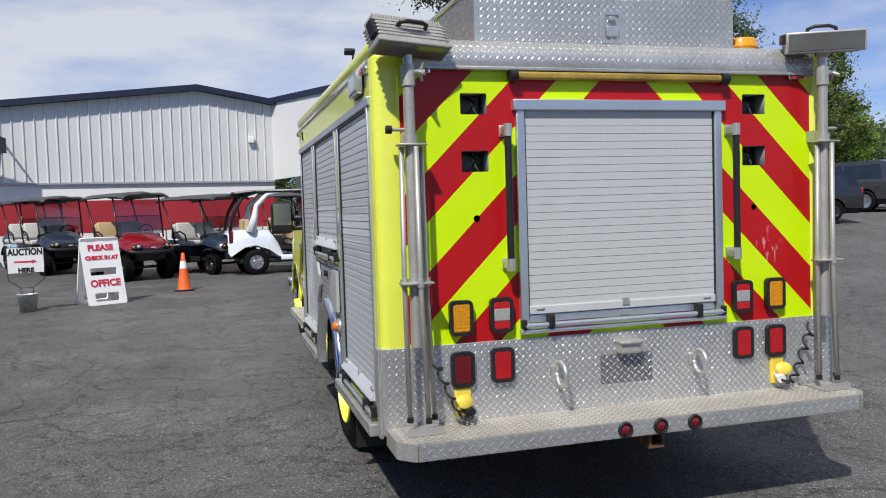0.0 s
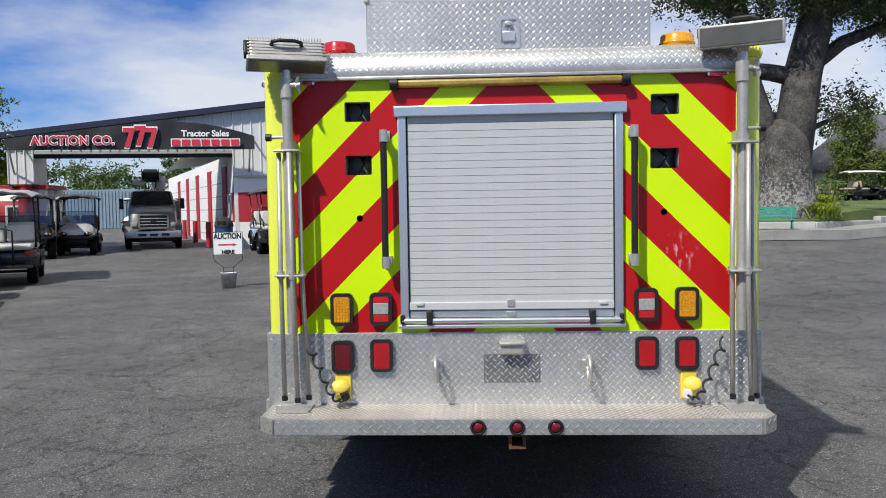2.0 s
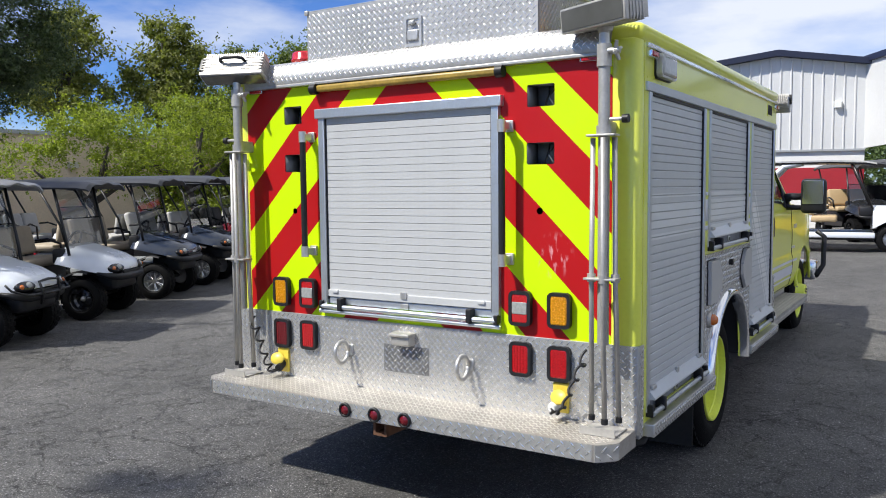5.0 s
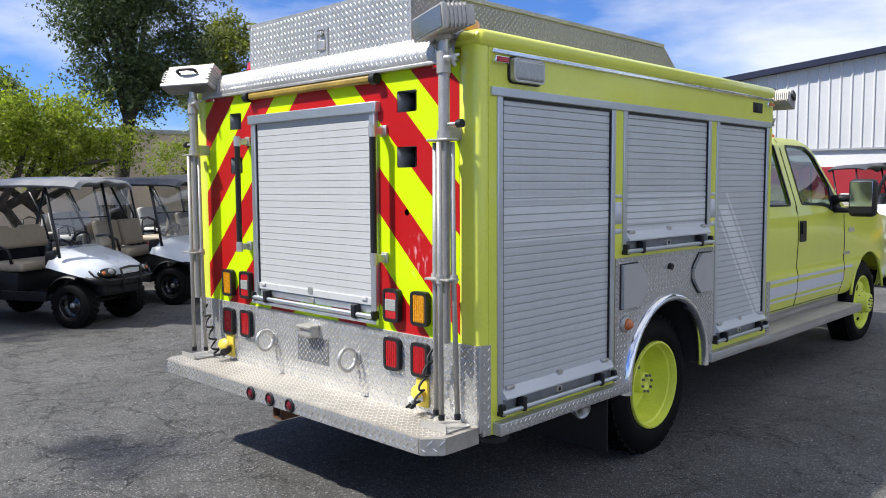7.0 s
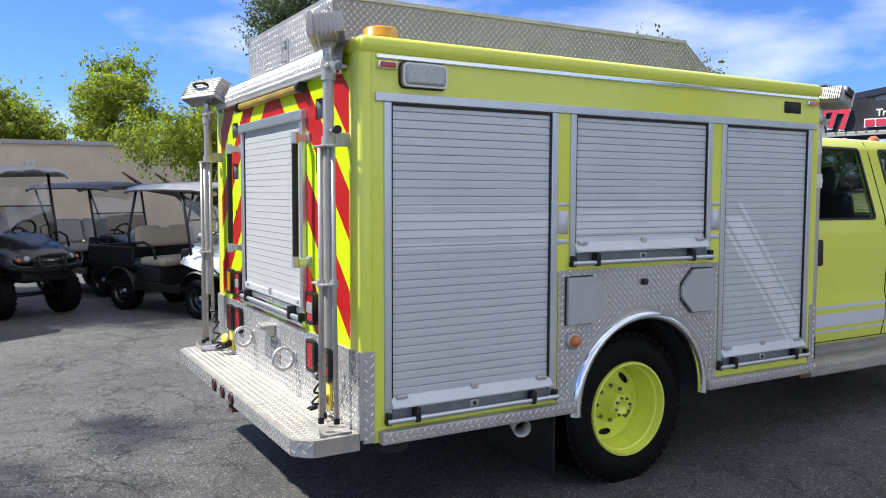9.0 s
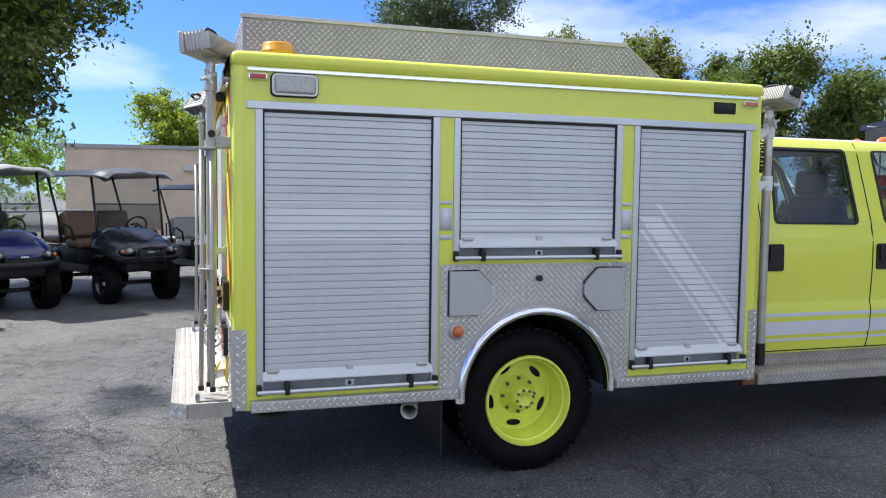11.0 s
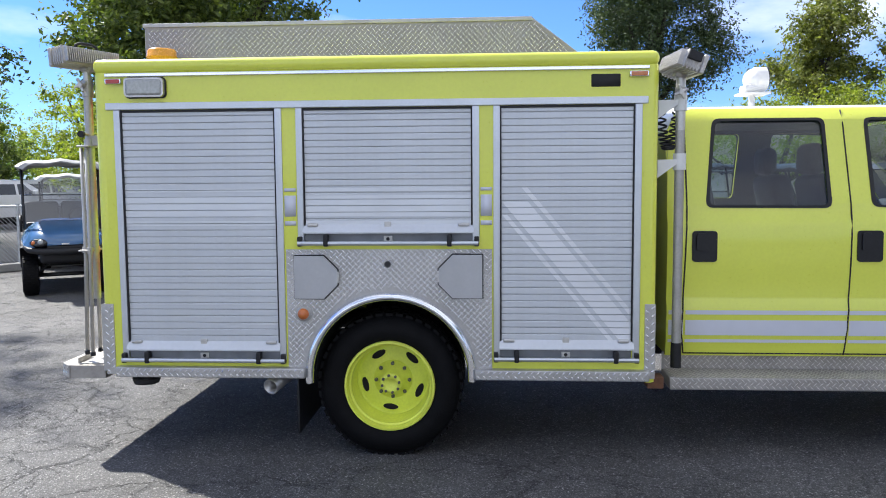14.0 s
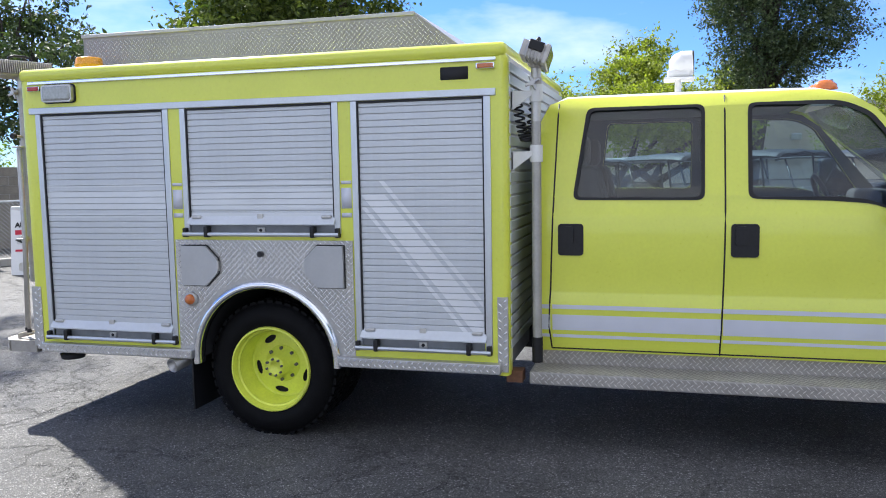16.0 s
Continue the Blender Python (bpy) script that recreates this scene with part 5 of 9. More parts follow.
# ---- golf carts: x forward from the front axle, y to the left ----
CART_PAINT = {
    "white": material("white_cart_plastic", (0.74, 0.77, 0.82), 0.25, coat=0.5, var=0.04, scale=3),
    "black": material("black_cart_plastic", (0.015, 0.016, 0.018), 0.25, coat=0.5, var=0.15, scale=5),
    "navy": material("navy_cart_plastic", (0.012, 0.018, 0.10), 0.2, coat=0.7, var=0.1, scale=4),
    "steel_blue": material("steel_blue_cart_plastic", (0.055, 0.14, 0.28), 0.22, coat=0.7, var=0.08, scale=4),
    "slate": material("slate_cart_plastic", (0.022, 0.03, 0.05), 0.22, coat=0.6, var=0.1, scale=4),
    "red": material("cherry_red_cart_plastic", (0.20, 0.006, 0.012), 0.18, coat=0.8, var=0.08, scale=4),
    "maroon": material("maroon_cart_plastic", (0.11, 0.012, 0.02), 0.2, coat=0.7, var=0.08, scale=4),
    "sky": material("pale_blue_cart_plastic", (0.35, 0.55, 0.72), 0.22, coat=0.6, var=0.06, scale=4),
    "silver": material("silver_cart_plastic", (0.42, 0.42, 0.42), 0.28, coat=0.5, var=0.06, scale=4),
}
SEAT = {
    "beige": material("beige_vinyl", (0.42, 0.35, 0.26), 0.55, var=0.06, scale=9, bump=0.08),
    "grey": material("pale_grey_vinyl", (0.50, 0.49, 0.47), 0.55, var=0.06, scale=9, bump=0.08),
    "brown": material("brown_vinyl", (0.20, 0.12, 0.075), 0.5, var=0.08, scale=9, bump=0.08),
    "black": material("black_vinyl", (0.025, 0.025, 0.027), 0.5, var=0.1, scale=9, bump=0.08),
    "tan": material("tan_vinyl", (0.46, 0.33, 0.18), 0.55, var=0.06, scale=9, bump=0.08),
}
ROOF = {
    "charcoal": material("charcoal_roof_plastic", (0.05, 0.052, 0.058), 0.45, var=0.1, scale=5, bump=0.05),
    "grey": material("grey_roof_plastic", (0.34, 0.34, 0.34), 0.5, var=0.1, scale=5, bump=0.05),
    "white": material("white_roof_plastic", (0.72, 0.72, 0.71), 0.45, var=0.06, scale=5, bump=0.05),
    "pewter": material("pewter_roof_plastic", (0.23, 0.23, 0.235), 0.35, var=0.1, scale=5, bump=0.05),
    "tan": material("tan_roof_plastic", (0.52, 0.42, 0.25), 0.5, var=0.06, scale=5, bump=0.05),
}
FRAME = material("black_steel_tube", (0.014, 0.014, 0.015), 0.35, var=0.1, scale=20)
ALLOY = material("machined_alloy", (0.55, 0.55, 0.56), 0.3, metal=0.9, fine=0.06, fine_scale=60)


def cart_wheel_mesh(r, w, spokes):
    ax = Matrix.Rotation(radians(-90), 4, "X")  # outer face towards +y
    t = bmesh.new()
    add_lathe(t, [(r * 0.56, w * 0.36), (r * 0.64, w * 0.5), (r * 0.84, w * 0.5), (r * 0.97, w * 0.38), (r, w * 0.2), (r, -w * 0.2), (r * 0.97, -w * 0.38), (r * 0.84, -w * 0.5), (r * 0.6, -w * 0.5)], ax, 36)
    for k in range(24):
        for off, sh in ((-0.34, 0), (-0.115, 0.5), (0.115, 0), (0.34, 0.5)):
            m = Matrix.Rotation(2 * math.pi * (k + sh) / 24, 4, "Y") @ Matrix.Translation((0, off * w, r * (1.0 if abs(off) < 0.2 else 0.975)))
            add_box(t, -r * 0.09, r * 0.09, -w * 0.095, w * 0.095, -0.01, 0.007, m=m)
    rim = bmesh.new()
    if spokes:
        add_lathe(rim, [(r * 0.58, w * 0.38), (r * 0.55, w * 0.42), (r * 0.52, w * 0.36), (r * 0.48, w * 0.05), (0.0, w * 0.05)], ax, 30)
        for k in range(spokes):
            a = 2 * math.pi * k / spokes
            for da in (-0.12, 0.12):
                add_tube(rim, [(r * 0.1 * math.cos(a), w * 0.3, r * 0.1 * math.sin(a)), (r * 0.53 * math.cos(a + da), w * 0.36, r * 0.53 * math.sin(a + da))], [r * 0.05, r * 0.035], 5)
        add_cyl(rim, (0, w * 0.2, 0), (0, w * 0.36, 0), r * 0.13, 12)
    else:
        add_lathe(rim, [(r * 0.59, w * 0.38), (r * 0.565, w * 0.44), (r * 0.535, w * 0.4), (r * 0.50, w * 0.1), (r * 0.40, w * 0.02), (r * 0.22, w * 0.08), (r * 0.16, w * 0.14), (0.0, w * 0.15)], ax, 30)
        for k in range(5):
            a = 2 * math.pi * k / 5
            add_cyl(rim, (r * 0.19 * math.cos(a), w * 0.06, r * 0.19 * math.sin(a)), (r * 0.19 * math.cos(a), w * 0.17, r * 0.19 * math.sin(a)), r * 0.035, 6)
    return finish(t, "tyre", RUBBER), finish(rim, "rim", BLACK_GLOSS), finish(add_lathe(bmesh.new(), [(r * 0.13, w * 0.12), (r * 0.12, w * 0.24), (r * 0.08, w * 0.28), (0, w * 0.29)], ax, 14), "hub_cap", STEEL)


WHEEL_BIG = cart_wheel_mesh(0.285, 0.22, 0)
WHEEL_SMALL = cart_wheel_mesh(0.24, 0.19, 0)
RIM_ALLOY = cart_wheel_mesh(0.285, 0.22, 7)[1]
RIM_ALLOY.materials.clear()
RIM_ALLOY.materials.append(ALLOY)


def golf_cart(m, paint, seat, roof, label, lift=0.0, rear="seat", alloy=False, small=False, shield="half", nose="wide", guard=False, group="golf carts in rows"):
    """One cart with all its parts; m puts the middle of its front axle on the ground."""
    c = thing("golf_cart", m, label, "golf cart", group)
    P, S, Rf = CART_PAINT[paint], SEAT[seat], ROOF[roof]
    tm, rm, cm = WHEEL_SMALL if small else WHEEL_BIG
    r = 0.24 if small else 0.285
    L = lift
    wb = 1.66
    for x, tag in ((0, "front"), (-wb, "rear")):
        for s in (1, -1):
            w = share("wheel", tm, c, Matrix.Translation((x, s * 0.46, r)) @ (Matrix.Identity(4) if s > 0 else Matrix.Rotation(math.pi, 4, "Z")), "knobbly tyre on a spoked rim")
            share("rim", RIM_ALLOY if alloy else rm, w)
            share("hub_cap", cm, w)
        part("axle", cyl((x, -0.42, r), (x, 0.42, r), 0.03, 8), FRAME, c)
    for s in (1, -1):
        part("suspension_arm", tube([(0.02, s * 0.4, r), (-0.05, s * 0.15, r + 0.1 + L)], 0.018, 6), FRAME, c)
        part("damper", tube([(-0.02, s * 0.32, r + 0.02), (-0.06, s * 0.26, r + 0.3 + L)], 0.025, 6), FRAME, c)
    f = 0.33 + L  # floor
    part("floor", box(-wb - 0.35, -0.05, -0.55, 0.55, f, f + 0.06, 0.015), FRAME, c)
    for s in (1, -1):
        part("rocker", box(-wb + 0.32, -0.33, s * 0.565 - 0.02, s * 0.565 + 0.02, f - 0.03, f + 0.09, 0.01), SLAT if alloy else FRAME, c)
    # front cowl as a smooth skin
    rows = []
    k = 1.0 if nose == "wide" else 0.88
    for x, hw, z0, z1 in ((0.455, 0.34, 0.595, 0.625), (0.45, 0.42, 0.575, 0.665), (0.405, 0.485, 0.58, 0.735), (0.24, 0.535, 0.62, 0.815), (0.0, 0.56, 0.675, 0.885), (-0.16, 0.56, 0.71, 0.935), (-0.27, 0.545, 0.73, 0.962), (-0.31, 0.51, 0.68, 0.92)):
        row = []
        for u in np.linspace(-1, 1, 19):
            yy = hw * k * math.copysign(abs(u) ** 0.8, u)
            zz = z0 + (z1 - z0) * (1 - abs(u) ** 4.5) + 0.016 * clamp((0.62 - abs(u)) / 0.12) * clamp((z1 - 0.63) / 0.1)
            row.append(Vector((x - 0.09 * abs(u) ** 2.5, yy, zz + L)))
        rows.append(row)
    part("front_cowl", grid(rows), P, c)
    part("nose_apron", box(-0.12, 0.37, -0.33, 0.33, f + 0.02, 0.60 + L, 0.06, 3), BLACK, c)
    part("bumper", tube([(0.22, -0.53, 0.60 + L), (0.36, -0.47, 0.56 + L), (0.43, -0.3, 0.535 + L), (0.45, 0.0, 0.53 + L), (0.43, 0.3, 0.535 + L), (0.36, 0.47, 0.56 + L), (0.22, 0.53, 0.60 + L)], [0.02, 0.04, 0.052, 0.055, 0.052, 0.04, 0.02], 10), BLACK, c)
    part("badge", box(0.452, 0.463, -0.05, 0.05, 0.63 + L, 0.652 + L, 0.003), STEEL if guard else WHITE_PLASTIC, c)
    part("grille", box(0.40, 0.462, -0.24, 0.24, 0.575 + L, 0.612 + L, 0.01), BLACK, c)
    for s in (1, -1):
        hl = part("headlight", lathe([(0.08, -0.05), (0.078, 0.012), (0.06, 0.024), (0, 0.028)], pose(0.405, s * 0.345, 0.662 + L, 0, 64, s * 22) @ Matrix.Diagonal((0.75, 1.5, 1, 1)), 18), BLACK_GLOSS, c)
        part("lamp", lathe([(0.042, 0.016), (0.036, 0.034), (0, 0.04)], pose(0.412, s * 0.31, 0.665 + L, 0, 66, s * 22), 16), CLEAR_LENS, hl)
        part("indicator", lathe([(0.028, 0.016), (0.022, 0.03), (0, 0.034)], pose(0.395, s * 0.405, 0.655 + L, 0, 66, s * 30), 12), ORANGE_LENS, hl)
        arch = [Vector((0.335 * math.cos(radians(a)), s * 0.555, r + 0.03 + 0.6 * L + 0.335 * math.sin(radians(a)))) for a in range(70, 186, 11)]
        part("front_fender", grid([[p + Vector((0, -s * 0.2, 0)), p + Vector((0, s * 0.02, 0)), p + Vector((0, s * 0.035, -0.025))] for p in arch]), BLACK, c)
        arch = [Vector((0.34 * math.cos(radians(a)) - wb, s * 0.555, r + 0.02 + 0.5 * L + 0.34 * math.sin(radians(a)))) for a in range(0, 166, 11)]
        part("rear_fender", grid([[p + Vector((0, -s * 0.2, 0)), p + Vector((0, s * 0.03, 0)), p + Vector((0, s * 0.045, -0.03))] for p in arch]), BLACK, c)
    if guard:
        gd = part("brush_guard", tube([(0.47, -0.16, 0.44 + L), (0.51, -0.17, 0.56 + L), (0.475, -0.19, 0.70 + L), (0.47, 0.0, 0.715 + L), (0.475, 0.19, 0.70 + L), (0.51, 0.17, 0.56 + L), (0.47, 0.16, 0.44 + L)], 0.016, 8), FRAME, c)
        for s in (1, -1):
            part("guard_bar", tube([(0.505, s * 0.17, 0.56 + L), (0.48, s * 0.42, 0.57 + L), (0.36, s * 0.53, 0.63 + L), (0.3, s * 0.55, 0.70 + L)], 0.014, 6), FRAME, gd)
        part("guard_bar", tube([(0.508, -0.17, 0.56 + L), (0.508, 0.17, 0.56 + L)], 0.014, 6), FRAME, gd)
    # dash, steering
    part("dashboard", box(-0.42, -0.26, -0.5, 0.5, 0.72 + L, 0.93 + L, 0.04, 2), BLACK, c)
    sw = part("steering_wheel", tube([Vector((-0.52 + 0.07 * math.sin(a), 0.26 + 0.165 * math.cos(a), 0.98 + L + 0.15 * math.sin(a))) for a in [2 * math.pi * j / 20 for j in range(21)]], 0.016, 6), BLACK, c)
    part("column", tube([(-0.53, 0.26, 0.98 + L), (-0.3, 0.26, 0.72 + L)], 0.03, 8), BLACK, sw)
    # seats
    part("seat_pod", box(-1.33, -0.80, -0.55, 0.55, f + 0.04, 0.66 + L, 0.05, 2), P if paint in ("navy", "steel_blue", "sky") else BLACK, c)
    st = part("seat", box(-1.25, -0.72, -0.54, 0.54, 0.655 + L, 0.78 + L, 0.05, 3), S, c)
    for s in (1, -1):
        if rear == "seat":
            b = box(-0.06, 0.06, s * 0.27 - 0.25, s * 0.27 + 0.25, 0, 0.42, 0.05, 3)
        else:
            b = add_box(box(-0.055, 0.055, -0.53, 0.53, 0.12, 0.40, 0.05, 3), -0.05, 0.05, -0.46, -0.08, 0.30, 0.435, 0.045, 3)
            add_box(b, -0.05, 0.05, 0.08, 0.46, 0.30, 0.435, 0.045, 3)
        if rear == "seat" or s > 0:
            b.transform(Matrix.Translation((-1.27, 0, 0.80 + L)) @ Matrix.Rotation(radians(-14), 4, "Y"))
            part("backrest", b, S, st)
        else:
            b.free()
        part("armrest", tube([(-1.28, s * 0.56, 0.98 + L), (-1.1, s * 0.57, 1.0 + L), (-0.9, s * 0.57, 0.93 + L), (-0.86, s * 0.56, 0.76 + L)], 0.02, 6), BLACK, st)
    if rear == "seat":
        st2 = part("rear_seat", box(-wb - 0.52, -wb + 0.02, -0.5, 0.5, 0.68 + L, 0.79 + L, 0.045, 3), S, c)
        for s in (1, -1):
            b = box(-0.055, 0.055, s * 0.26 - 0.24, s * 0.26 + 0.24, 0, 0.36, 0.05, 3)
            b.transform(Matrix.Translation((-wb + 0.08, 0, 0.82 + L)) @ Matrix.Rotation(radians(10), 4, "Y"))
            part("backrest", b, S, st2)
        part("rear_body", box(-wb - 0.3, -wb + 0.3, -0.55, 0.55, f + 0.05, 0.66 + L, 0.06, 2), P, c)
        part("footrest", box(-wb - 0.72, -wb - 0.3, -0.5, 0.5, f + 0.0, f + 0.05, 0.01), FRAME, c)
        part("grab_bar", tube([(-wb - 0.62, -0.18, f + 0.02), (-wb - 0.66, -0.18, 1.05 + L), (-wb - 0.66, 0.0, 1.1 + L), (-wb - 0.66, 0.18, 1.05 + L), (-wb - 0.62, 0.18, f + 0.02)], 0.017, 6), FRAME, c)
        for s in (1, -1):
            part("tail_light", box(-wb - 0.33, -wb - 0.29, s * 0.42 - 0.07, s * 0.42 + 0.07, 0.56 + L, 0.66 + L, 0.015), RED_LENS, c)
        rx = -wb - 0.35
    else:
        bx = bmesh.new()
        for q in ((-wb - 0.75, -wb + 0.3, -0.58, 0.58, 0.6 + L, 0.66 + L), (-wb - 0.75, -wb + 0.3, 0.54, 0.58, 0.6 + L, 0.92 + L), (-wb - 0.75, -wb + 0.3, -0.58, -0.54, 0.6 + L, 0.92 + L), (-wb - 0.75, -wb - 0.71, -0.58, 0.58, 0.6 + L, 0.92 + L)):
            add_box(bx, *q, 0.012)
        part("cargo_bed", bx, BLACK, c)
        rx = -wb + 0.25
    # roof and its struts
    zr = 1.79 + L
    rows = []
    for x, hw, dz in ((0.16, 0.50, -0.045), (0.13, 0.56, -0.02), (0.0, 0.60, 0.0), (-0.6, 0.61, 0.012), (rx + 0.2, 0.61, 0.006), (rx - 0.1, 0.58, -0.02), (rx - 0.16, 0.53, -0.05)):
        row = [Vector((x, hw * u, zr + dz + 0.06 * (1 - u * u) + 0.012 * math.cos(9 * u) - (0.03 if abs(u) == 1 else 0))) for u in np.linspace(-1, 1, 15)]
        rows.append(row)
    top = grid(rows)
    bmesh.ops.recalc_face_normals(top, faces=top.faces)
    bmesh.ops.solidify(top, geom=top.faces[:], thickness=0.03)
    part("roof", top, Rf, c)
    for s in (1, -1):
        part("front_strut", tube([(-0.2, s * 0.5, 0.86 + L), (-0.24, s * 0.505, 1.0 + L), (-0.42, s * 0.51, zr - 0.01)] if nose == "slant" else [(-0.16, s * 0.51, 0.84 + L), (-0.2, s * 0.515, 1.1 + L), (-0.34, s * 0.52, zr - 0.01)], 0.02, 6), FRAME, c)
        part("rear_strut", tube([(-1.4, s * 0.52, 0.70 + L), (-1.5, s * 0.53, 1.1 + L), (rx + 0.12, s * 0.53, zr - 0.01)], 0.02, 6), FRAME, c)
    zt = zr - 0.03 if shield == "full" else 1.33 + L

    def wind(z):
        return -0.19 - 0.16 * (z - 0.95 - L) / 0.84
    pane = grid([[Vector((wind(z), y, z)) for y in (-0.5, 0, 0.5)] for z in (0.93 + L, 1.33 + L)])
    w1 = part("windshield", pane, GLASS_TINT if shield == "half" else GLASS_CLEAR, c, "folding acrylic windshield")
    w1.visible_shadow = False
    pane = grid([[Vector((wind(z) - 0.006, y, z)) for y in (-0.5, 0, 0.5)] for z in (1.33 + L, zr - 0.03)])
    w2 = part("windshield", pane, GLASS_CLEAR, c)
    w2.visible_shadow = False
    part("windshield_bar", cyl((wind(1.33 + L), -0.5, 1.33 + L), (wind(1.33 + L), 0.5, 1.33 + L), 0.01, 6), GLASS_TINT, c)
    return c


def cart_at(x, y, deg, s=1.0):
    """Puts a cart's front axle there, turned deg from +x, on the sloping ground."""
    return pose(x, y, ground_z(x, y), 0, 0, deg) @ Matrix.Scale(s, 4)


# the row along the trees; the first four stand nearest the entrance
golf_cart(cart_at(-3.25, -0.83, 31, 0.96), "steel_blue", "black", "grey", "steel-blue golf cart with black bumper and fold-down windshield", lift=0.12)
golf_cart(cart_at(-4.19, 0.66, 33, 0.96), "navy", "black", "grey", "navy golf cart with chunky tyres and black seats", lift=0.12, alloy=True, rear="seat")
golf_cart(cart_at(-4.95, 2.15, 30, 0.96), "black", "brown", "grey", "black golf cart with brown seats and brush guard", lift=0.12, guard=True)
golf_cart(cart_at(-3.84, 4.37, 28, 0.9), "white", "beige", "pewter", "white golf cart with beige bench seat, brush guard and cargo bed", rear="bed", shield="full", lift=0.03, guard=True)
golf_cart(cart_at(-4.64, 5.98, 28, 0.9), "white", "beige", "charcoal", "white golf cart with beige seats under a charcoal roof", lift=0.03)
golf_cart(cart_at(-5.32, 7.55, 28, 0.9), "slate", "beige", "charcoal", "slate-blue golf cart with alloy wheels", lift=0.08, alloy=True)
golf_cart(cart_at(-5.95, 8.95, 28, 0.9), "slate", "grey", "charcoal", "dark blue-grey golf cart with big alloy wheels", lift=0.1, alloy=True)
golf_cart(cart_at(-6.5, 10.2, 28, 0.9), "maroon", "grey", "charcoal", "maroon golf cart under a charcoal roof", lift=0.05)
golf_cart(cart_at(-6.95, 11.35, 28, 0.9), "slate", "black", "charcoal", "slate golf cart with white-spoked alloy wheels", lift=0.08, alloy=True)
golf_cart(cart_at(-7.65, 12.75, 28, 0.9), "maroon", "grey", "charcoal", "dark red golf cart with clear windshield", lift=0.05, alloy=True)
golf_cart(cart_at(-8.3, 14.1, 28, 0.9), "slate", "grey", "charcoal", "grey-blue golf cart with alloy wheels", lift=0.08, alloy=True)
golf_cart(cart_at(-8.95, 15.5, 28, 0.9), "black", "grey", "charcoal", "black golf cart with clear windshield", lift=0.05)
# a second row behind
for px, py, paint, seat, roof in ((-6.7, 3.6, "black", "grey", "charcoal"), (-8.0, 6.6, "slate", "grey", "grey"), (-8.9, 8.6, "white", "grey", "white"), (-6.6, -2.6, "black", "black", "white")):
    golf_cart(cart_at(px, py, 28, 0.9), paint, seat, roof, f"{paint} golf cart with {seat} seats in the back row", lift=0.06, group="golf carts in the back row")
# the cart that faces away, and those by the gate
golf_cart(cart_at(-8.1, 15.9, 116), "black", "grey", "grey", "black golf cart with a rear-facing grey seat", lift=0.0, small=True, group="golf carts by the gate")
golf_cart(cart_at(-10.45, 23.1, -68), "silver", "black", "charcoal", "silver utility cart under the gateway", small=True, group="golf carts by the gate")
golf_cart(cart_at(-10.75, 21.3, -60, 0.95), "black", "black", "charcoal", "black golf cart with knobbly tyres by the booth", lift=0.1, group="golf carts by the gate")
golf_cart(cart_at(-13.5, 40.0, 262), "white", "grey", "white", "white golf cart parked beyond the gateway", small=True, group="golf carts by the gate")
golf_cart(cart_at(-16.4, 40.5, 262), "white", "grey", "white", "white golf cart parked beyond the gateway", small=True, group="golf carts by the gate")
# the row under the building's wall
golf_cart(cart_at(-4.05, 22.9, -62), "sky", "grey", "charcoal", "pale blue golf cart with white seats", lift=0.05, group="golf carts along the wall")
golf_cart(cart_at(-3.35, 21.2, -62), "slate", "grey", "charcoal", "dark blue golf cart with white seats", lift=0.08, group="golf carts along the wall")
golf_cart(cart_at(-1.25, 18.3, -62), "red", "tan", "charcoal", "cherry-red golf cart with tan seats and knobbly tyres", lift=0.08, group="golf carts along the wall")
golf_cart(cart_at(0.55, 19.0, -55), "slate", "grey", "charcoal", "black-blue golf cart with pale grey seats", small=True, group="golf carts along the wall")
golf_cart(cart_at(2.9, 21.5, -60), "black", "tan", "charcoal", "black golf cart with tan seats", lift=0.05, group="golf carts along the wall")


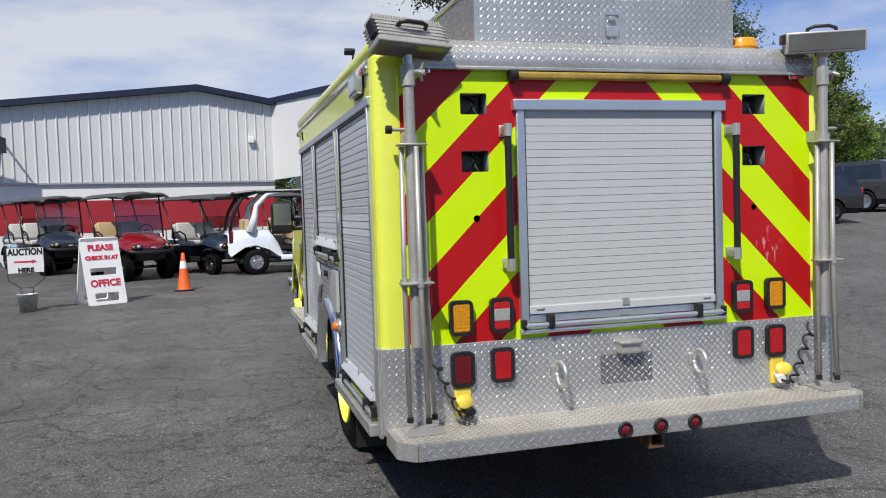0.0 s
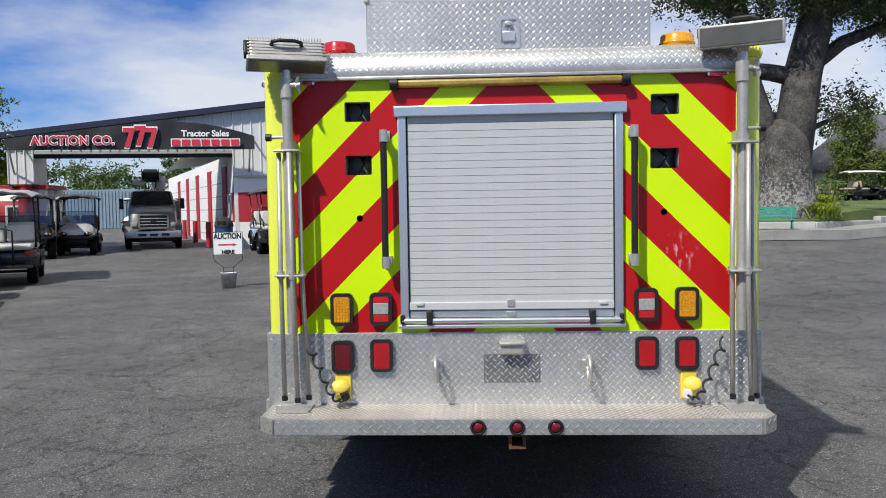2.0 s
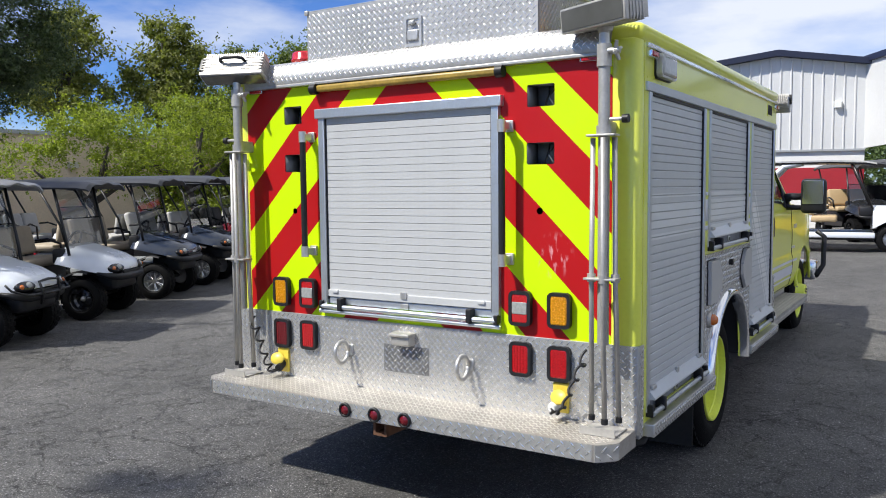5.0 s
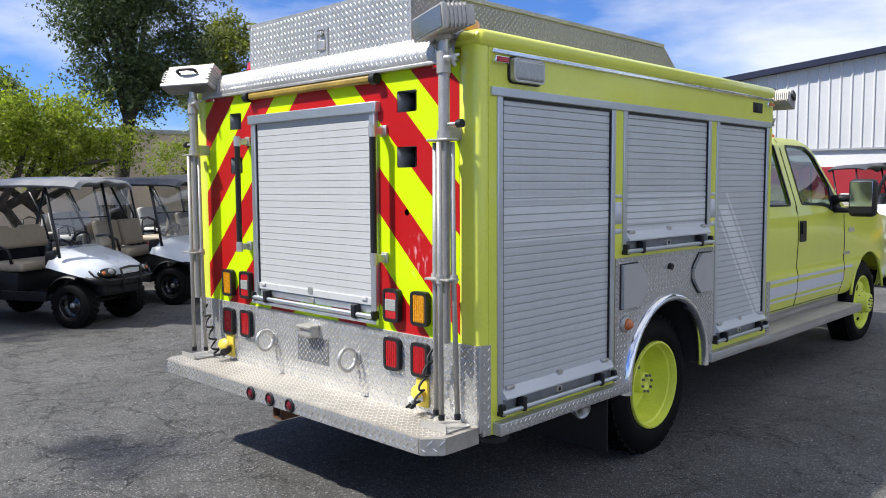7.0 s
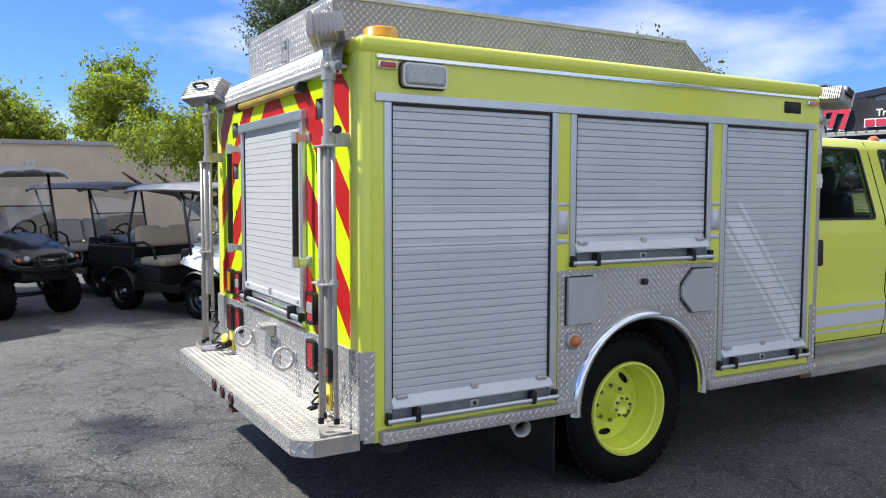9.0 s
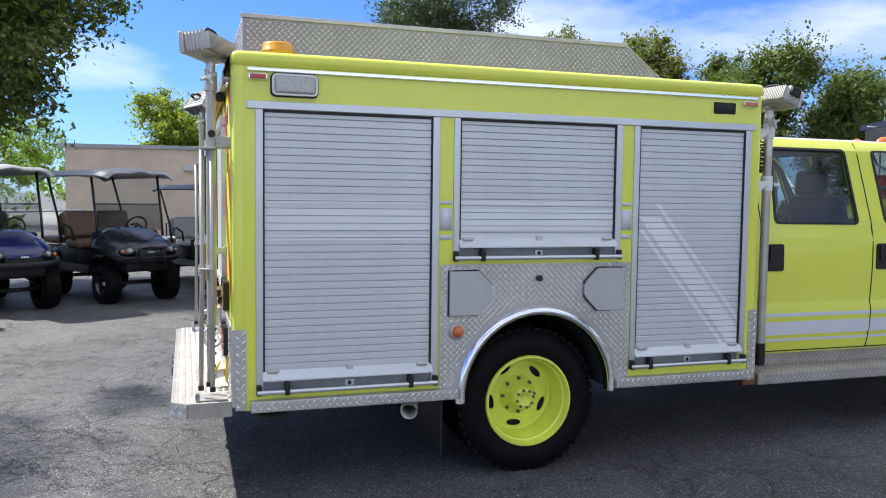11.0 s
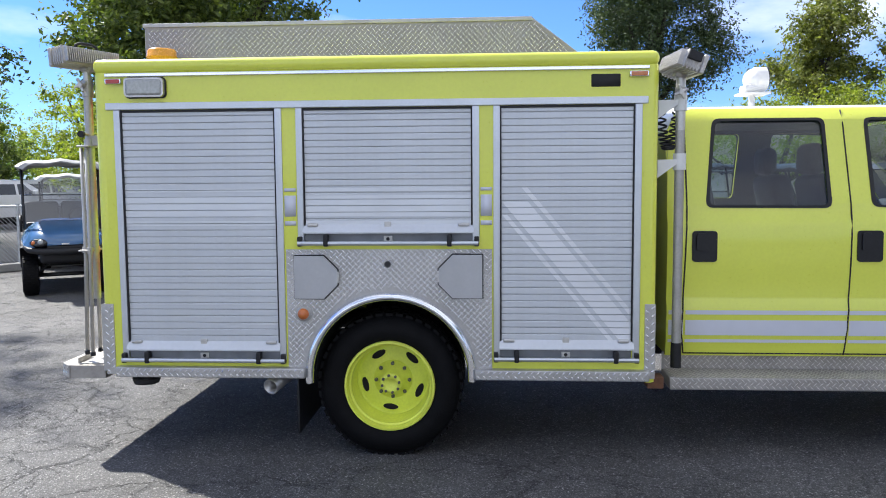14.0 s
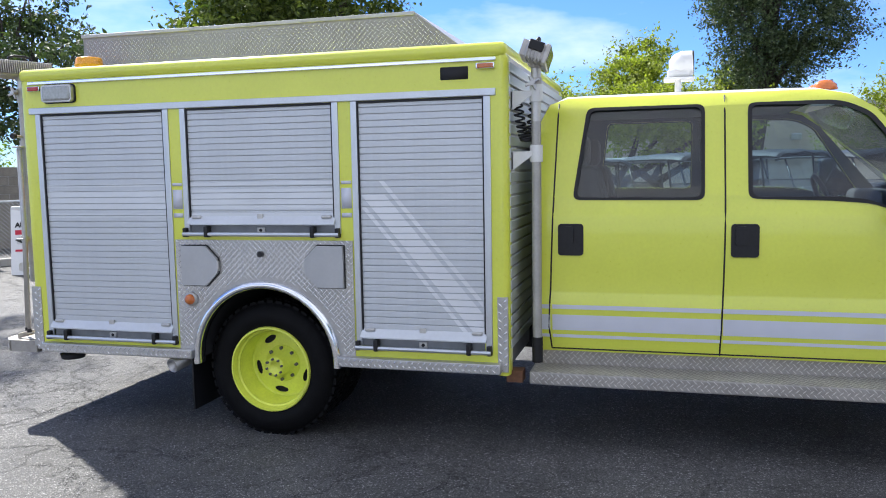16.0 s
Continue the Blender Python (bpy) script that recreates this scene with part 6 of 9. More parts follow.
def white_cruiser(m):
    """The long white low-speed car with a slanted white roof post."""
    c = thing("golf_cart", m, "white low-speed car with slanted white roof posts and alloy wheels", "golf cart", "golf carts along the wall")
    P = CART_PAINT["white"]
    tm, rm, _ = WHEEL_BIG
    for x in (0, -2.35):
        for s in (1, -1):
            w = share("wheel", tm, c, Matrix.Translation((x, s * 0.52, 0.285)) @ (Matrix.Identity(4) if s > 0 else Matrix.Rotation(math.pi, 4, "Z")))
            share("rim", RIM_ALLOY, w)
    part("chassis", box(-2.7, 0.35, -0.5, 0.5, 0.25, 0.36, 0.03), FRAME, c)
    rows = []
    for x, hw, z0, z1 in ((-2.95, 0.5, 0.5, 0.9), (-2.9, 0.58, 0.42, 0.98), (-2.6, 0.63, 0.62, 1.0), (-2.35, 0.64, 0.66, 1.0), (-2.05, 0.63, 0.55, 0.98), (-1.85, 0.60, 0.4, 0.7), (-1.75, 0.6, 0.36, 0.45)):
        rows.append([Vector((x, y * hw, z)) for y, z in ((-1, z0), (-1.0, (z0 + z1) / 2), (-0.94, z1), (0, z1 + 0.02), (0.94, z1), (1.0, (z0 + z1) / 2), (1, z0))])
    part("rear_body", grid(rows), P, c)
    part("rear_bumper", box(-2.98, -2.85, -0.52, 0.52, 0.36, 0.52, 0.04, 2), BLACK, c)
    rows = []
    for x, hw, z0, z1 in ((-0.35, 0.62, 0.5, 0.92), (-0.1, 0.64, 0.64, 0.92), (0.2, 0.62, 0.62, 0.86), (0.5, 0.54, 0.4, 0.75), (0.62, 0.44, 0.42, 0.62)):
        rows.append([Vector((x, y * hw, z)) for y, z in ((-1, z0), (-0.98, (z0 + z1) / 2), (-0.85, z1), (0, z1 + 0.05), (0.85, z1), (0.98, (z0 + z1) / 2), (1, z0))])
    part("front_cowl", grid(rows), P, c)
    for s in (1, -1):
        part("sill", box(-1.8, -0.3, s * 0.6 - 0.04, s * 0.6 + 0.04, 0.3, 0.42, 0.03), P, c)
        part("roof_post", tube([(-2.45, s * 0.6, 0.95), (-2.35, s * 0.59, 1.3), (-2.3, s * 0.58, 1.55), (-2.05, s * 0.57, 1.8), (-1.7, s * 0.57, 1.86)], [0.12, 0.075, 0.06, 0.05, 0.03], 8), P, c)
        part("rear_post", tube([(-2.9, s * 0.5, 0.95), (-2.8, s * 0.52, 1.4), (-2.6, s * 0.54, 1.75), (-2.3, s * 0.55, 1.86)], 0.04, 6), BLACK, c)
        part("front_strut", tube([(-0.35, s * 0.55, 0.9), (-0.75, s * 0.55, 1.84)], 0.025, 6), FRAME, c)
        part("tail_light", box(-2.93, -2.84, s * 0.56 - 0.03, s * 0.56 + 0.03, 0.72, 1.0, 0.02), DARKRED_LENS, c)
    top = grid([[Vector((x, y, z + 0.05 * (1 - (y / 0.62) ** 2))) for y in np.linspace(-0.62, 0.62, 9)] for x, z in ((-2.75, 1.83), (-2.4, 1.87), (-1.2, 1.88), (-0.5, 1.85), (-0.3, 1.81))])
    bmesh.ops.recalc_face_normals(top, faces=top.faces)
    bmesh.ops.solidify(top, geom=top.faces[:], thickness=0.035)
    part("roof", top, BLACK_GLOSS, c)
    for x in (-2.5, -1.5):
        st = part("seat", box(x, x + 0.5, -0.55, 0.55, 0.62, 0.76, 0.05, 3), SEAT["tan"], c)
        for s in (1, -1):
            part("backrest", box(x - 0.06, x + 0.06, s * 0.28 - 0.24, s * 0.28 + 0.24, 0.76, 1.25, 0.05, 3), SEAT["tan"], st)
    part("dashboard", box(-0.6, -0.35, -0.55, 0.55, 0.75, 0.95, 0.04), BLACK, c)
    ws = part("windshield", grid([[Vector((-0.36 - 0.4 * f, y, 0.92 + 0.9 * f)) for y in (-0.54, 0.54)] for f in (0, 1)]), GLASS_CLEAR, c)
    ws.visible_shadow = False
    return c


white_cruiser(pose(3.4, 18.9, ground_z(3, 18.9), 0, 0, 6))


# ---- ground ----
def asphalt_material():
    m = material("old_asphalt", (0.06, 0.06, 0.063), 0.66, spec=0.5)
    n, l = m.node_tree.nodes, m.node_tree.links
    p = n["Principled BSDF"]
    tc = n.new("ShaderNodeTexCoord")

    def noise_tex(scale, detail=5, rough=0.6):
        t = n.new("ShaderNodeTexNoise")
        t.inputs["Scale"].default_value, t.inputs["Detail"].default_value, t.inputs["Roughness"].default_value = scale, detail, rough
        l.new(tc.outputs["Object"], t.inputs["Vector"])
        return t

    def rng(src, a, b, c, d):
        r = n.new("ShaderNodeMapRange")
        for k, v in zip(("From Min", "From Max", "To Min", "To Max"), (a, b, c, d)):
            r.inputs[k].default_value = v
        l.new(src, r.inputs["Value"])
        return r.outputs["Result"]

    def mul(a, b):
        q = n.new("ShaderNodeMath")
        q.operation = "MULTIPLY"
        l.new(a, q.inputs[0])
        l.new(b, q.inputs[1])
        return q.outputs[0]
    big, mid, fine = noise_tex(0.16), noise_tex(1.1, 7), noise_tex(60, 6, 0.8)
    warp = n.new("ShaderNodeMix")
    warp.data_type = "VECTOR"
    warp.inputs["Factor"].default_value = 0.38
    wz = noise_tex(1.9, 7, 0.7)
    l.new(tc.outputs["Object"], warp.inputs["A"])
    l.new(wz.outputs["Color"], warp.inputs["B"])
    crack = None
    for sc, wdt in ((0.9, 0.005), (2.6, 0.0085), (6.0, 0.013)):
        vo = n.new("ShaderNodeTexVoronoi")
        vo.feature = "DISTANCE_TO_EDGE"
        vo.inputs["Scale"].default_value = sc
        l.new(warp.outputs["Result"], vo.inputs["Vector"])
        c = rng(vo.outputs["Distance"], 0.0, wdt, 0.0, 1.0)
        mx = n.new("ShaderNodeMath")
        mx.operation = "MAXIMUM"
        mask = noise_tex(0.35 if sc < 1 else 0.22 if sc < 3 else 0.5, 3)
        l.new(c, mx.inputs[0])
        l.new(rng(mask.outputs["Fac"], 0.5 if sc < 1 else 0.53, 0.58 if sc < 1 else 0.62, 0.0, 1.0), mx.inputs[1])
        crack = mx.outputs[0] if crack is None else mul(crack, mx.outputs[0])
    speck = n.new("ShaderNodeTexVoronoi")
    speck.inputs["Scale"].default_value = 130
    l.new(tc.outputs["Object"], speck.inputs["Vector"])
    stones = rng(speck.outputs["Distance"], 0.1, 0.6, 1.7, 0.65)
    tone = mul(mul(rng(big.outputs["Fac"], 0.35, 0.65, 0.8, 1.2), rng(mid.outputs["Fac"], 0.3, 0.7, 0.72, 1.28)), mul(rng(fine.outputs["Fac"], 0.3, 0.7, 0.35, 1.65), mul(stones, rng(speck.outputs["Color"], 0.70, 0.92, 0.86, 2.9))))
    tone = mul(tone, rng(crack, 0, 1, 0.38, 1.0))
    # pale chips scattered in worn places
    chip = n.new("ShaderNodeTexVoronoi")
    chip.inputs["Scale"].default_value = 62
    l.new(tc.outputs["Object"], chip.inputs["Vector"])
    worn = mul(rng(chip.outputs["Distance"], 0.14, 0.26, 1.0, 0.0), rng(noise_tex(0.8, 6).outputs["Fac"], 0.46, 0.6, 0.0, 1.0))
    tone = mul(tone, rng(worn, 0.0, 1.0, 1.0, 2.6))
    sc = n.new("ShaderNodeVectorMath")
    sc.operation = "SCALE"
    sc.inputs[0].default_value = (0.116, 0.113, 0.110)
    l.new(tone, sc.inputs["Scale"])
    l.new(sc.outputs["Vector"], p.inputs["Base Color"])
    h = n.new("ShaderNodeMath")
    h.operation = "MULTIPLY_ADD"
    h.inputs[1].default_value = 2.0
    l.new(crack, h.inputs[0])
    l.new(mul(fine.outputs["Fac"], stones), h.inputs[2])
    bp = n.new("ShaderNodeBump")
    bp.inputs["Strength"].default_value, bp.inputs["Distance"].default_value = 0.8, 0.008
    l.new(h.outputs[0], bp.inputs["Height"])
    l.new(bp.outputs["Normal"], p.inputs["Normal"])
    return m


xs = np.concatenate([-np.geomspace(3000, 70, 10), np.arange(-64, 64.1, 1.0), np.geomspace(70, 3000, 10)])
solid("ground", grid([[Vector((x, y, ground_z(max(-66, min(66, x)), max(-66, min(66, y))))) for x in xs] for y in xs]), asphalt_material(), "dark cracked asphalt of the lot", "ground", kind="structure")

# ---- the white metal building ----
SIDING = material("white_metal_siding", (0.66, 0.66, 0.655), 0.42, metal=0.1, var=0.04, scale=0.8, fine=0.02, fine_scale=12, coords="Object")
STUCCO = material("white_stucco", (0.78, 0.77, 0.75), 0.8, var=0.05, scale=0.9, fine=0.04, fine_scale=25, bump=0.15, bump_scale=40)
TRIM_RED = material("brown_red_trim", (0.09, 0.02, 0.022), 0.5, var=0.1, scale=3)
RED_WALL = material("red_wall_paint", (0.36, 0.018, 0.028), 0.6, var=0.07, scale=1.2, fine=0.05, fine_scale=20, bump=0.1)
NAVY_TRIM = material("navy_roof_trim", (0.013, 0.018, 0.045), 0.5, var=0.1, scale=2)
ROOF_METAL = material("grey_roof_metal", (0.42, 0.43, 0.44), 0.45, metal=0.3, var=0.1, scale=1)
WINDOW_DARK = material("dark_window_glass", (0.02, 0.024, 0.028), 0.08, coat=0.5, var=0.2, scale=2)
CONCRETE = material("pale_concrete", (0.40, 0.39, 0.37), 0.85, var=0.12, scale=2, fine=0.1, fine_scale=40, bump=0.25)
FA = radians(12)
FU = Vector((math.cos(FA), math.sin(FA), 0))   # along the front
FN = Vector((math.sin(FA), -math.cos(FA), 0))  # out of it
FO = Vector((-6.12, 25.06, 0))


def face(origin, along, out):
    def place(a, b, d):
        return origin + along * a - out * d + Vector((0, 0, b))
    return place


def siding(place, a0, a1, zlow, ztop, skin=0.05):
    """A metal sheet between heights that may vary along it."""
    bm = bmesh.new()
    add_panel(bm, [(a0, zlow), (a1, zlow)] + [(a, ztop(a)) for a in np.linspace(a1, a0, 24)], [], place, skin)
    return bm


def ribs(place, a0, a1, zlow, ztop, parent, mat, pitch=0.3):
    """The upright ribs of a metal sheet, each a piece of its own."""
    n = max(1, int(round((a1 - a0) / pitch)))
    for k in range(n + 1):
        bm = bmesh.new()
        a = a0 + (a1 - a0) * k / n
        for s, w, h in ((0.0, 0.028, 0.032),):
            q = [place(a - w, zlow + 0.01, 0), place(a - w * 0.45, zlow + 0.01, -h), place(a + w * 0.45, zlow + 0.01, -h), place(a + w, zlow + 0.01, 0)]
            t = [place(a - w, ztop(a) - 0.03, 0), place(a - w * 0.45, ztop(a) - 0.03, -h), place(a + w * 0.45, ztop(a) - 0.03, -h), place(a + w, ztop(a) - 0.03, 0)]
            vq, vt = [bm.verts.new(v) for v in q], [bm.verts.new(v) for v in t]
            for i in range(3):
                bm.faces.new((vq[i], vq[i + 1], vt[i + 1], vt[i]))
        part("rib", bm, mat, parent, smooth=False)


hall = thing("auction_hall", pose(0, 0, 0), "large white ribbed-metal hall with a red band and navy roof edge", "building")
front = face(FO, FU, FN)
PEAK, AEND, CANL = 6.1, 8.55, -6.9
PIER0, PIER1 = -6.88, -6.14


def gable(a):
    return 5.5 - (PEAK - a) * 0.1255 if a < PEAK else 5.5 - (a - PEAK) * 0.155


ribs(front, 0.0, AEND, 2.6, gable, part("siding", siding(front, 0.0, AEND, 2.6, gable), SIDING, hall, "white ribbed metal siding", smooth=False), SIDING)
part("lower_wall", panel([(0, 0.0), (AEND, 0.0), (AEND, 2.62), (0, 2.62)], [], lambda a, b, d: front(a, b, d - 0.06 + 0.1), 0.2), STUCCO, hall)
part("red_band", panel([(0, 1.12), (AEND, 1.12), (AEND, 2.08), (0, 2.08)], [], lambda a, b, d: front(a, b, d + 0.03), 0.02), RED_WALL, hall, "dark red painted band")
part("sill_strip", panel([(-0.03, 2.57), (AEND, 2.57), (AEND, 2.63), (-0.03, 2.63)], [], lambda a, b, d: front(a, b, d - 0.035), 0.05), ROOF_METAL, hall)
roof_edge = [(a, gable(a)) for a in (CANL - 0.25, PEAK, AEND + 0.4)]
part("roof_edge", panel([(a, z - 0.02) for a, z in roof_edge] + [(a, z + 0.16) for a, z in roof_edge[::-1]], [], lambda a, b, d: front(a, b, d - 0.25), 0.3), NAVY_TRIM, hall, "navy roof edge trim")
rf = bmesh.new()
for a0, a1, d0, d1, b0 in ((CANL - 0.25, 0.3, -0.2, 2.2, CANL - 0.25), (-0.4, PEAK, 2.2, 26.0, -6.6), (0.3, PEAK, -0.2, 2.2, 0.3), (PEAK, AEND + 0.4, -0.2, 26.0, PEAK)):
    add_grid(rf, [[front(a0, gable(a0) + 0.165, d0), front(a1, gable(a1) + 0.165, d0)], [front(b0, gable(b0) + 0.165, d1), front(a1, gable(a1) + 0.165, d1)]])
part("roof", rf, ROOF_METAL, hall)
part("wall_lamp", box(-0.1, 0.1, -0.1, 0.1, -0.1, 0.1, 0.02), WHITE_PLASTIC, hall).matrix_basis = Matrix.Translation(front(AEND - 0.75, 3.95, -0.05))
# gateway: banner, left pier, booth side
ribs(front, PIER0, PIER1, 2.42, gable, part("gate_siding", siding(front, PIER0, PIER1, 2.42, gable), SIDING, hall, smooth=False), SIDING, 0.24)
# the return is siding; roof grey puts its shade into the colour
part("gate_return", panel([(0.05, 2.42), (1.3, 2.42), (1.3, gable(PIER1)), (0.05, gable(PIER1))], [], lambda a, b, d: front(PIER1 - 0.05 + d, b, a), 0.05), ROOF_METAL, hall, "metal siding return of the gate pier, coloured grey for its shade")
part("pier_base", panel([(PIER0, 0.0), (PIER1, 0.0), (PIER1, 1.2), (PIER0, 1.2)], [], lambda a, b, d: front(a, 2.36 + d, b), 0.06), NAVY_TRIM, hall)
part("gate_soffit", panel([(PIER1, 3.24), (0, 3.24), (0, 3.46), (PIER1, 3.46)], [], lambda a, b, d: front(a, b, d + 0.1), 0.3), NAVY_TRIM, hall)
ribs(front, -5.6, -0.3, 3.46, gable, part("gate_header", siding(front, PIER1, 0.0, 3.46, gable), SIDING, hall, smooth=False), SIDING)
banner_mat = material("black_banner_cloth", (0.018, 0.018, 0.02), 0.5, var=0.2, scale=2, bump=0.35, bump_scale=2.2)
BAN0, BAN1 = -6.7, 0.74


def banner_top(a):
    return min(gable(a) - 0.12, 4.3 - 0.07 * (a + 1.8) ** 2 if a > -1.8 else 9)


rows = []
for a in np.linspace(BAN0, BAN1, 30):
    wv = 0.03 * math.sin(a * 5.3) + 0.02 * math.sin(a * 11)
    zt = banner_top(a)
    rows.append([front(a, z, -0.75 + wv * math.sin(z * 4)) for z in np.linspace(3.43, zt, 8)])
banner = part("banner", grid(rows), banner_mat, hall, "black cloth banner with white and red lettering")
WHITE_INK = material("white_ink", (0.8, 0.8, 0.8), 0.6, var=0.03, scale=10)
RED_INK = material("red_ink", (0.55, 0.02, 0.05), 0.6, var=0.05, scale=10)
BM = Matrix.Rotation(FA, 4, "Z")


def on_front(a, z, d):
    return Matrix.Translation(front(a, z, d)) @ BM


share("lettering", letters("AUCTION CO.", 0.37, WHITE_INK, bold=0.03), banner, on_front(-4.70, 3.70, -0.83))
share("lettering", letters("AUCTION CO.", 0.37, RED_INK, bold=0.006), banner, on_front(-4.70, 3.70, -0.845))
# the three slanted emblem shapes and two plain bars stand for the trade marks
for k in range(3):
    em = [(-0.2, 0.30), (0.2, 0.30), (0.2, 0.20), (0.02, -0.30), (-0.16, -0.30), (0.02, 0.16), (-0.2, 0.16)]
    for g, mat, d in ((1.15, WHITE_INK, -0.83), (1.0, RED_INK, -0.848)):
        oz = 3.80 + (0.06 if k == 1 else 0)
        part("emblem", panel([(-2.72 + 0.34 * (k - 1) + x * g * 0.8, oz + z * g) for x, z in em], [], lambda a, b, dd: front(a, b, dd + d), 0.004), mat, banner)
share("lettering", letters("Tractor Sales", 0.27, WHITE_INK, bold=0.008), banner, on_front(-0.76, 3.92, -0.83))
for g, mat, d in ((0.03, WHITE_INK, -0.83), (0.0, RED_INK, -0.848)):
    for k in range(7):
        a0 = -1.78 + k * 0.30
        part("emblem", panel([(a0 - g, 3.55 - g), (a0 + 0.25 + g, 3.55 - g), (a0 + 0.25 + g, 3.74 + g), (a0 - g, 3.74 + g)], [], lambda a, b, dd: front(a, b, dd + d), 0.004), mat, banner)
for a in (BAN0 + 0.1, BAN1 - 0.15):
    part("banner_arm", tube([front(a, 3.5, -0.72), front(a - 0.1, 2.75, 0.0)], 0.03, 6), ROOF_METAL, banner)
    part("banner_arm", tube([front(a, 3.9, -0.72), front(a, 3.9, 0.0)], 0.03, 6), ROOF_METAL, banner)
# passage walls behind the gate run askew
WD = Vector((math.sin(radians(-27)), math.cos(radians(-27)), 0))
WO = Vector((-WD.y, WD.x, 0))
side_p = face(FO + Vector((0, 0, 0)), WD, WO)
part("passage_wall", panel([(0.0, 0), (22, 0), (22, 3.35), (0.0, 3.35)], [], side_p, 0.25), STUCCO, hall)
for k in range(5):
    a0 = 2.2 + k * 3.6
    dr = part("garage_door", panel([(a0, 0.1), (a0 + 2.7, 0.1), (a0 + 2.7, 2.9), (a0, 2.9)], [], lambda a, b, d: side_p(a, b, d - 0.02), 0.02), WHITE_PAINT, hall, "white sectional garage door")
    for j in range(1, 6):
        part("door_joint", panel([(a0, 0.1 + j * 0.47), (a0 + 2.7, 0.1 + j * 0.47), (a0 + 2.7, 0.13 + j * 0.47), (a0, 0.13 + j * 0.47)], [], lambda a, b, d: side_p(a, b, d - 0.026), 0.006), CONCRETE, dr)
    part("red_pier", panel([(a0 - 0.88, 0.0), (a0 - 0.02, 0.0), (a0 - 0.02, 3.0), (a0 - 0.88, 3.0)], [], lambda a, b, d: side_p(a, b, d - 0.06), 0.06), RED_WALL, hall)
    part("bollard", cyl(side_p(a0 - 0.3, 0, -0.6), side_p(a0 - 0.3, 1.1, -0.6), 0.09, 12), RED_WALL, hall)
for a0 in (0.45, 1.25):
    wn_ = part("side_window", panel([(a0, 1.2), (a0 + 0.5, 1.2), (a0 + 0.5, 2.0), (a0, 2.0)], [], lambda a, b, d: side_p(a, b, d - 0.02), 0.02), WINDOW_DARK, hall)
    part("window_frame", panel([(a0 - 0.05, 1.15), (a0 + 0.55, 1.15), (a0 + 0.55, 2.05), (a0 - 0.05, 2.05)], [[(a0, 1.2), (a0 + 0.5, 1.2), (a0 + 0.5, 2.0), (a0, 2.0)]], lambda a, b, d: side_p(a, b, d - 0.04), 0.04), WHITE_PAINT, wn_)
part("passage_red_band", panel([(0.05, 1.12), (2.0, 1.12), (2.0, 2.08), (0.05, 2.08)], [[(0.45, 1.2), (0.95, 1.2), (0.95, 2.0), (0.45, 2.0)], [(1.25, 1.2), (1.75, 1.2), (1.75, 2.0), (1.25, 2.0)]], lambda a, b, d: side_p(a, b, d - 0.012), 0.012), RED_WALL, hall)
part("passage_ceiling", panel([(-6.5, 0), (0, 0), (0, 2.2), (-6.5, 2.2)], [], lambda a, b, d: FO + FU * a + WD * b + Vector((0, 0, 3.36 + d)), 0.1), ROOF_METAL, hall)
# gate booth with its round red post
booth = thing("gate_booth", on_front(-6.75, 0.2, 0.32), "white gate booth with a red band and round red post", "booth")
part("wall", box(-0.87, 0.87, 0.0, 1.7, 0, 2.06), STUCCO, booth)
part("red_band", box(-0.885, 0.62, -0.015, 0.0, 0.86, 1.70), RED_WALL, booth)
part("side_band", box(-0.885, -0.87, 0.0, 1.7, 0.86, 1.70), RED_WALL, booth)
part("corner_pier", box(0.62, 0.885, -0.02, 0.12, 0.0, 2.06, 0.01), WHITE_PAINT, booth)
part("roof_edge", box(-0.97, 0.97, -0.1, 1.8, 2.06, 2.2, 0.01), RED_WALL, booth)
bw = part("window", box(-0.3, 0.1, -0.03, -0.014, 0.98, 1.5), WINDOW_DARK, booth)
part("window_frame", panel([(-0.37, 0.9), (0.17, 0.9), (0.17, 1.56), (-0.37, 1.56)], [[(-0.3, 0.98), (0.1, 0.98), (0.1, 1.5), (-0.3, 1.5)]], lambda a, b, d: Vector((a, -0.045 + d, b)), 0.03), WHITE_PAINT, bw)
for y0 in (0.28, 0.95):
    dr = part("side_door", box(0.866, 0.89, y0, y0 + 0.56, 0.06, 1.8), TRIM_RED, booth, "dark brown-red framed door")
    part("door_pane", box(0.888, 0.896, y0 + 0.09, y0 + 0.47, 0.5, 1.68), WINDOW_DARK, dr)
part("post", cyl((0.31, -0.24, -0.1), (0.31, -0.24, 2.2), 0.205, 24), RED_WALL, booth, "round dark red gate post")
part("post_plate", box(0.08, 0.54, -0.47, -0.01, 2.17, 2.2), RED_WALL, booth)

# ---- the wing that overhangs a yard on red posts ----
wing = thing("hall_wing", pose(0, 0, 0), "overhanging wing of ribbed metal on red posts", "building")
K = Vector((4.39, 23.8, 0))
KA = radians(-10)
KU = Vector((math.cos(KA), math.sin(KA), 0))
KN = Vector((math.sin(KA), -math.cos(KA), 0))
south = face(K, KU, KN)
GREY_SIDING = material("galvanised_ribbed_siding", (0.50, 0.51, 0.51), 0.38, metal=0.45, var=0.07, scale=1.2, fine=0.04, fine_scale=12)


def wing_top(a):
    return 5.3 - 0.235 * a


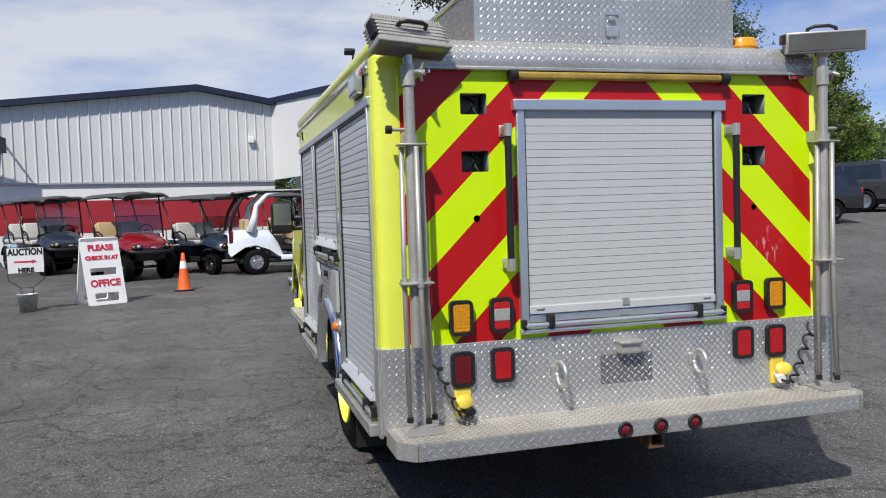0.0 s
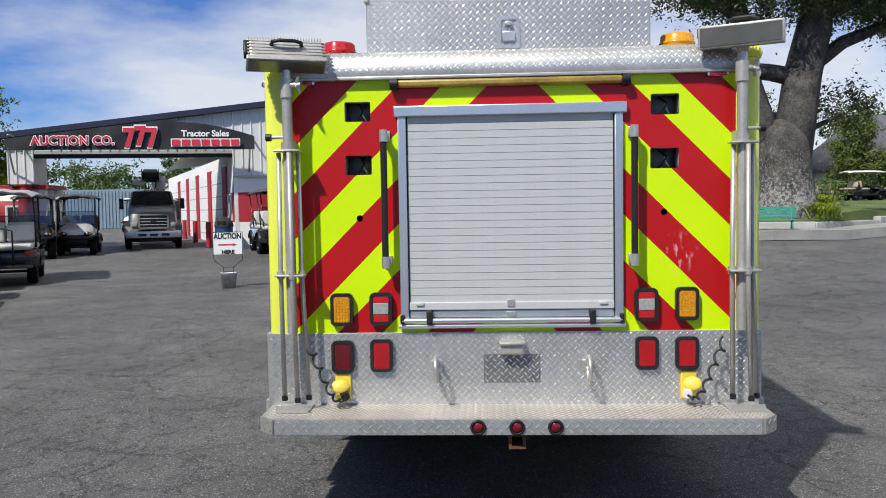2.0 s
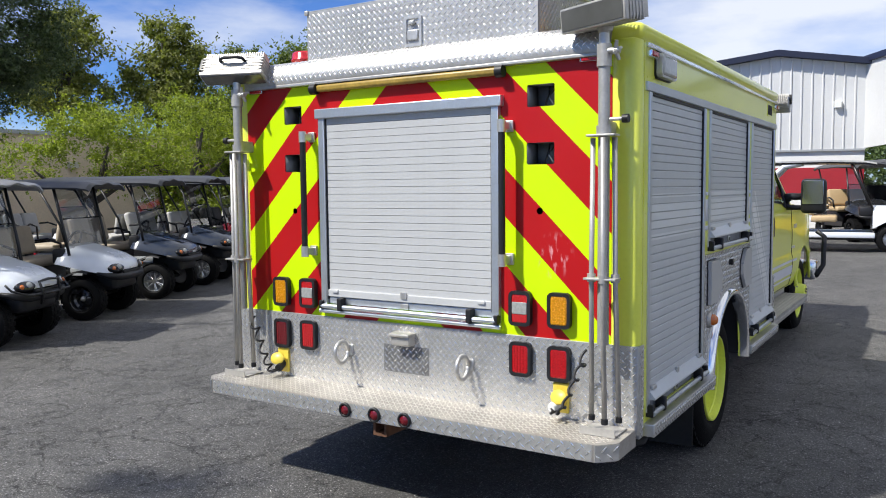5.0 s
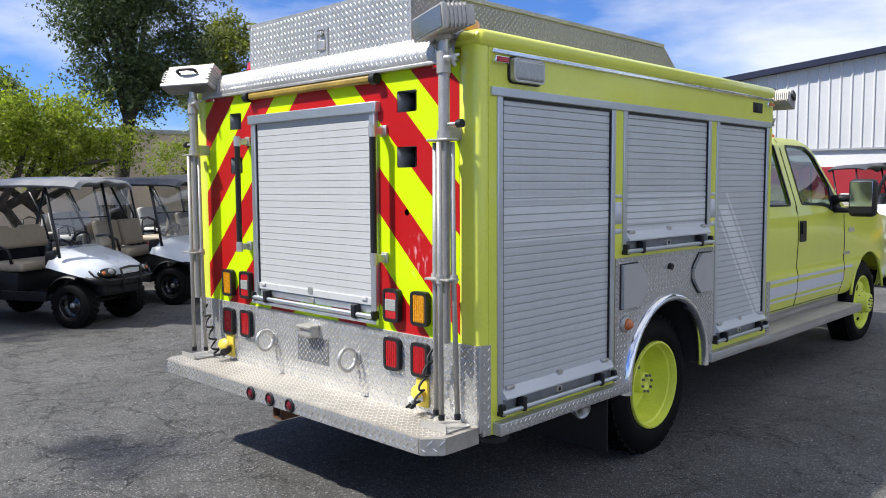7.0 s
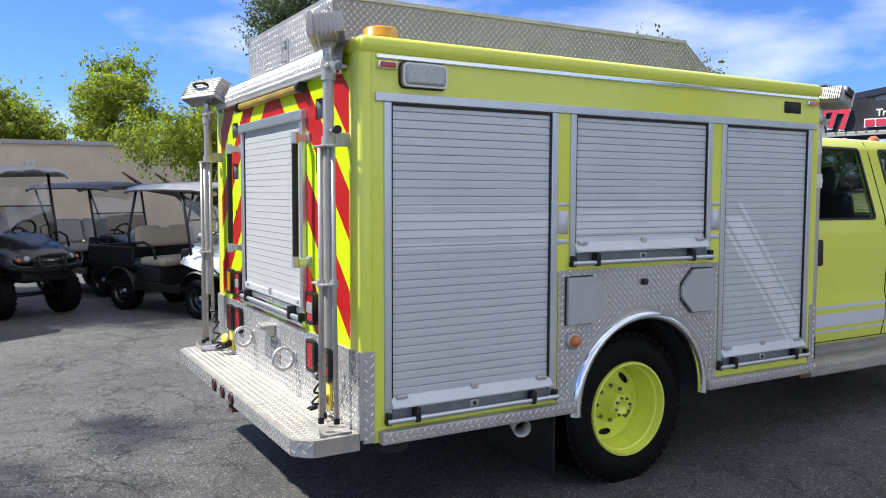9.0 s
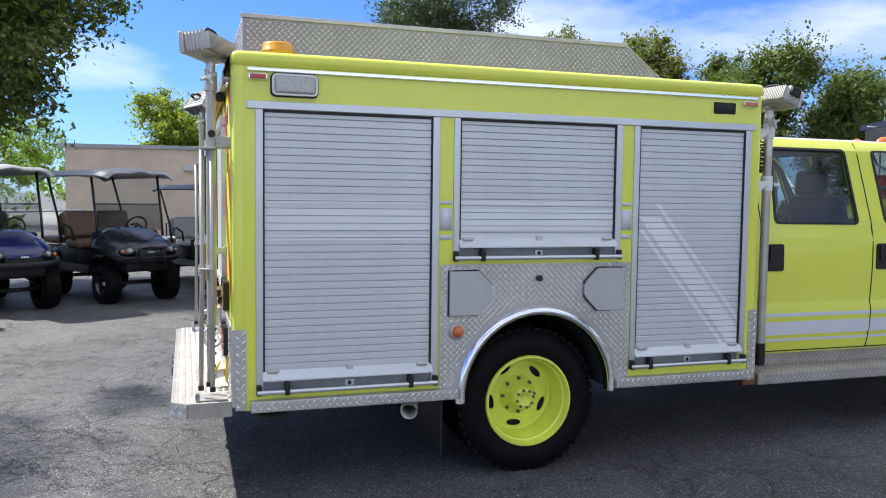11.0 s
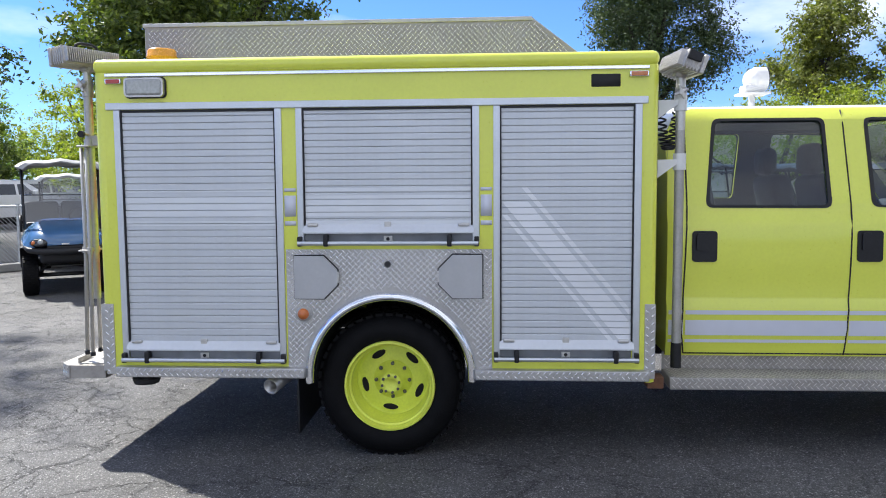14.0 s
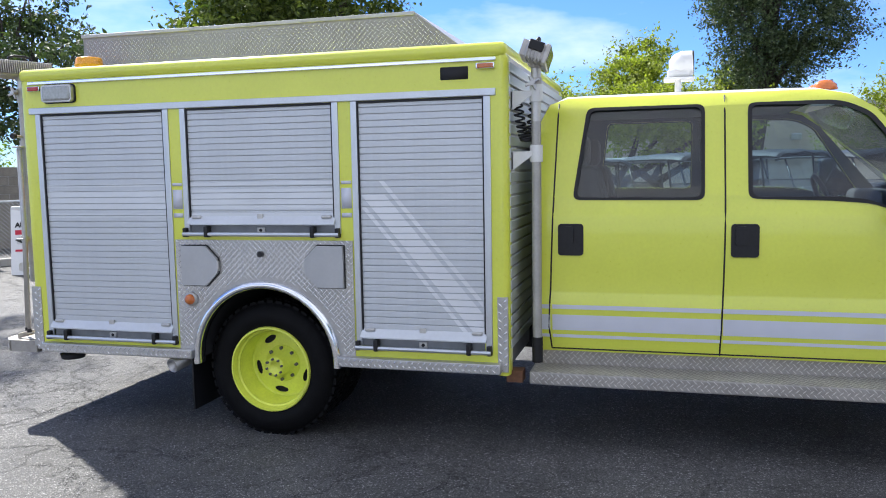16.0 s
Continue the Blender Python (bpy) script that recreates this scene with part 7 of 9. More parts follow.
ribs(south, 0.0, 6.6, 2.82, wing_top, part("siding", siding(south, 0.0, 6.6, 2.82, wing_top), GREY_SIDING, wing, "galvanised ribbed metal siding", smooth=False), GREY_SIDING, 0.21)
Aj = Vector((2.22, 26.83, 0))
wd = (Aj - K)
west = face(K, wd.normalized(), Vector((-wd.y, wd.x, 0)).normalized() * (1 if Vector((-wd.y, wd.x, 0)).x < 0 else -1))
part("west_siding", panel([(0, 2.82), (wd.length, 2.64), (wd.length, 5.2), (0, 5.3)], [], west, 0.06), SIDING, wing, "sunlit white side wall")
part("west_trim", panel([(-0.1, 5.27), (wd.length, 5.17), (wd.length, 5.34), (-0.1, 5.46)], [], lambda a, b, d: west(a, b, d - 0.08), 0.15), NAVY_TRIM, wing)
part("roof_edge", panel([(-0.15, 5.3), (6.75, 5.3 - 1.571), (6.75, 5.46 - 1.571), (-0.15, 5.48)], [], lambda a, b, d: south(a, b, d - 0.12), 0.2), NAVY_TRIM, wing, "navy roof edge trim")
part("soffit", panel([(0, 0), (6.6, 0), (6.6, 4.3), (0, 3)], [], lambda a, b, d: K + KU * a - KN * b + Vector((0, 0, 2.82 + d)), 0.06), ROOF_METAL, wing)
part("roof", grid([[south(0, 5.46, -0.1), south(6.7, 3.89, -0.1)], [south(0, 5.46, 8), south(6.7, 3.89, 8)]]), ROOF_METAL, wing)
part("back_wall", panel([(-2, 0.3), (6.6, 0.3), (6.6, 2.85), (-2, 2.85)], [], lambda a, b, d: south(a, b, d + 3.4), 0.2), STUCCO, wing)
part("red_panel", panel([(4.6, 1.1), (6.4, 1.1), (6.4, 2.1), (4.6, 2.1)], [], lambda a, b, d: south(a, b, d + 3.36), 0.03), RED_WALL, wing)
part("red_panel", panel([(-2, 1.0), (2.4, 1.0), (2.4, 2.1), (-2, 2.1)], [], lambda a, b, d: south(a, b, d + 3.36), 0.03), RED_WALL, wing)
for a in (0.22, 4.0):
    part("post", cyl(south(a, 0.2, 0.3), south(a, 2.85, 0.3), 0.2, 24), RED_WALL, wing, "round dark red post")
fx = part("floodlight_pole", tube([south(0.1, 5.4, 0.4), south(0.1, 6.35, 0.4)], 0.03, 6), BLACK, wing)
part("floodlight", box(-0.16, 0.16, -0.1, 0.1, -0.06, 0.06, 0.02), BLACK, fx).matrix_basis = Matrix.Translation(south(0.0, 6.38, 0.3)) @ Matrix.Rotation(radians(-35), 4, "X")
cam_b = part("wall_camera", box(-0.06, 0.06, -0.14, 0.02, -0.06, 0.05, 0.02), WHITE_PLASTIC, wing)
cam_b.matrix_basis = Matrix.Translation(south(0.72, 3.05, -0.05))
part("bracket", cyl((0, 0, 0), (0, 0.06, 0.3), 0.02, 8), WHITE_PLASTIC, cam_b)

# ---- lawn, kerbs and walk by the oak ----
GRASS = material("lawn", (0.085, 0.12, 0.03), 0.9, var=0.35, scale=1.2, fine=0.35, fine_scale=60, bump=0.6, bump_scale=90)


def lawn_z(x, y):
    d = (y - 17.0) + 0.25 * (x - 8.0)
    return ground_z(x, y) + 0.24 + 0.06 * clamp(d / 1.5) + 0.45 * clamp((d - 0.5) / 4) * (1 - clamp((x - 10.0) / 2.0)) * clamp((x - 6.2) / 2.2)


KERB = [(6.3, 21.6), (6.35, 20.2), (6.9, 18.6), (8.0, 17.2), (9.3, 17.1), (11.2, 18.2), (13.0, 19.4), (14.4, 21.0), (15.6, 24.0), (16.2, 27.0)]
edge = [(x + 0.1, y + 0.1) for x, y in KERB[:5]] + [(x - 0.1, y + 0.12) for x, y in KERB[5:]]
solid("lawn", panel(edge + [(11.2, 27.0), (11.2, 22.8), (6.6, 22.8)], [], lambda a, b, d: Vector((a, b, lawn_z(a, b) - d)), 0.3, [16.5 + 0.4 * k for k in range(26)], [5.0 + 0.5 * k for k in range(24)]), GRASS, "sloping mown lawn behind a kerb", "lawn", kind="structure")
kerb = thing("kerb", pose(0, 0, 0), "pale concrete kerb stones round the lawn", "kerb", kind="structure")
for (x0, y0), (x1, y1) in zip(KERB, KERB[1:]):
    n = max(1, int(math.hypot(x1 - x0, y1 - y0) / 1.2))
    for k in range(n):
        p, q = Vector((x0 + (x1 - x0) * k / n, y0 + (y1 - y0) * k / n, 0)), Vector((x0 + (x1 - x0) * (k + 1) / n, y0 + (y1 - y0) * (k + 1) / n, 0))
        d = (q - p)
        b = box(0.006, d.length - 0.006, -0.02, 0.16, -0.1, 0.24, 0.02)
        b.transform(Matrix.Translation((p.x, p.y, ground_z(p.x, p.y))) @ Matrix.Rotation(math.atan2(d.y, d.x), 4, "Z"))
        part("kerb_stone", b, CONCRETE, kerb)
rows = []
for k in range(3):
    rows.append([Vector((x + 0.1 * k + (2 - k) * 0.5 * dx, y - 0.06 - (2 - k) * 0.5 * dy, ground_z(x, y) + 0.1)) for (x, y), dx, dy in zip(KERB[2:8], (-0.2, 0, 0.2, 0.5, 0.5, 0.6), (0.9, 1.2, 1.15, 1.15, 1.2, 1.1))])
walkway = grid(rows)
bmesh.ops.recalc_face_normals(walkway, faces=walkway.faces)
bmesh.ops.solidify(walkway, geom=walkway.faces[:], thickness=0.2)
PAVING = material("worn_pavement_concrete", (0.27, 0.265, 0.25), 0.85, var=0.2, scale=1.5, fine=0.2, fine_scale=40, bump=0.3, bump_scale=60)
solid("pavement", walkway, PAVING, "narrow concrete pavement in front of the lawn", "pavement", kind="structure")


# ---- bench, signs, cone, bucket ----
def bench(m):
    B = material("green_bench_paint", (0.04, 0.25, 0.19), 0.45, var=0.12, scale=6, fine=0.1, fine_scale=40)
    o = thing("park_bench", m, "weathered green slatted park bench on the pavement", "bench")
    for k in range(5):
        part("seat_slat", box(-0.75, 0.75, -0.28 + k * 0.1, -0.2 + k * 0.1, 0.42, 0.45, 0.006), B, o)
    for k in range(4):
        part("back_slat", box(-0.75, 0.75, 0.22 + k * 0.03, 0.245 + k * 0.03, 0.50 + k * 0.1, 0.58 + k * 0.1, 0.006), B, o)
    for x in (-0.65, 0.6):
        part("leg", tube([(x, -0.26, 0), (x, -0.2, 0.25), (x, -0.22, 0.42), (x, 0.15, 0.42), (x, 0.32, 0.85)], 0.03, 6), B, o)
        part("leg", tube([(x, 0.3, 0), (x, 0.2, 0.2), (x, 0.12, 0.42)], 0.03, 6), B, o)


bench(pose(8.15, 16.45, ground_z(8.1, 16.5) + 0.1, 0, 0, -16) @ Matrix.Scale(0.62, 4))
bench(pose(13.0, 18.75, ground_z(13.0, 18.75) + 0.1, 0, 0, 8) @ Matrix.Scale(0.66, 4))
BANK = [(13.6, 27.9), (16.0, 27.7), (18.4, 27.9), (21.0, 28.8), (24.0, 31.0)]
solid("lawn", panel(BANK + [(26, 40), (13.6, 40)], [], lambda a, b, d: Vector((a, b, ground_z(a, b) + 0.16 + 0.25 * clamp((b - 28) / 4) - d)), 0.3, [29, 30, 31, 32, 34, 36], [15, 17, 19, 21, 23]), GRASS, "far mown bank beyond the parked cars", "lawn", kind="structure")
walk2 = grid([[Vector((x, y - w, ground_z(x, y) + 0.13)) for x, y in BANK] for w in (1.6, 0.02)])
bmesh.ops.recalc_face_normals(walk2, faces=walk2.faces)
bmesh.ops.solidify(walk2, geom=walk2.faces[:], thickness=0.2)
solid("pavement", walk2, PAVING, "concrete pavement along the far bank", "pavement", kind="structure")
SIGN_WHITE = material("white_sign_plastic", (0.8, 0.8, 0.8), 0.5, var=0.03, scale=5)
BIN_BLUE = material("blue_bin_plastic", (0.02, 0.07, 0.17), 0.5, var=0.1, scale=4)
BLACK_INK = material("black_ink", (0.01, 0.01, 0.01), 0.6, var=0.1, scale=10)


def a_frame(m, lines, label):
    o = thing("a_frame_sign", m, label, "sign")
    tilt = Matrix.Rotation(radians(-14), 4, "X")
    boards = []
    for s in (1, -1):
        b = panel(rounded(-0.315, 0.315, 0.0, 1.14, 0.03), [rounded(-0.2, 0.2, 0.06, 0.2, 0.03), rounded(-0.22, -0.06, 1.06, 1.11, 0.015), rounded(0.06, 0.22, 1.06, 1.11, 0.015), rounded(-0.22, 0.22, 0.5, 0.62, 0.02)] if s > 0 else [rounded(-0.2, 0.2, 0.06, 0.55, 0.03)], lambda a, bz, d: Vector((a, d, bz)), 0.04)
        mm = Matrix.Translation((0, -0.28 * s, 0)) @ Matrix.Rotation(radians(-14 * s), 4, "X")
        if s < 0:
            mm = mm @ Matrix.Rotation(math.pi, 4, "Z")
        p_ = part("board", b, SIGN_WHITE, o)
        p_.matrix_basis = mm
        boards.append(p_)
    for txt, z, size, ink in lines:
        if txt:
            share("lettering", letters(txt, size, ink, bold=0.005), boards[0], Matrix.Translation((0, -0.006, z)))
        else:
            part("printed_bar", panel([(-0.25, z - size / 2), (0.25, z - size / 2), (0.25, z + size / 2), (-0.25, z + size / 2)], [], lambda a, b, d: Vector((a, -0.006 + d, b)), 0.003), ink, boards[0])
    return boards[0]


a_frame(pose(-1.62, 13.98, ground_z(-1.6, 14), 0, 0, 30), (("PLEASE", 0.96, 0.135, RED_INK), ("CHECK IN AT", 0.79, 0.088, RED_INK), ("OFFICE", 0.36, 0.155, RED_INK)), "white folding sign with red lettering standing on asphalt")
b2 = a_frame(pose(-3.4, -3.1, 0.0, 0, 0, 122), (("AUCTION", 0.82, 0.11, BLACK_INK), ("", 0.70, 0.075, RED_INK), ("", 0.40, 0.035, RED_INK)), "white folding sign with an arrow, beside the block wall")
part("arrow", panel([(-0.25, 0.535), (-0.15, 0.58), (-0.15, 0.55), (0.25, 0.55), (0.25, 0.52), (-0.15, 0.52), (-0.15, 0.49)], [], lambda a, b, d: Vector((a, -0.006 + d, b + 0.03)), 0.003), BLACK_INK, b2)
for k in range(3):
    em = [(-0.2, 0.30), (0.2, 0.30), (0.2, 0.20), (0.02, -0.30), (-0.16, -0.30), (0.02, 0.16), (-0.2, 0.16)]
    part("emblem", panel([(0.1 * (k - 1) + x * 0.24, 0.96 + z * 0.2) for x, z in em], [], lambda a, b, d: Vector((a, -0.006 + d, b)), 0.003), RED_INK, b2)
bucket = lathe([(0, 0.01), (0.11, 0.01), (0.115, 0.0), (0.15, 0.27), (0.156, 0.275), (0.15, 0.28), (0.14, 0.27), (0.112, 0.2), (0, 0.2)], pose(0, 0, 0), 28)
GALV = material("galvanised_steel", (0.55, 0.57, 0.58), 0.45, metal=0.4, var=0.2, scale=14, fine=0.1, fine_scale=50)
bx_, by_ = -2.62, 13.42
solid("bucket", bucket, GALV, "galvanised bucket that holds up a sign frame", "bucket", m=pose(bx_, by_, ground_z(bx_, by_)))
sg = thing("wire_sign", pose(bx_, by_, ground_z(bx_, by_) + 0.2, 0, 0, 12) @ Matrix.Scale(0.87, 4), "white auction sign on a wire frame in a bucket", "sign")
part("sign_board", box(-0.29, 0.29, -0.008, 0.008, 0.47, 0.92, 0.003), SIGN_WHITE, sg)
share("lettering", letters("AUCTION", 0.15, BLACK_INK, bold=0.006), sg, Matrix.Translation((0, -0.011, 0.845)) @ Matrix.Diagonal((0.82, 1, 1.1, 1)))
part("arrow", panel([(-0.19, 0.655), (0.1, 0.655), (0.1, 0.635), (0.19, 0.67), (0.1, 0.705), (0.1, 0.685), (-0.19, 0.685)], [], lambda a, b, d: Vector((a, -0.011 + d, b)), 0.002), RED_INK, sg)
share("lettering", letters("HERE", 0.11, BLACK_INK, bold=0.006), sg, Matrix.Translation((0, -0.011, 0.515)))
for s in (1, -1):
    part("wire", tube([(s * 0.1, 0, -0.1), (s * 0.1, 0, 0.2), (s * 0.29, 0, 0.35), (s * 0.3, 0, 0.93)], 0.007, 6), FRAME, sg)
part("wire", tube([(-0.3, 0, 0.93), (0.3, 0, 0.93)], 0.007, 6), FRAME, sg)
for z in (0.1, 0.2):
    part("wire", tube([(-0.1, 0, z), (0.1, 0, z)], 0.006, 6), FRAME, sg)


def cone(m):
    o = thing("traffic_cone", m, "orange traffic cone with a white collar", "cone")
    OR = material("orange_vinyl", (0.72, 0.12, 0.015), 0.55, var=0.08, scale=8)
    part("base", box(-0.18, 0.18, -0.18, 0.18, 0, 0.03, 0.012), BLACK, o)
    part("body", lathe([(0.135, 0.03), (0.12, 0.06), (0.075, 0.38), (0.05, 0.55), (0.028, 0.71), (0.02, 0.715)], pose(0, 0, 0), 24), OR, o)
    part("collar", lathe([(0.0715, 0.42), (0.0515, 0.56)], pose(0, 0, 0), 24), SIGN_WHITE, o)


cone(pose(-0.35, 15.4, ground_z(-0.3, 15.4)))
barrel = lathe([(0.0, 0.0), (0.26, 0.0), (0.28, 0.1), (0.28, 0.72), (0.3, 0.74), (0.3, 0.8), (0.24, 0.95), (0.0, 1.02)], pose(0, 0, 0), 24)
solid("litter_bin", barrel, material("blue_grey_bin", (0.08, 0.12, 0.18), 0.3, metal=0.4, coat=0.4, var=0.1, scale=6), "dark domed litter bin by the wall corner", "bin", m=pose(-5.2, 24.6, ground_z(-5, 24.6)))


# blue bin with a domed lid by the office wall
bin_ = thing("litter_bin", pose(-6.35, 24.6, ground_z(-6.35, 24.6)), "blue ribbed litter bin with a dark domed lid by the wall", "bin")
part("body", lathe([(0.0, 0.0), (0.24, 0.0), (0.26, 0.03), (0.275, 0.4), (0.285, 0.42), (0.285, 0.46), (0.28, 0.72), (0.29, 0.76)], Matrix.Identity(4), 24), BIN_BLUE, bin_)
part("lid", lathe([(0.3, 0.74), (0.3, 0.8), (0.28, 0.9), (0.2, 1.01), (0.1, 1.06), (0.0, 1.07)], Matrix.Identity(4), 24), DARK, bin_, "dark domed lid")
part("flap", box(-0.12, 0.12, -0.3, -0.24, 0.84, 0.95, 0.01), BLACK, bin_)
# ---- cars and trucks ----
def car(m, paint, label, category, length=4.9, hw=0.95, height=1.75, wheel=0.37, two_tone=None, rear_glass=True, group="parked cars"):
    """A parked sport utility car: x forward from the middle."""
    o = thing("car", m, label, category, group)
    L = length / 2
    prof = [(-L, 0.5), (-L - 0.02, 0.85), (-L + 0.06, 1.08), (-L + 0.32, height - 0.08), (-L + 0.6, height), (0.2, height), (0.75, height - 0.1), (1.35, 1.12), (L - 0.25, 1.0), (L - 0.03, 0.85), (L, 0.5)]

    def arch(cx):
        return [(cx + (wheel + 0.06) * math.cos(radians(a)), wheel + (wheel + 0.06) * math.sin(radians(a))) for a in range(170, 9, -16)]
    outline = [(-L, 0.42)] + arch(-L * 0.58) + arch(L * 0.6) + [(L, 0.42)] + [(a, b) for a, b in prof[::-1]]

    def half(z):
        return hw - 0.02 - 0.26 * max(0.0, z - 1.05) ** 1.0 * 0.75 - 0.08 * max(0, 0.6 - z)
    for s in (1, -1):
        part("body_side", panel(outline, [], lambda a, b, d: Vector((a, s * (half(b) - d), b)), 0.03, (0.6, 0.85, 1.05, 1.3, 1.5)), paint, o)
        win = [(-L + 0.42, 1.12), (0.98, 1.12), (0.62, height - 0.14), (-L + 0.55, height - 0.14)]
        gw = part("side_glass", panel(win, [], lambda a, b, d: Vector((a, s * (half(b) + 0.006 - d), b)), 0.004, (1.3, 1.5)), WINDOW_DARK, o)
        if two_tone is not None:
            part("door_frame", panel([(-1.0, 1.1), (1.16, 1.1), (0.72, height - 0.08), (-0.95, height - 0.08)], [[(-0.93, 1.14), (-0.04, 1.14), (-0.04, height - 0.15), (-0.9, height - 0.15)], [(0.06, 1.14), (0.98, 1.14), (0.62, height - 0.15), (0.06, height - 0.15)]], lambda a, b, d: Vector((a, s * (half(b) + 0.014 - d), b)), 0.006, (1.3, 1.5)), two_tone, o)
        for a in (-0.55, 0.35):
            part("pillar", panel([(a, 1.12), (a + 0.08, 1.12), (a + 0.06, height - 0.14), (a - 0.02, height - 0.14)], [], lambda q, b, d: Vector((q, s * (half(b) + 0.01 - d), b)), 0.004), paint, gw)
        if two_tone is not None:
            part("door_panel", panel([(-1.0, 0.45), (1.0, 0.45), (1.05, 1.1), (-1.0, 1.1)], [], lambda a, b, d: Vector((a, s * (half(b) + 0.008 - d), b)), 0.004, (0.6, 0.85, 1.05)), two_tone, o)
        part("mirror", box(0.85, 1.0, s * (hw + 0.08) - 0.1, s * (hw + 0.08) + 0.1, 1.1, 1.25, 0.03), paint, o)
        part("tail_light", box(-L - 0.03, -L + 0.12, s * (hw - 0.13) - 0.07, s * (hw - 0.13) + 0.07, 0.85, 1.15, 0.03), RED_LENS, o)
        part("headlight", box(L - 0.2, L + 0.0, s * (hw - 0.2) - 0.12, s * (hw - 0.2) + 0.12, 0.75, 0.9, 0.03), CLEAR_LENS, o)
        for cx in (-L * 0.58, L * 0.6):
            t = bmesh.new()
            add_lathe(t, [(wheel * 0.62, 0.09), (wheel * 0.7, 0.115), (wheel * 0.95, 0.1), (wheel, 0.05), (wheel, -0.08), (wheel * 0.6, -0.1)], pose(cx, s * (hw - 0.13), wheel, -90 * s, 0, 0), 28)
            w = part("wheel", t, RUBBER, o)
            rb = lathe([(wheel * 0.64, 0.09), (wheel * 0.58, 0.07), (wheel * 0.15, 0.05), (0, 0.06)], pose(cx, s * (hw - 0.13), wheel, -90 * s, 0, 0), 20)
            part("rim", rb, BLACK_GLOSS if two_tone else ALLOY, w)
    rows = []
    for a, b in prof:
        w = half(b)
        rows.append([Vector((a, u * w, b + 0.03 * (1 - u * u))) for u in np.linspace(-1, 1, 9)])
    part("shell", grid(rows), paint, o)
    part("rear_glass", grid([[Vector((-L + 0.075 + 0.26 * f, u * (half(1.1 + f * (height - 1.22)) - 0.12), 1.12 + f * (height - 1.24))) + Vector((-0.02, 0, 0.015)) for u in np.linspace(-1, 1, 7)] for f in (0, 1)]), WINDOW_DARK, o)
    part("windscreen", grid([[Vector((1.30 - 0.5 * f, u * (half(1.15 + f * 0.45) - 0.08), 1.17 + f * (height - 1.30))) + Vector((0.03, 0, 0.035)) for u in np.linspace(-1, 1, 7)] for f in (0, 1)]), WINDOW_DARK, o)
    part("underbody", box(-L + 0.1, L - 0.1, -hw + 0.12, hw - 0.12, 0.25, 0.55), BLACK, o)
    part("rear_bumper", box(-L - 0.06, -L + 0.1, -hw + 0.08, hw - 0.08, 0.42, 0.68, 0.05), BLACK, o)
    part("number_plate", box(-L - 0.04, -L - 0.025, -0.16, 0.16, 0.88, 1.0), WHITE_PLASTIC, o)
    return o


BLACK_CAR = material("black_car_paint", (0.012, 0.012, 0.014), 0.15, coat=0.9, var=0.1, scale=3)
GREY_CAR = material("graphite_car_paint", (0.06, 0.062, 0.066), 0.2, coat=0.9, metal=0.3, var=0.05, scale=3)
WHITE_CAR = material("white_car_paint", (0.74, 0.74, 0.74), 0.2, coat=0.9, var=0.03, scale=3)
for x, y, deg, pt, tt, lab in ((24.2, 24.2, 100, BLACK_CAR, None, "black sport utility car with tinted windows"), (22.4, 23.6, 100, GREY_CAR, None, "graphite sport utility car with a black spoiler"), (27.2, 25.0, 100, BLACK_CAR, None, "black sport utility car in a row")):
    car(pose(x, y, ground_z(x, y), 0, 0, deg), pt, lab, "car", two_tone=tt)
car(pose(14.95, 17.8, ground_z(14.95, 17.8), 0, 0, 162) @ Matrix.Scale(0.74, 4), BLACK_CAR, "black and white patrol car parked on the lot", "car", two_tone=WHITE_CAR)
for x, y, deg, pt, lab in ((-17.5, -11.2, 150, WHITE_CAR, "white hatchback behind the wire fence"), (-22.0, -12.5, 140, WHITE_CAR, "white car parked across the road"), (-27, -14, 60, GREY_CAR, "dark grey car parked under trees"), (-24, -17, 60, WHITE_CAR, "white car parked under trees")):
    car(pose(x, y, 0.05, 0, 0, deg), pt, lab, "car", length=4.4, height=1.6, wheel=0.33, group="cars across the road")


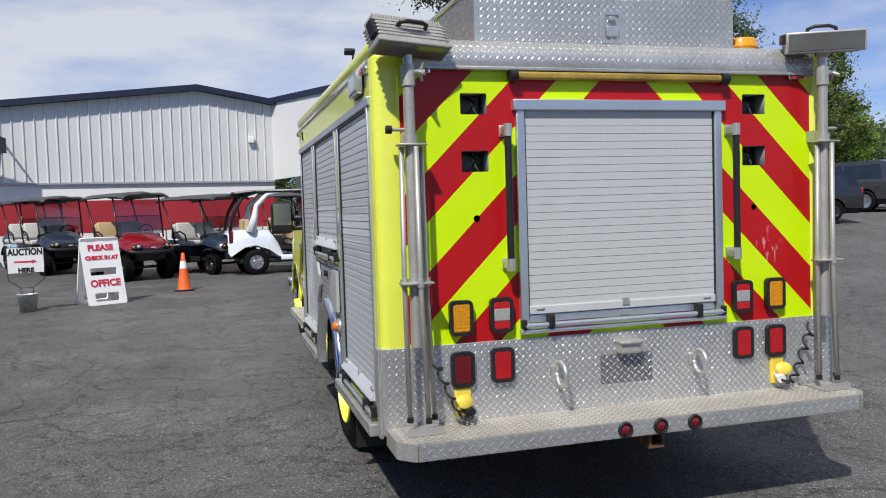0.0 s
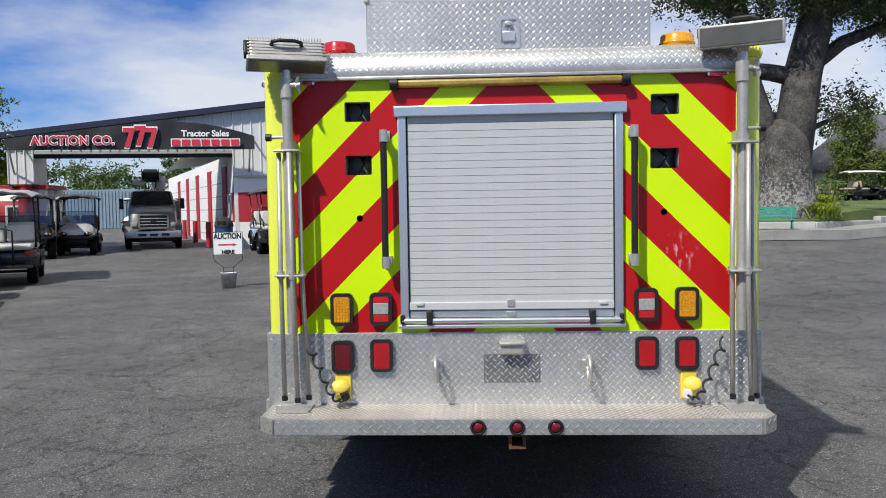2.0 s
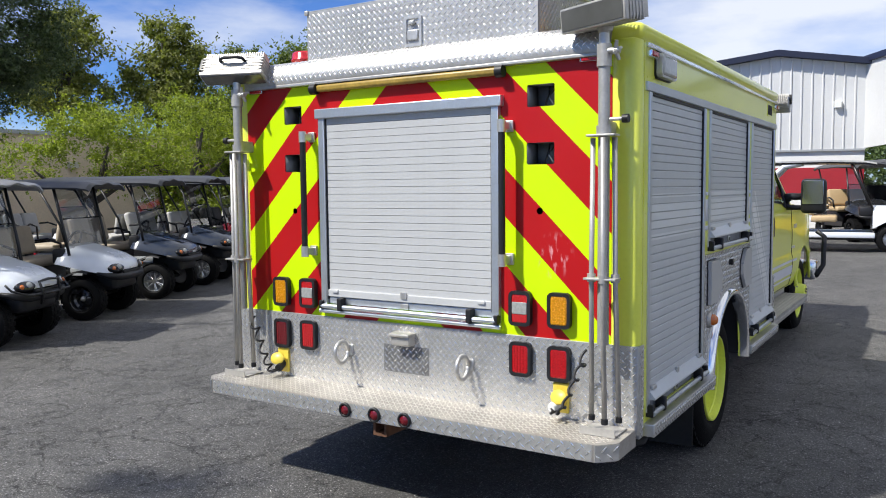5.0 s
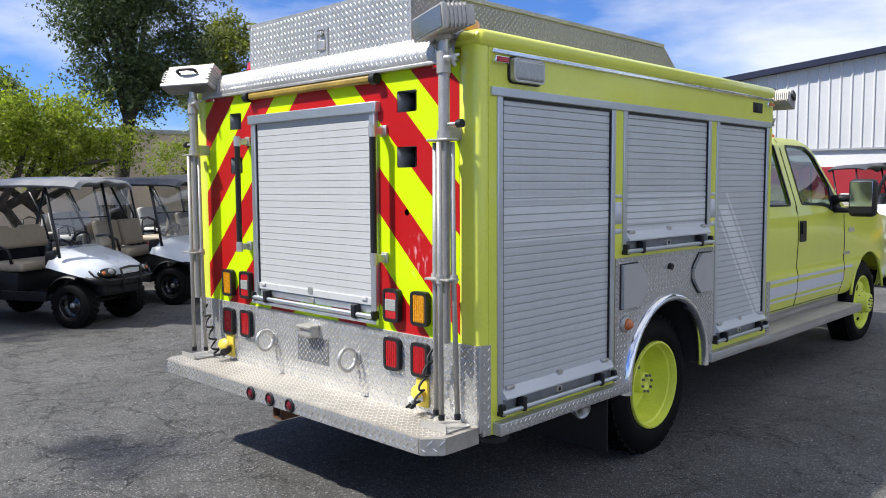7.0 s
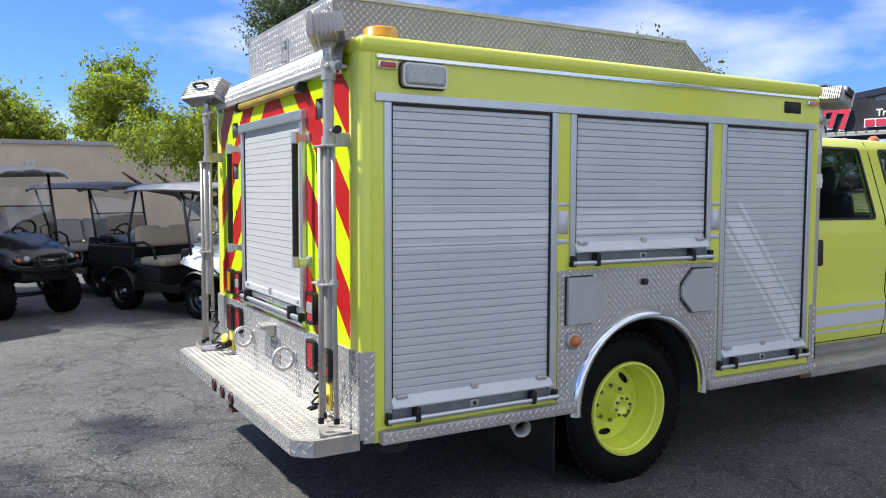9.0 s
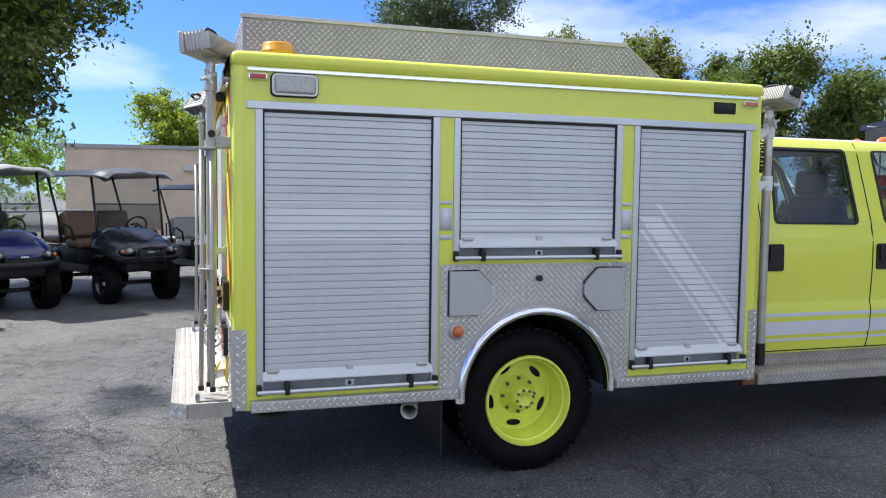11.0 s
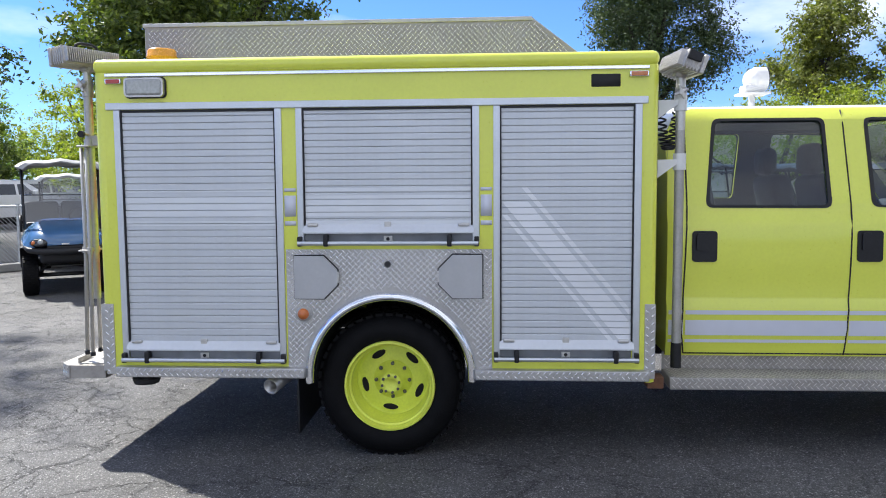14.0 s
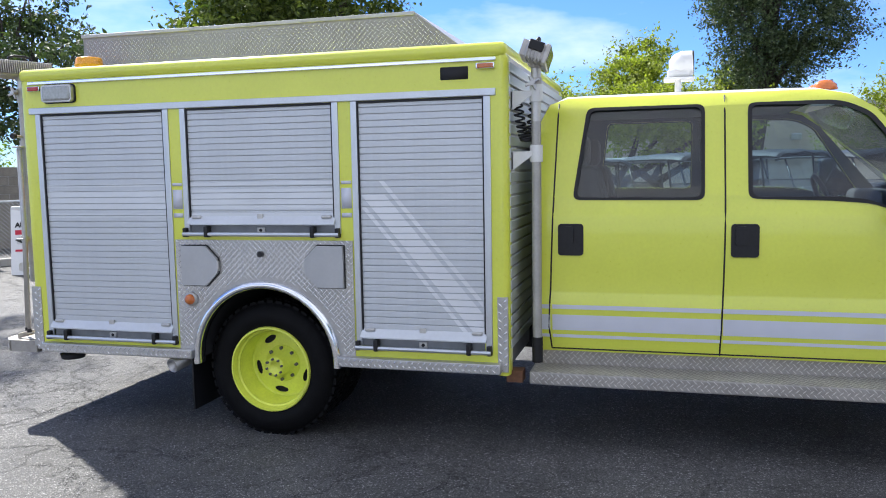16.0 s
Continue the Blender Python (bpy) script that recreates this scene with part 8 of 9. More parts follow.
def boom_truck(m):
    """The grey truck in the gateway; x forward from its front axle."""
    o = thing("boom_truck", m, "dusty grey truck with a chrome grille and a boom", "truck")
    PT = material("dusty_grey_truck_paint", (0.20, 0.19, 0.175), 0.4, coat=0.2, var=0.12, scale=3)
    for s in (1, -1):
        for x in (0, -4.6):
            w = part("wheel", lathe([(0.26, 0.12), (0.3, 0.14), (0.42, 0.13), (0.46, 0.08), (0.46, -0.1), (0.3, -0.13)], pose(x, s * (0.98 if x == 0 else 1.05), 0.46, -90 * s, 0, 0), 28), RUBBER, o)
            part("rim", lathe([(0.27, 0.11), (0.2, 0.05), (0, 0.06)], pose(x, s * (0.98 if x == 0 else 1.05), 0.46, -90 * s, 0, 0), 20), WHITE_PAINT, w)
    rows = []
    for x, z, w in ((-2.2, 2.2, 0.85), (-1.9, 2.42, 0.84), (-0.9, 2.4, 0.84), (-0.35, 1.72, 0.95), (-0.25, 1.68, 0.92), (0.65, 1.5, 0.86), (0.78, 1.4, 0.84), (0.8, 0.75, 0.86)):
        rows.append([Vector((x, -w - 0.03, 0.75 if x > -0.9 else 0.8)), Vector((x, -w, z - 0.1))] + [Vector((x, u * w * 0.94, z + 0.06 * (1 - u * u))) for u in np.linspace(-1, 1, 9)] + [Vector((x, w, z - 0.1)), Vector((x, w + 0.03, 0.75 if x > -0.9 else 0.8))])
    part("cab", grid(rows), PT, o)
    part("windscreen", grid([[Vector((-0.86 + 0.48 * f, u * (0.74 + 0.1 * f), 2.36 - 0.58 * f)) + Vector((0.04, 0, 0.04)) for u in np.linspace(-1, 1, 7)] for f in (0, 1)]), WINDOW_DARK, o)
    gr = part("grille", box(0.79, 0.86, -0.6, 0.6, 0.84, 1.44, 0.05), BLACK, o, "black grille with grey bars")
    part("grille_frame", panel(rounded(-0.6, 0.6, 0.84, 1.44, 0.09), [rounded(-0.53, 0.53, 0.9, 1.38, 0.06)], lambda a, b, d: Vector((0.885 - d, a, b)), 0.04), PT, gr)
    for k in range(3):
        part("grille_bar", box(0.86, 0.88, -0.54, 0.54, 0.985 + k * 0.125, 1.015 + k * 0.125, 0.01), STEEL, gr)
    part("emblem", box(0.875, 0.893, -0.11, 0.11, 1.1, 1.18, 0.02), DARK, gr)
    bp = part("front_bumper", box(0.72, 1.0, -1.08, 1.08, 0.46, 0.74, 0.05), STEEL, o, "dull steel front bumper")
    for y in (-0.45, 0.0, 0.45):
        part("bumper_slot", box(0.995, 1.004, y - 0.16, y + 0.16, 0.54, 0.64, 0.01), BLACK, bp)
    part("air_dam", box(0.66, 0.8, -0.9, 0.9, 0.3, 0.48), BLACK, o)
    for s in (1, -1):
        part("headlight", box(0.76, 0.85, s * 0.74 - 0.12, s * 0.74 + 0.12, 0.92, 1.1, 0.03), CLEAR_LENS, o)
        part("fender", grid([[Vector((0.56 * math.cos(radians(a)), s * y, 0.5 + 0.56 * math.sin(radians(a)))) for y in (0.8, 1.1, 1.14)] for a in range(5, 176, 15)]), PT, o)
        part("mirror", box(-0.6, -0.5, s * 1.22 - 0.09, s * 1.22 + 0.09, 1.65, 2.1, 0.03), BLACK, o)
        part("mirror_arm", tube([(-0.55, s * 0.86, 2.0), (-0.55, s * 1.2, 2.05)], 0.02, 6), BLACK, o)
    for u in (-0.5, -0.25, 0, 0.25, 0.5):
        part("roof_lamp", box(-1.2, -1.1, u - 0.05, u + 0.05, 2.46, 2.51, 0.01), ORANGE_LENS, o)
    part("flat_bed", box(-6.2, -2.4, -1.2, 1.2, 0.95, 1.15, 0.02), WHITE_PAINT, o)
    part("turret", cyl((-2.9, 0, 1.15), (-2.9, 0, 2.3), 0.32, 16), WHITE_PAINT, o)
    part("boom", tube([(-2.9, 0.1, 2.3), (-2.4, 0.35, 2.9), (-1.6, 0.45, 2.95)], [0.22, 0.2, 0.18], 8), WHITE_PAINT, o)
    bh = part("boom_head", box(-2.3, -1.7, -0.3, 0.28, 2.85, 3.4, 0.05), DARK, o, "dark winch head of the boom")
    part("drum", cyl((-1.6, -0.35, 3.12), (-1.6, 0.3, 3.12), 0.2, 18), BLACK, bh)
    for y in (-0.38, 0.3):
        part("cheek_plate", cyl((-1.6, y, 3.12), (-1.6, y + 0.04, 3.12), 0.29, 18), BLACK, bh)
    for k in range(4):
        part("hose", tube([(-1.7, -0.2 + k * 0.13, 2.9), (-1.4, -0.22 + k * 0.13, 2.72 - 0.03 * k), (-1.55, -0.24 + k * 0.13, 2.5)], 0.022, 6), BLACK, bh)
    part("cross_arm", box(-2.0, -1.7, -0.75, -0.3, 2.72, 2.95, 0.03), WHITE_PAINT, o)
    part("outrigger", box(-2.75, -2.45, 0.85, 1.25, 0.5, 2.0, 0.03), PT, o)
    part("boom_arm", box(-2.6, -1.9, 0.3, 0.6, 2.4, 3.1, 0.04), WHITE_PAINT, o)
    part("chassis_rail", box(-6.0, 0.7, -0.5, 0.5, 0.5, 0.9), DARK, o)


boom_truck(pose(-9.35, 26.2, ground_z(-9.5, 26.2), 0, 0, -66) @ Matrix.Scale(0.82, 4))


def burden_cart(m):
    o = thing("burden_carrier", m, "bright yellow electric burden carrier with low rails", "utility cart")
    Y = material("yellow_vehicle_paint", (0.80, 0.52, 0.01), 0.35, coat=0.4, var=0.05, scale=4)
    part("body", panel([(-1.35, 0.22), (1.25, 0.22), (1.35, 0.32), (1.3, 0.82), (0.75, 0.8), (0.4, 0.72), (-1.05, 0.72)], [], lambda a, b, d: Vector((a, -0.5 + d, b)), 1.0), Y, o)
    for x in (-0.45, 0.95):
        for s in (1, -1):
            w = part("wheel", lathe([(0.1, 0.07), (0.13, 0.08), (0.21, 0.075), (0.23, 0.04), (0.23, -0.06), (0.1, -0.07)], pose(x, s * 0.46, 0.23, -90 * s, 0, 0), 20), RUBBER, o)
            part("rim", lathe([(0.12, 0.07), (0.05, 0.04), (0, 0.05)], pose(x, s * 0.46, 0.23, -90 * s, 0, 0), 14), STEEL, w)
    for x0, x1 in ((-1.0, -0.5), (-0.42, 0.2)):
        for s in (1, -1):
            part("rail", tube([(x0, s * 0.46, 0.7), (x0, s * 0.46, 0.92), (x1, s * 0.46, 0.92), (x1, s * 0.46, 0.7)], 0.022, 6), Y, o)
    part("seat", box(0.05, 0.4, -0.4, 0.4, 0.72, 0.86, 0.04), SEAT["black"], o)
    part("steering_column", tube([(0.95, 0, 0.75), (0.7, 0, 1.0)], 0.025, 6), BLACK, o)
    part("steering_wheel", tube([Vector((0.68 + 0.08 * math.sin(a), 0.16 * math.cos(a), 1.02 + 0.14 * math.sin(a))) for a in [2 * math.pi * j / 16 for j in range(17)]], 0.014, 5), BLACK, o)
    part("marker_lamp", box(-1.12, -1.04, -0.515, -0.49, 0.52, 0.6, 0.01), ORANGE_LENS, o)


burden_cart(pose(5.05, 20.4, ground_z(5.05, 20.4), 0, 0, 8) @ Matrix.Scale(0.78, 4))
golf_cart(cart_at(5.75, 22.4, 4, 0.82), "white", "grey", "tan", "white golf cart under a tan roof by the wing", small=True, group="golf carts by the wing")
golf_cart(cart_at(3.75, 21.9, -60), "black", "black", "charcoal", "black golf cart with dark roof by the wing", lift=0.1, group="golf carts by the wing")
for x, y, d in ((19.8, 36.4, 10), (21.8, 36.6, 10), (23.6, 36.9, 15)):
    golf_cart(pose(x, y, ground_z(x, y) + 0.41, 0, 0, d) @ Matrix.Scale(0.72, 4), "black", "beige", "white", "dark golf cart with a white roof beyond the lawn", small=True, group="golf carts beyond the lawn")


def telehandler(m):
    o = thing("yellow_telehandler", m, "yellow loader with a dark glazed cab under the wing", "loader")
    Y = material("loader_yellow_paint", (0.62, 0.40, 0.015), 0.4, coat=0.3, var=0.1, scale=3)
    part("body", box(-1.2, 1.3, -0.8, 0.8, 0.45, 1.05, 0.08, 3), Y, o)
    for x in (-0.8, 0.9):
        for s in (1, -1):
            part("wheel", lathe([(0.2, 0.14), (0.38, 0.14), (0.42, 0.08), (0.42, -0.12), (0.2, -0.14)], pose(x, s * 0.78, 0.42, -90 * s, 0, 0), 24), RUBBER, o)
    for s in (1, -1):
        part("cab_frame", tube([(-0.75, s * 0.62, 1.0), (-0.6, s * 0.6, 1.6), (-0.3, s * 0.58, 2.0), (0.6, s * 0.58, 2.05), (0.75, s * 0.62, 1.0)], 0.05, 6), Y, o)
    part("cab_roof", box(-0.4, 0.75, -0.65, 0.65, 2.03, 2.1, 0.02), BLACK, o)
    part("cab_glass", box(-0.45, 0.6, -0.56, 0.56, 1.05, 2.0, 0.05), WINDOW_DARK, o)
    part("mast", box(-1.5, -1.3, -0.5, 0.5, 0.3, 2.1, 0.02), BLACK, o)


telehandler(pose(8.1, 24.5, ground_z(8.1, 24.5) + 0.1, 0, 0, 8))

# ---- beyond the carts: tan building, block wall, wire fence, containers ----
TAN = material("tan_block_wall", (0.70, 0.57, 0.43), 0.85, var=0.08, scale=1.2, fine=0.08, fine_scale=25, bump=0.25, bump_scale=14)
tanb = thing("tan_building", pose(0, 0, 0), "long tan flat-roofed building behind the trees", "building")
tb = face(Vector((-21.5, -6.0, 0)), Vector((0.13, 0.99, 0)).normalized(), Vector((0.99, -0.13, 0)).normalized())
part("wall", panel([(5.2, 0), (26, 0), (26, 3.3), (14, 3.3), (14, 3.0), (5.2, 3.0)], [], tb, 0.3), TAN, tanb)
part("parapet", panel([(5.0, 3.0), (14, 3.0), (14, 3.3), (26.2, 3.3), (26.2, 3.42), (13.9, 3.42), (13.9, 3.12), (5.0, 3.12)], [], lambda a, b, d: tb(a, b, d - 0.06), 0.3), ROOF_METAL, tanb)
for a in (9, 17, 21):
    dd = part("wall_lamp", box(-0.15, 0.05, -0.15, 0.15, -0.1, 0.1, 0.02), STEEL, tanb)
    dd.matrix_basis = Matrix.Translation(tb(a, 2.4, -0.08))
gab = thing("pale_barn", pose(0, 0, 0), "low pale barn with a shallow gable across the road", "building")
gb = face(Vector((-33.0, -15.5, 0)), Vector((0.2, 0.98, 0)).normalized(), Vector((0.98, -0.2, 0)).normalized())
part("gable_wall", panel([(0, 0), (9, 0), (9, 2.2), (4.5, 3.0), (0, 2.2)], [], gb, 0.3), STUCCO, gab)
part("roof_edge", panel([(-0.3, 2.15), (4.5, 3.0), (9.3, 2.15), (9.3, 2.3), (4.5, 3.15), (-0.3, 2.3)], [], lambda a, b, d: gb(a, b, d - 0.2), 0.4), WHITE_PAINT, gab)
# grey block wall, course by course
BLOCK = material("grey_concrete_block", (0.25, 0.225, 0.19), 0.9, var=0.15, scale=5, fine=0.15, fine_scale=50, bump=0.4, bump_scale=60)
wallb = thing("block_wall", pose(-8.2, -6.2, 0.0, 0, 0, -46), "weathered grey concrete block wall", "wall", kind="structure")
part("mortar", box(0, 4.0, 0.012, 0.19, 0.0, 1.8), CONCRETE, wallb)
bme = finish(box(0.004, 0.396, 0, 0.2, 0.004, 0.196, 0.006), "block", BLOCK)
for j in range(9):
    for i in range(10):
        x = i * 0.4 + (0.2 if j % 2 else 0)
        if x + 0.4 <= 4.01:
            share("block", bme, wallb, Matrix.Translation((x, 0, j * 0.2)))


def wire_fence(x0, y0, x1, y1, h=1.15):
    d = Vector((x1 - x0, y1 - y0, 0))
    L = d.length
    o = thing("wire_fence", pose(x0, y0, 0.0, 0, 0, math.degrees(math.atan2(d.y, d.x))), "chain-link fence with a timber rail and kerb", "fence")
    n = int(L / 2.4)
    for k in range(n + 1):
        part("post", cyl((L * k / n, 0, 0), (L * k / n, 0, h + 0.05), 0.03, 10), GALV, o)
    part("top_rail", cyl((0, 0, h), (L, 0, h), 0.02, 8), GALV, o)
    part("kerb", box(0, L, -0.1, 0.1, 0, 0.14, 0.02), CONCRETE, o)
    pts, faces = [], []
    s, w = 0.075, 0.0035
    for sg in (1, -1):
        k = -int(h / s)
        while k * s < L:
            a0, z0 = k * s, 0.14
            a1, z1 = a0 + (h - 0.14), h
            if a0 < 0:
                z0, a0 = 0.14 - a0, 0.0
            if a1 > L:
                z1, a1 = z1 - (a1 - L), L
            if z1 > z0:
                if sg < 0:
                    q = [(L - a0, z0), (L - a1, z1)]
                else:
                    q = [(a0, z0), (a1, z1)]
                i = len(pts)
                pts += [(q[0][0] - w, 0.003 * sg, q[0][1] + w), (q[0][0] + w, 0.003 * sg, q[0][1] - w), (q[1][0] + w, 0.003 * sg, q[1][1] - w), (q[1][0] - w, 0.003 * sg, q[1][1] + w)]
                faces.append((i, i + 1, i + 2, i + 3))
            k += 1
    me = bpy.data.meshes.new("wire_mesh")
    me.from_pydata(pts, [], faces)
    me.materials.append(GALV)
    tagged(share("wire_mesh", me, o), kind="stuff")


wire_fence(-12.5, 0.6, -3.9, -4.5)
wire_fence(-3.9, -4.5, -1.0, -7.5)
CONT = material("blue_grey_container", (0.20, 0.27, 0.33), 0.5, var=0.1, scale=1.5)
cont = bmesh.new()
for k in range(60):
    add_box(cont, k * 0.2, k * 0.2 + 0.11, -0.04, 0.0, 0.1, 2.4)
add_box(cont, 0, 12, 0, 2.4, 0.05, 2.5)
solid("shipping_container", cont, CONT, "blue-grey ribbed shipping container beyond the gateway", "container", m=pose(-23.5, 47, 0.4, 0, 0, 12), smooth=False)
solid("shipping_container", box(0, 5, 0, 2.4, 0.05, 2.4, 0.03), material("cream_shed_paint", (0.5, 0.45, 0.33), 0.6, var=0.08, scale=2), "cream shed beyond the gateway", "shed", m=pose(-17.2, 46, 0.4, 0, 0, 12))
# roads seen past the fence, and the house on the rise
PALE_ROAD = material("pale_road", (0.30, 0.29, 0.275), 0.9, var=0.1, scale=0.5, fine=0.15, fine_scale=40)
solid("road", box(-70, -9, -40, -5.5, 0.0, 0.03), PALE_ROAD, "pale sunlit road past the fence", "road", kind="structure", m=pose(3, 3, 0, 0, 0, -10))
house = thing("house", pose(31.2, 44.4, 0.7, 0, 0, 18), "pale cream house with a grey shingle roof on the rise", "house")
CREAM = material("cream_house_paint", (0.55, 0.47, 0.34), 0.8, var=0.06, scale=1)
SHINGLE = material("grey_shingles", (0.10, 0.10, 0.115), 0.9, var=0.2, scale=3, fine=0.2, fine_scale=20)
part("wall", box(-9, 9, -4, 6, 0, 2.6), CREAM, house)
part("roof", panel([(-4.2, 2.5), (7, 2.5), (1, 5.3)], [], lambda a, b, d: Vector((-9.5 + d, a, b)), 19), SHINGLE, house)
part("gable", panel([(-6.3, 0), (2.0, 0), (2.0, 2.4), (-2.15, 4.4), (-6.3, 2.4)], [], lambda a, b, d: Vector((a, -5.2 + d, b)), 1.0), CREAM, house)
part("gable_roof", tube([(-6.9, -5.3, 2.2), (-2.15, -5.3, 4.5), (2.6, -5.3, 2.2)], 0.16, 6), WHITE_PAINT, house)
part("chimney", box(7, 8.5, 0, 1.5, 3, 6.6), CREAM, house)
part("window", box(-5, -3.6, -4.06, -4.0, 0.8, 2.0), WINDOW_DARK, house)
part("window", box(-1.2, 0.0, -5.26, -5.2, 0.9, 2.0), WINDOW_DARK, house)
house2 = thing("pavilion", pose(20.6, 30.6, ground_z(20.6, 30.6), 0, 0, 10) @ Matrix.Scale(0.6, 4), "small dark wooden pavilion with a brown roof", "pavilion")
WOOD = material("dark_brown_wood", (0.09, 0.055, 0.035), 0.8, var=0.2, scale=6)
for x in (-1.2, 1.2):
    for y in (-0.8, 0.8):
        part("post", box(x - 0.08, x + 0.08, y - 0.08, y + 0.08, 0, 1.9), WOOD, house2)
part("roof", lathe([(1.9, 1.8), (1.95, 1.9), (0.3, 2.6), (0, 2.6)], pose(0, 0, 0, 0, 0, 45), 4), WOOD, house2, smooth=False)


# ---- trees and shrubs ----
def leaf_material(name, dark, light, through=0.35):
    m = bpy.data.materials.new(name)
    m.use_nodes = True
    n, l = m.node_tree.nodes, m.node_tree.links
    p = n["Principled BSDF"]
    geo = n.new("ShaderNodeNewGeometry")
    mix = n.new("ShaderNodeMix")
    mix.data_type = "RGBA"
    mix.inputs["A"].default_value, mix.inputs["B"].default_value = (*dark, 1), (*light, 1)
    l.new(geo.outputs["Random Per Island"], mix.inputs["Factor"])
    l.new(mix.outputs["Result"], p.inputs["Base Color"])
    p.inputs["Roughness"].default_value = 0.55
    tr = n.new("ShaderNodeBsdfTranslucent")
    sc = n.new("ShaderNodeVectorMath")
    sc.operation = "MULTIPLY"
    sc.inputs[1].default_value = (1.5, 1.7, 0.7)
    l.new(mix.outputs["Result"], sc.inputs[0])
    l.new(sc.outputs["Vector"], tr.inputs["Color"])
    ms = n.new("ShaderNodeMixShader")
    ms.inputs["Fac"].default_value = through
    l.new(p.outputs[0], ms.inputs[1])
    l.new(tr.outputs[0], ms.inputs[2])
    l.new(ms.outputs[0], n["Material Output"].inputs["Surface"])
    return m


LEAF_OAK = leaf_material("live_oak_leaves", (0.027, 0.048, 0.018), (0.098, 0.135, 0.053), 0.2)
LEAF_DARK = leaf_material("dark_green_leaves", (0.04, 0.068, 0.016), (0.17, 0.21, 0.042), 0.32)
LEAF_MID = leaf_material("green_leaves", (0.075, 0.13, 0.022), (0.25, 0.34, 0.055), 0.42)
LEAF_LIGHT = leaf_material("yellow_green_leaves", (0.10, 0.13, 0.018), (0.32, 0.36, 0.05), 0.45)
LEAF_OLIVE = leaf_material("olive_green_leaves", (0.07, 0.085, 0.02), (0.23, 0.24, 0.06), 0.38)
LEAF_WOODS = leaf_material("woodland_leaves", (0.03, 0.058, 0.018), (0.115, 0.165, 0.042), 0.2)
LEAF_HEDGE = leaf_material("hedge_leaves", (0.048, 0.096, 0.032), (0.160, 0.224, 0.080), 0.25)
BARK = material("grey_brown_bark", (0.058, 0.049, 0.04), 0.95, var=0.35, scale=7, fine=0.3, fine_scale=40, bump=0.8, bump_scale=22)
BARK_OAK = material("lichened_oak_bark", (0.062, 0.056, 0.05), 0.95, var=0.55, scale=4, fine=0.5, fine_scale=26, bump=1.0, bump_scale=13)


def leaves(blobs, count, size, seed, clump=0.35):
    """Folded leaf blades in lobed clumps and short sprays through ellipsoids: (centre, radii) each; one mesh."""
    rg = np.random.default_rng(seed)

    def unit(v):
        return v / np.linalg.norm(v, axis=1)[:, None]
    vol = np.array([b[1][0] * b[1][1] * b[1][2] for b in blobs]) ** (2 / 3)
    share_ = vol / vol.sum()
    P, N = [], []
    for (c, rad), f in zip(blobs, share_):
        n = int(count * f)
        k = max(7, n // 70)
        d = unit(rg.normal(size=(k, 3)))
        rr = rg.uniform(0.2, 1.0, k) ** 0.42
        cc = d * rr[:, None] * np.array(rad) + np.array(c)
        w = rg.integers(0, k, n)
        size_of = clump * rg.uniform(0.55, 1.45, k)
        e = unit(rg.normal(size=(n, 3)))
        far = rg.uniform(0, 1, n) ** 0.42
        ball = cc[w] + e * (far * size_of[w])[:, None] * np.array((1, 1, 0.72))
        # sprays that reach out of each clump
        twig = unit(d + rg.normal(size=(k, 3)) * 0.7)
        twig2 = unit(d + rg.normal(size=(k, 3)) * 0.9)
        way = np.where(rg.uniform(size=n)[:, None] < 0.5, twig[w], twig2[w])
        spray = cc[w] + way * (rg.uniform(0.5, 1.9, n) * size_of[w])[:, None] + rg.normal(size=(n, 3)) * size * 0.8
        pick = rg.uniform(size=n) < 0.2
        P.append(np.where(pick[:, None], spray, ball))
        N.append(unit(e * 0.7 + np.array((0, 0, 0.45)) + rg.normal(size=(n, 3)) * 0.45))
    P, N = np.concatenate(P), np.concatenate(N)
    n = len(P)
    a = rg.normal(size=(n, 3))
    a = unit(a - N * (a * N).sum(1)[:, None])
    b = np.cross(N, a)
    s = size * rg.uniform(0.6, 1.35, n)[:, None]
    up = N * s * 0.16
    V = np.stack([P - a * s, P + b * s * 0.5 - a * s * 0.15 + up, P + a * s, P - b * s * 0.5 - a * s * 0.15 + up], 1).reshape(-1, 3)
    F = np.arange(4 * n).reshape(-1, 4)
    me = bpy.data.meshes.new("crown")
    me.from_pydata(V.tolist(), [], F.tolist())
    return me


# pale lichen in patches up the lower trunk
nt = BARK_OAK.node_tree
pb = next(n for n in nt.nodes if n.type == "BSDF_PRINCIPLED")
old = pb.inputs["Base Color"].links[0].from_socket
tc, nz, sp = nt.nodes.new("ShaderNodeTexCoord"), nt.nodes.new("ShaderNodeTexNoise"), nt.nodes.new("ShaderNodeSeparateXYZ")
nt.links.new(tc.outputs["Object"], nz.inputs["Vector"])
nt.links.new(tc.outputs["Object"], sp.inputs[0])
nz.inputs["Scale"].default_value, nz.inputs["Detail"].default_value, nz.inputs["Roughness"].default_value = 15.0, 8.0, 0.8
sub = nt.nodes.new("ShaderNodeMath")
sub.operation, sub.inputs[1].default_value = "MULTIPLY_ADD", -0.085
nt.links.new(sp.outputs[2], sub.inputs[0])
nt.links.new(nz.outputs[0], sub.inputs[2])
mr = nt.nodes.new("ShaderNodeMapRange")
mr.inputs[1].default_value, mr.inputs[2].default_value, mr.inputs[4].default_value = 0.44, 0.52, 0.75
nt.links.new(sub.outputs[0], mr.inputs[0])
mx = nt.nodes.new("ShaderNodeMix")
mx.data_type = "RGBA"
nt.links.new(mr.outputs[0], mx.inputs["Factor"])
nt.links.new(old, mx.inputs[6])
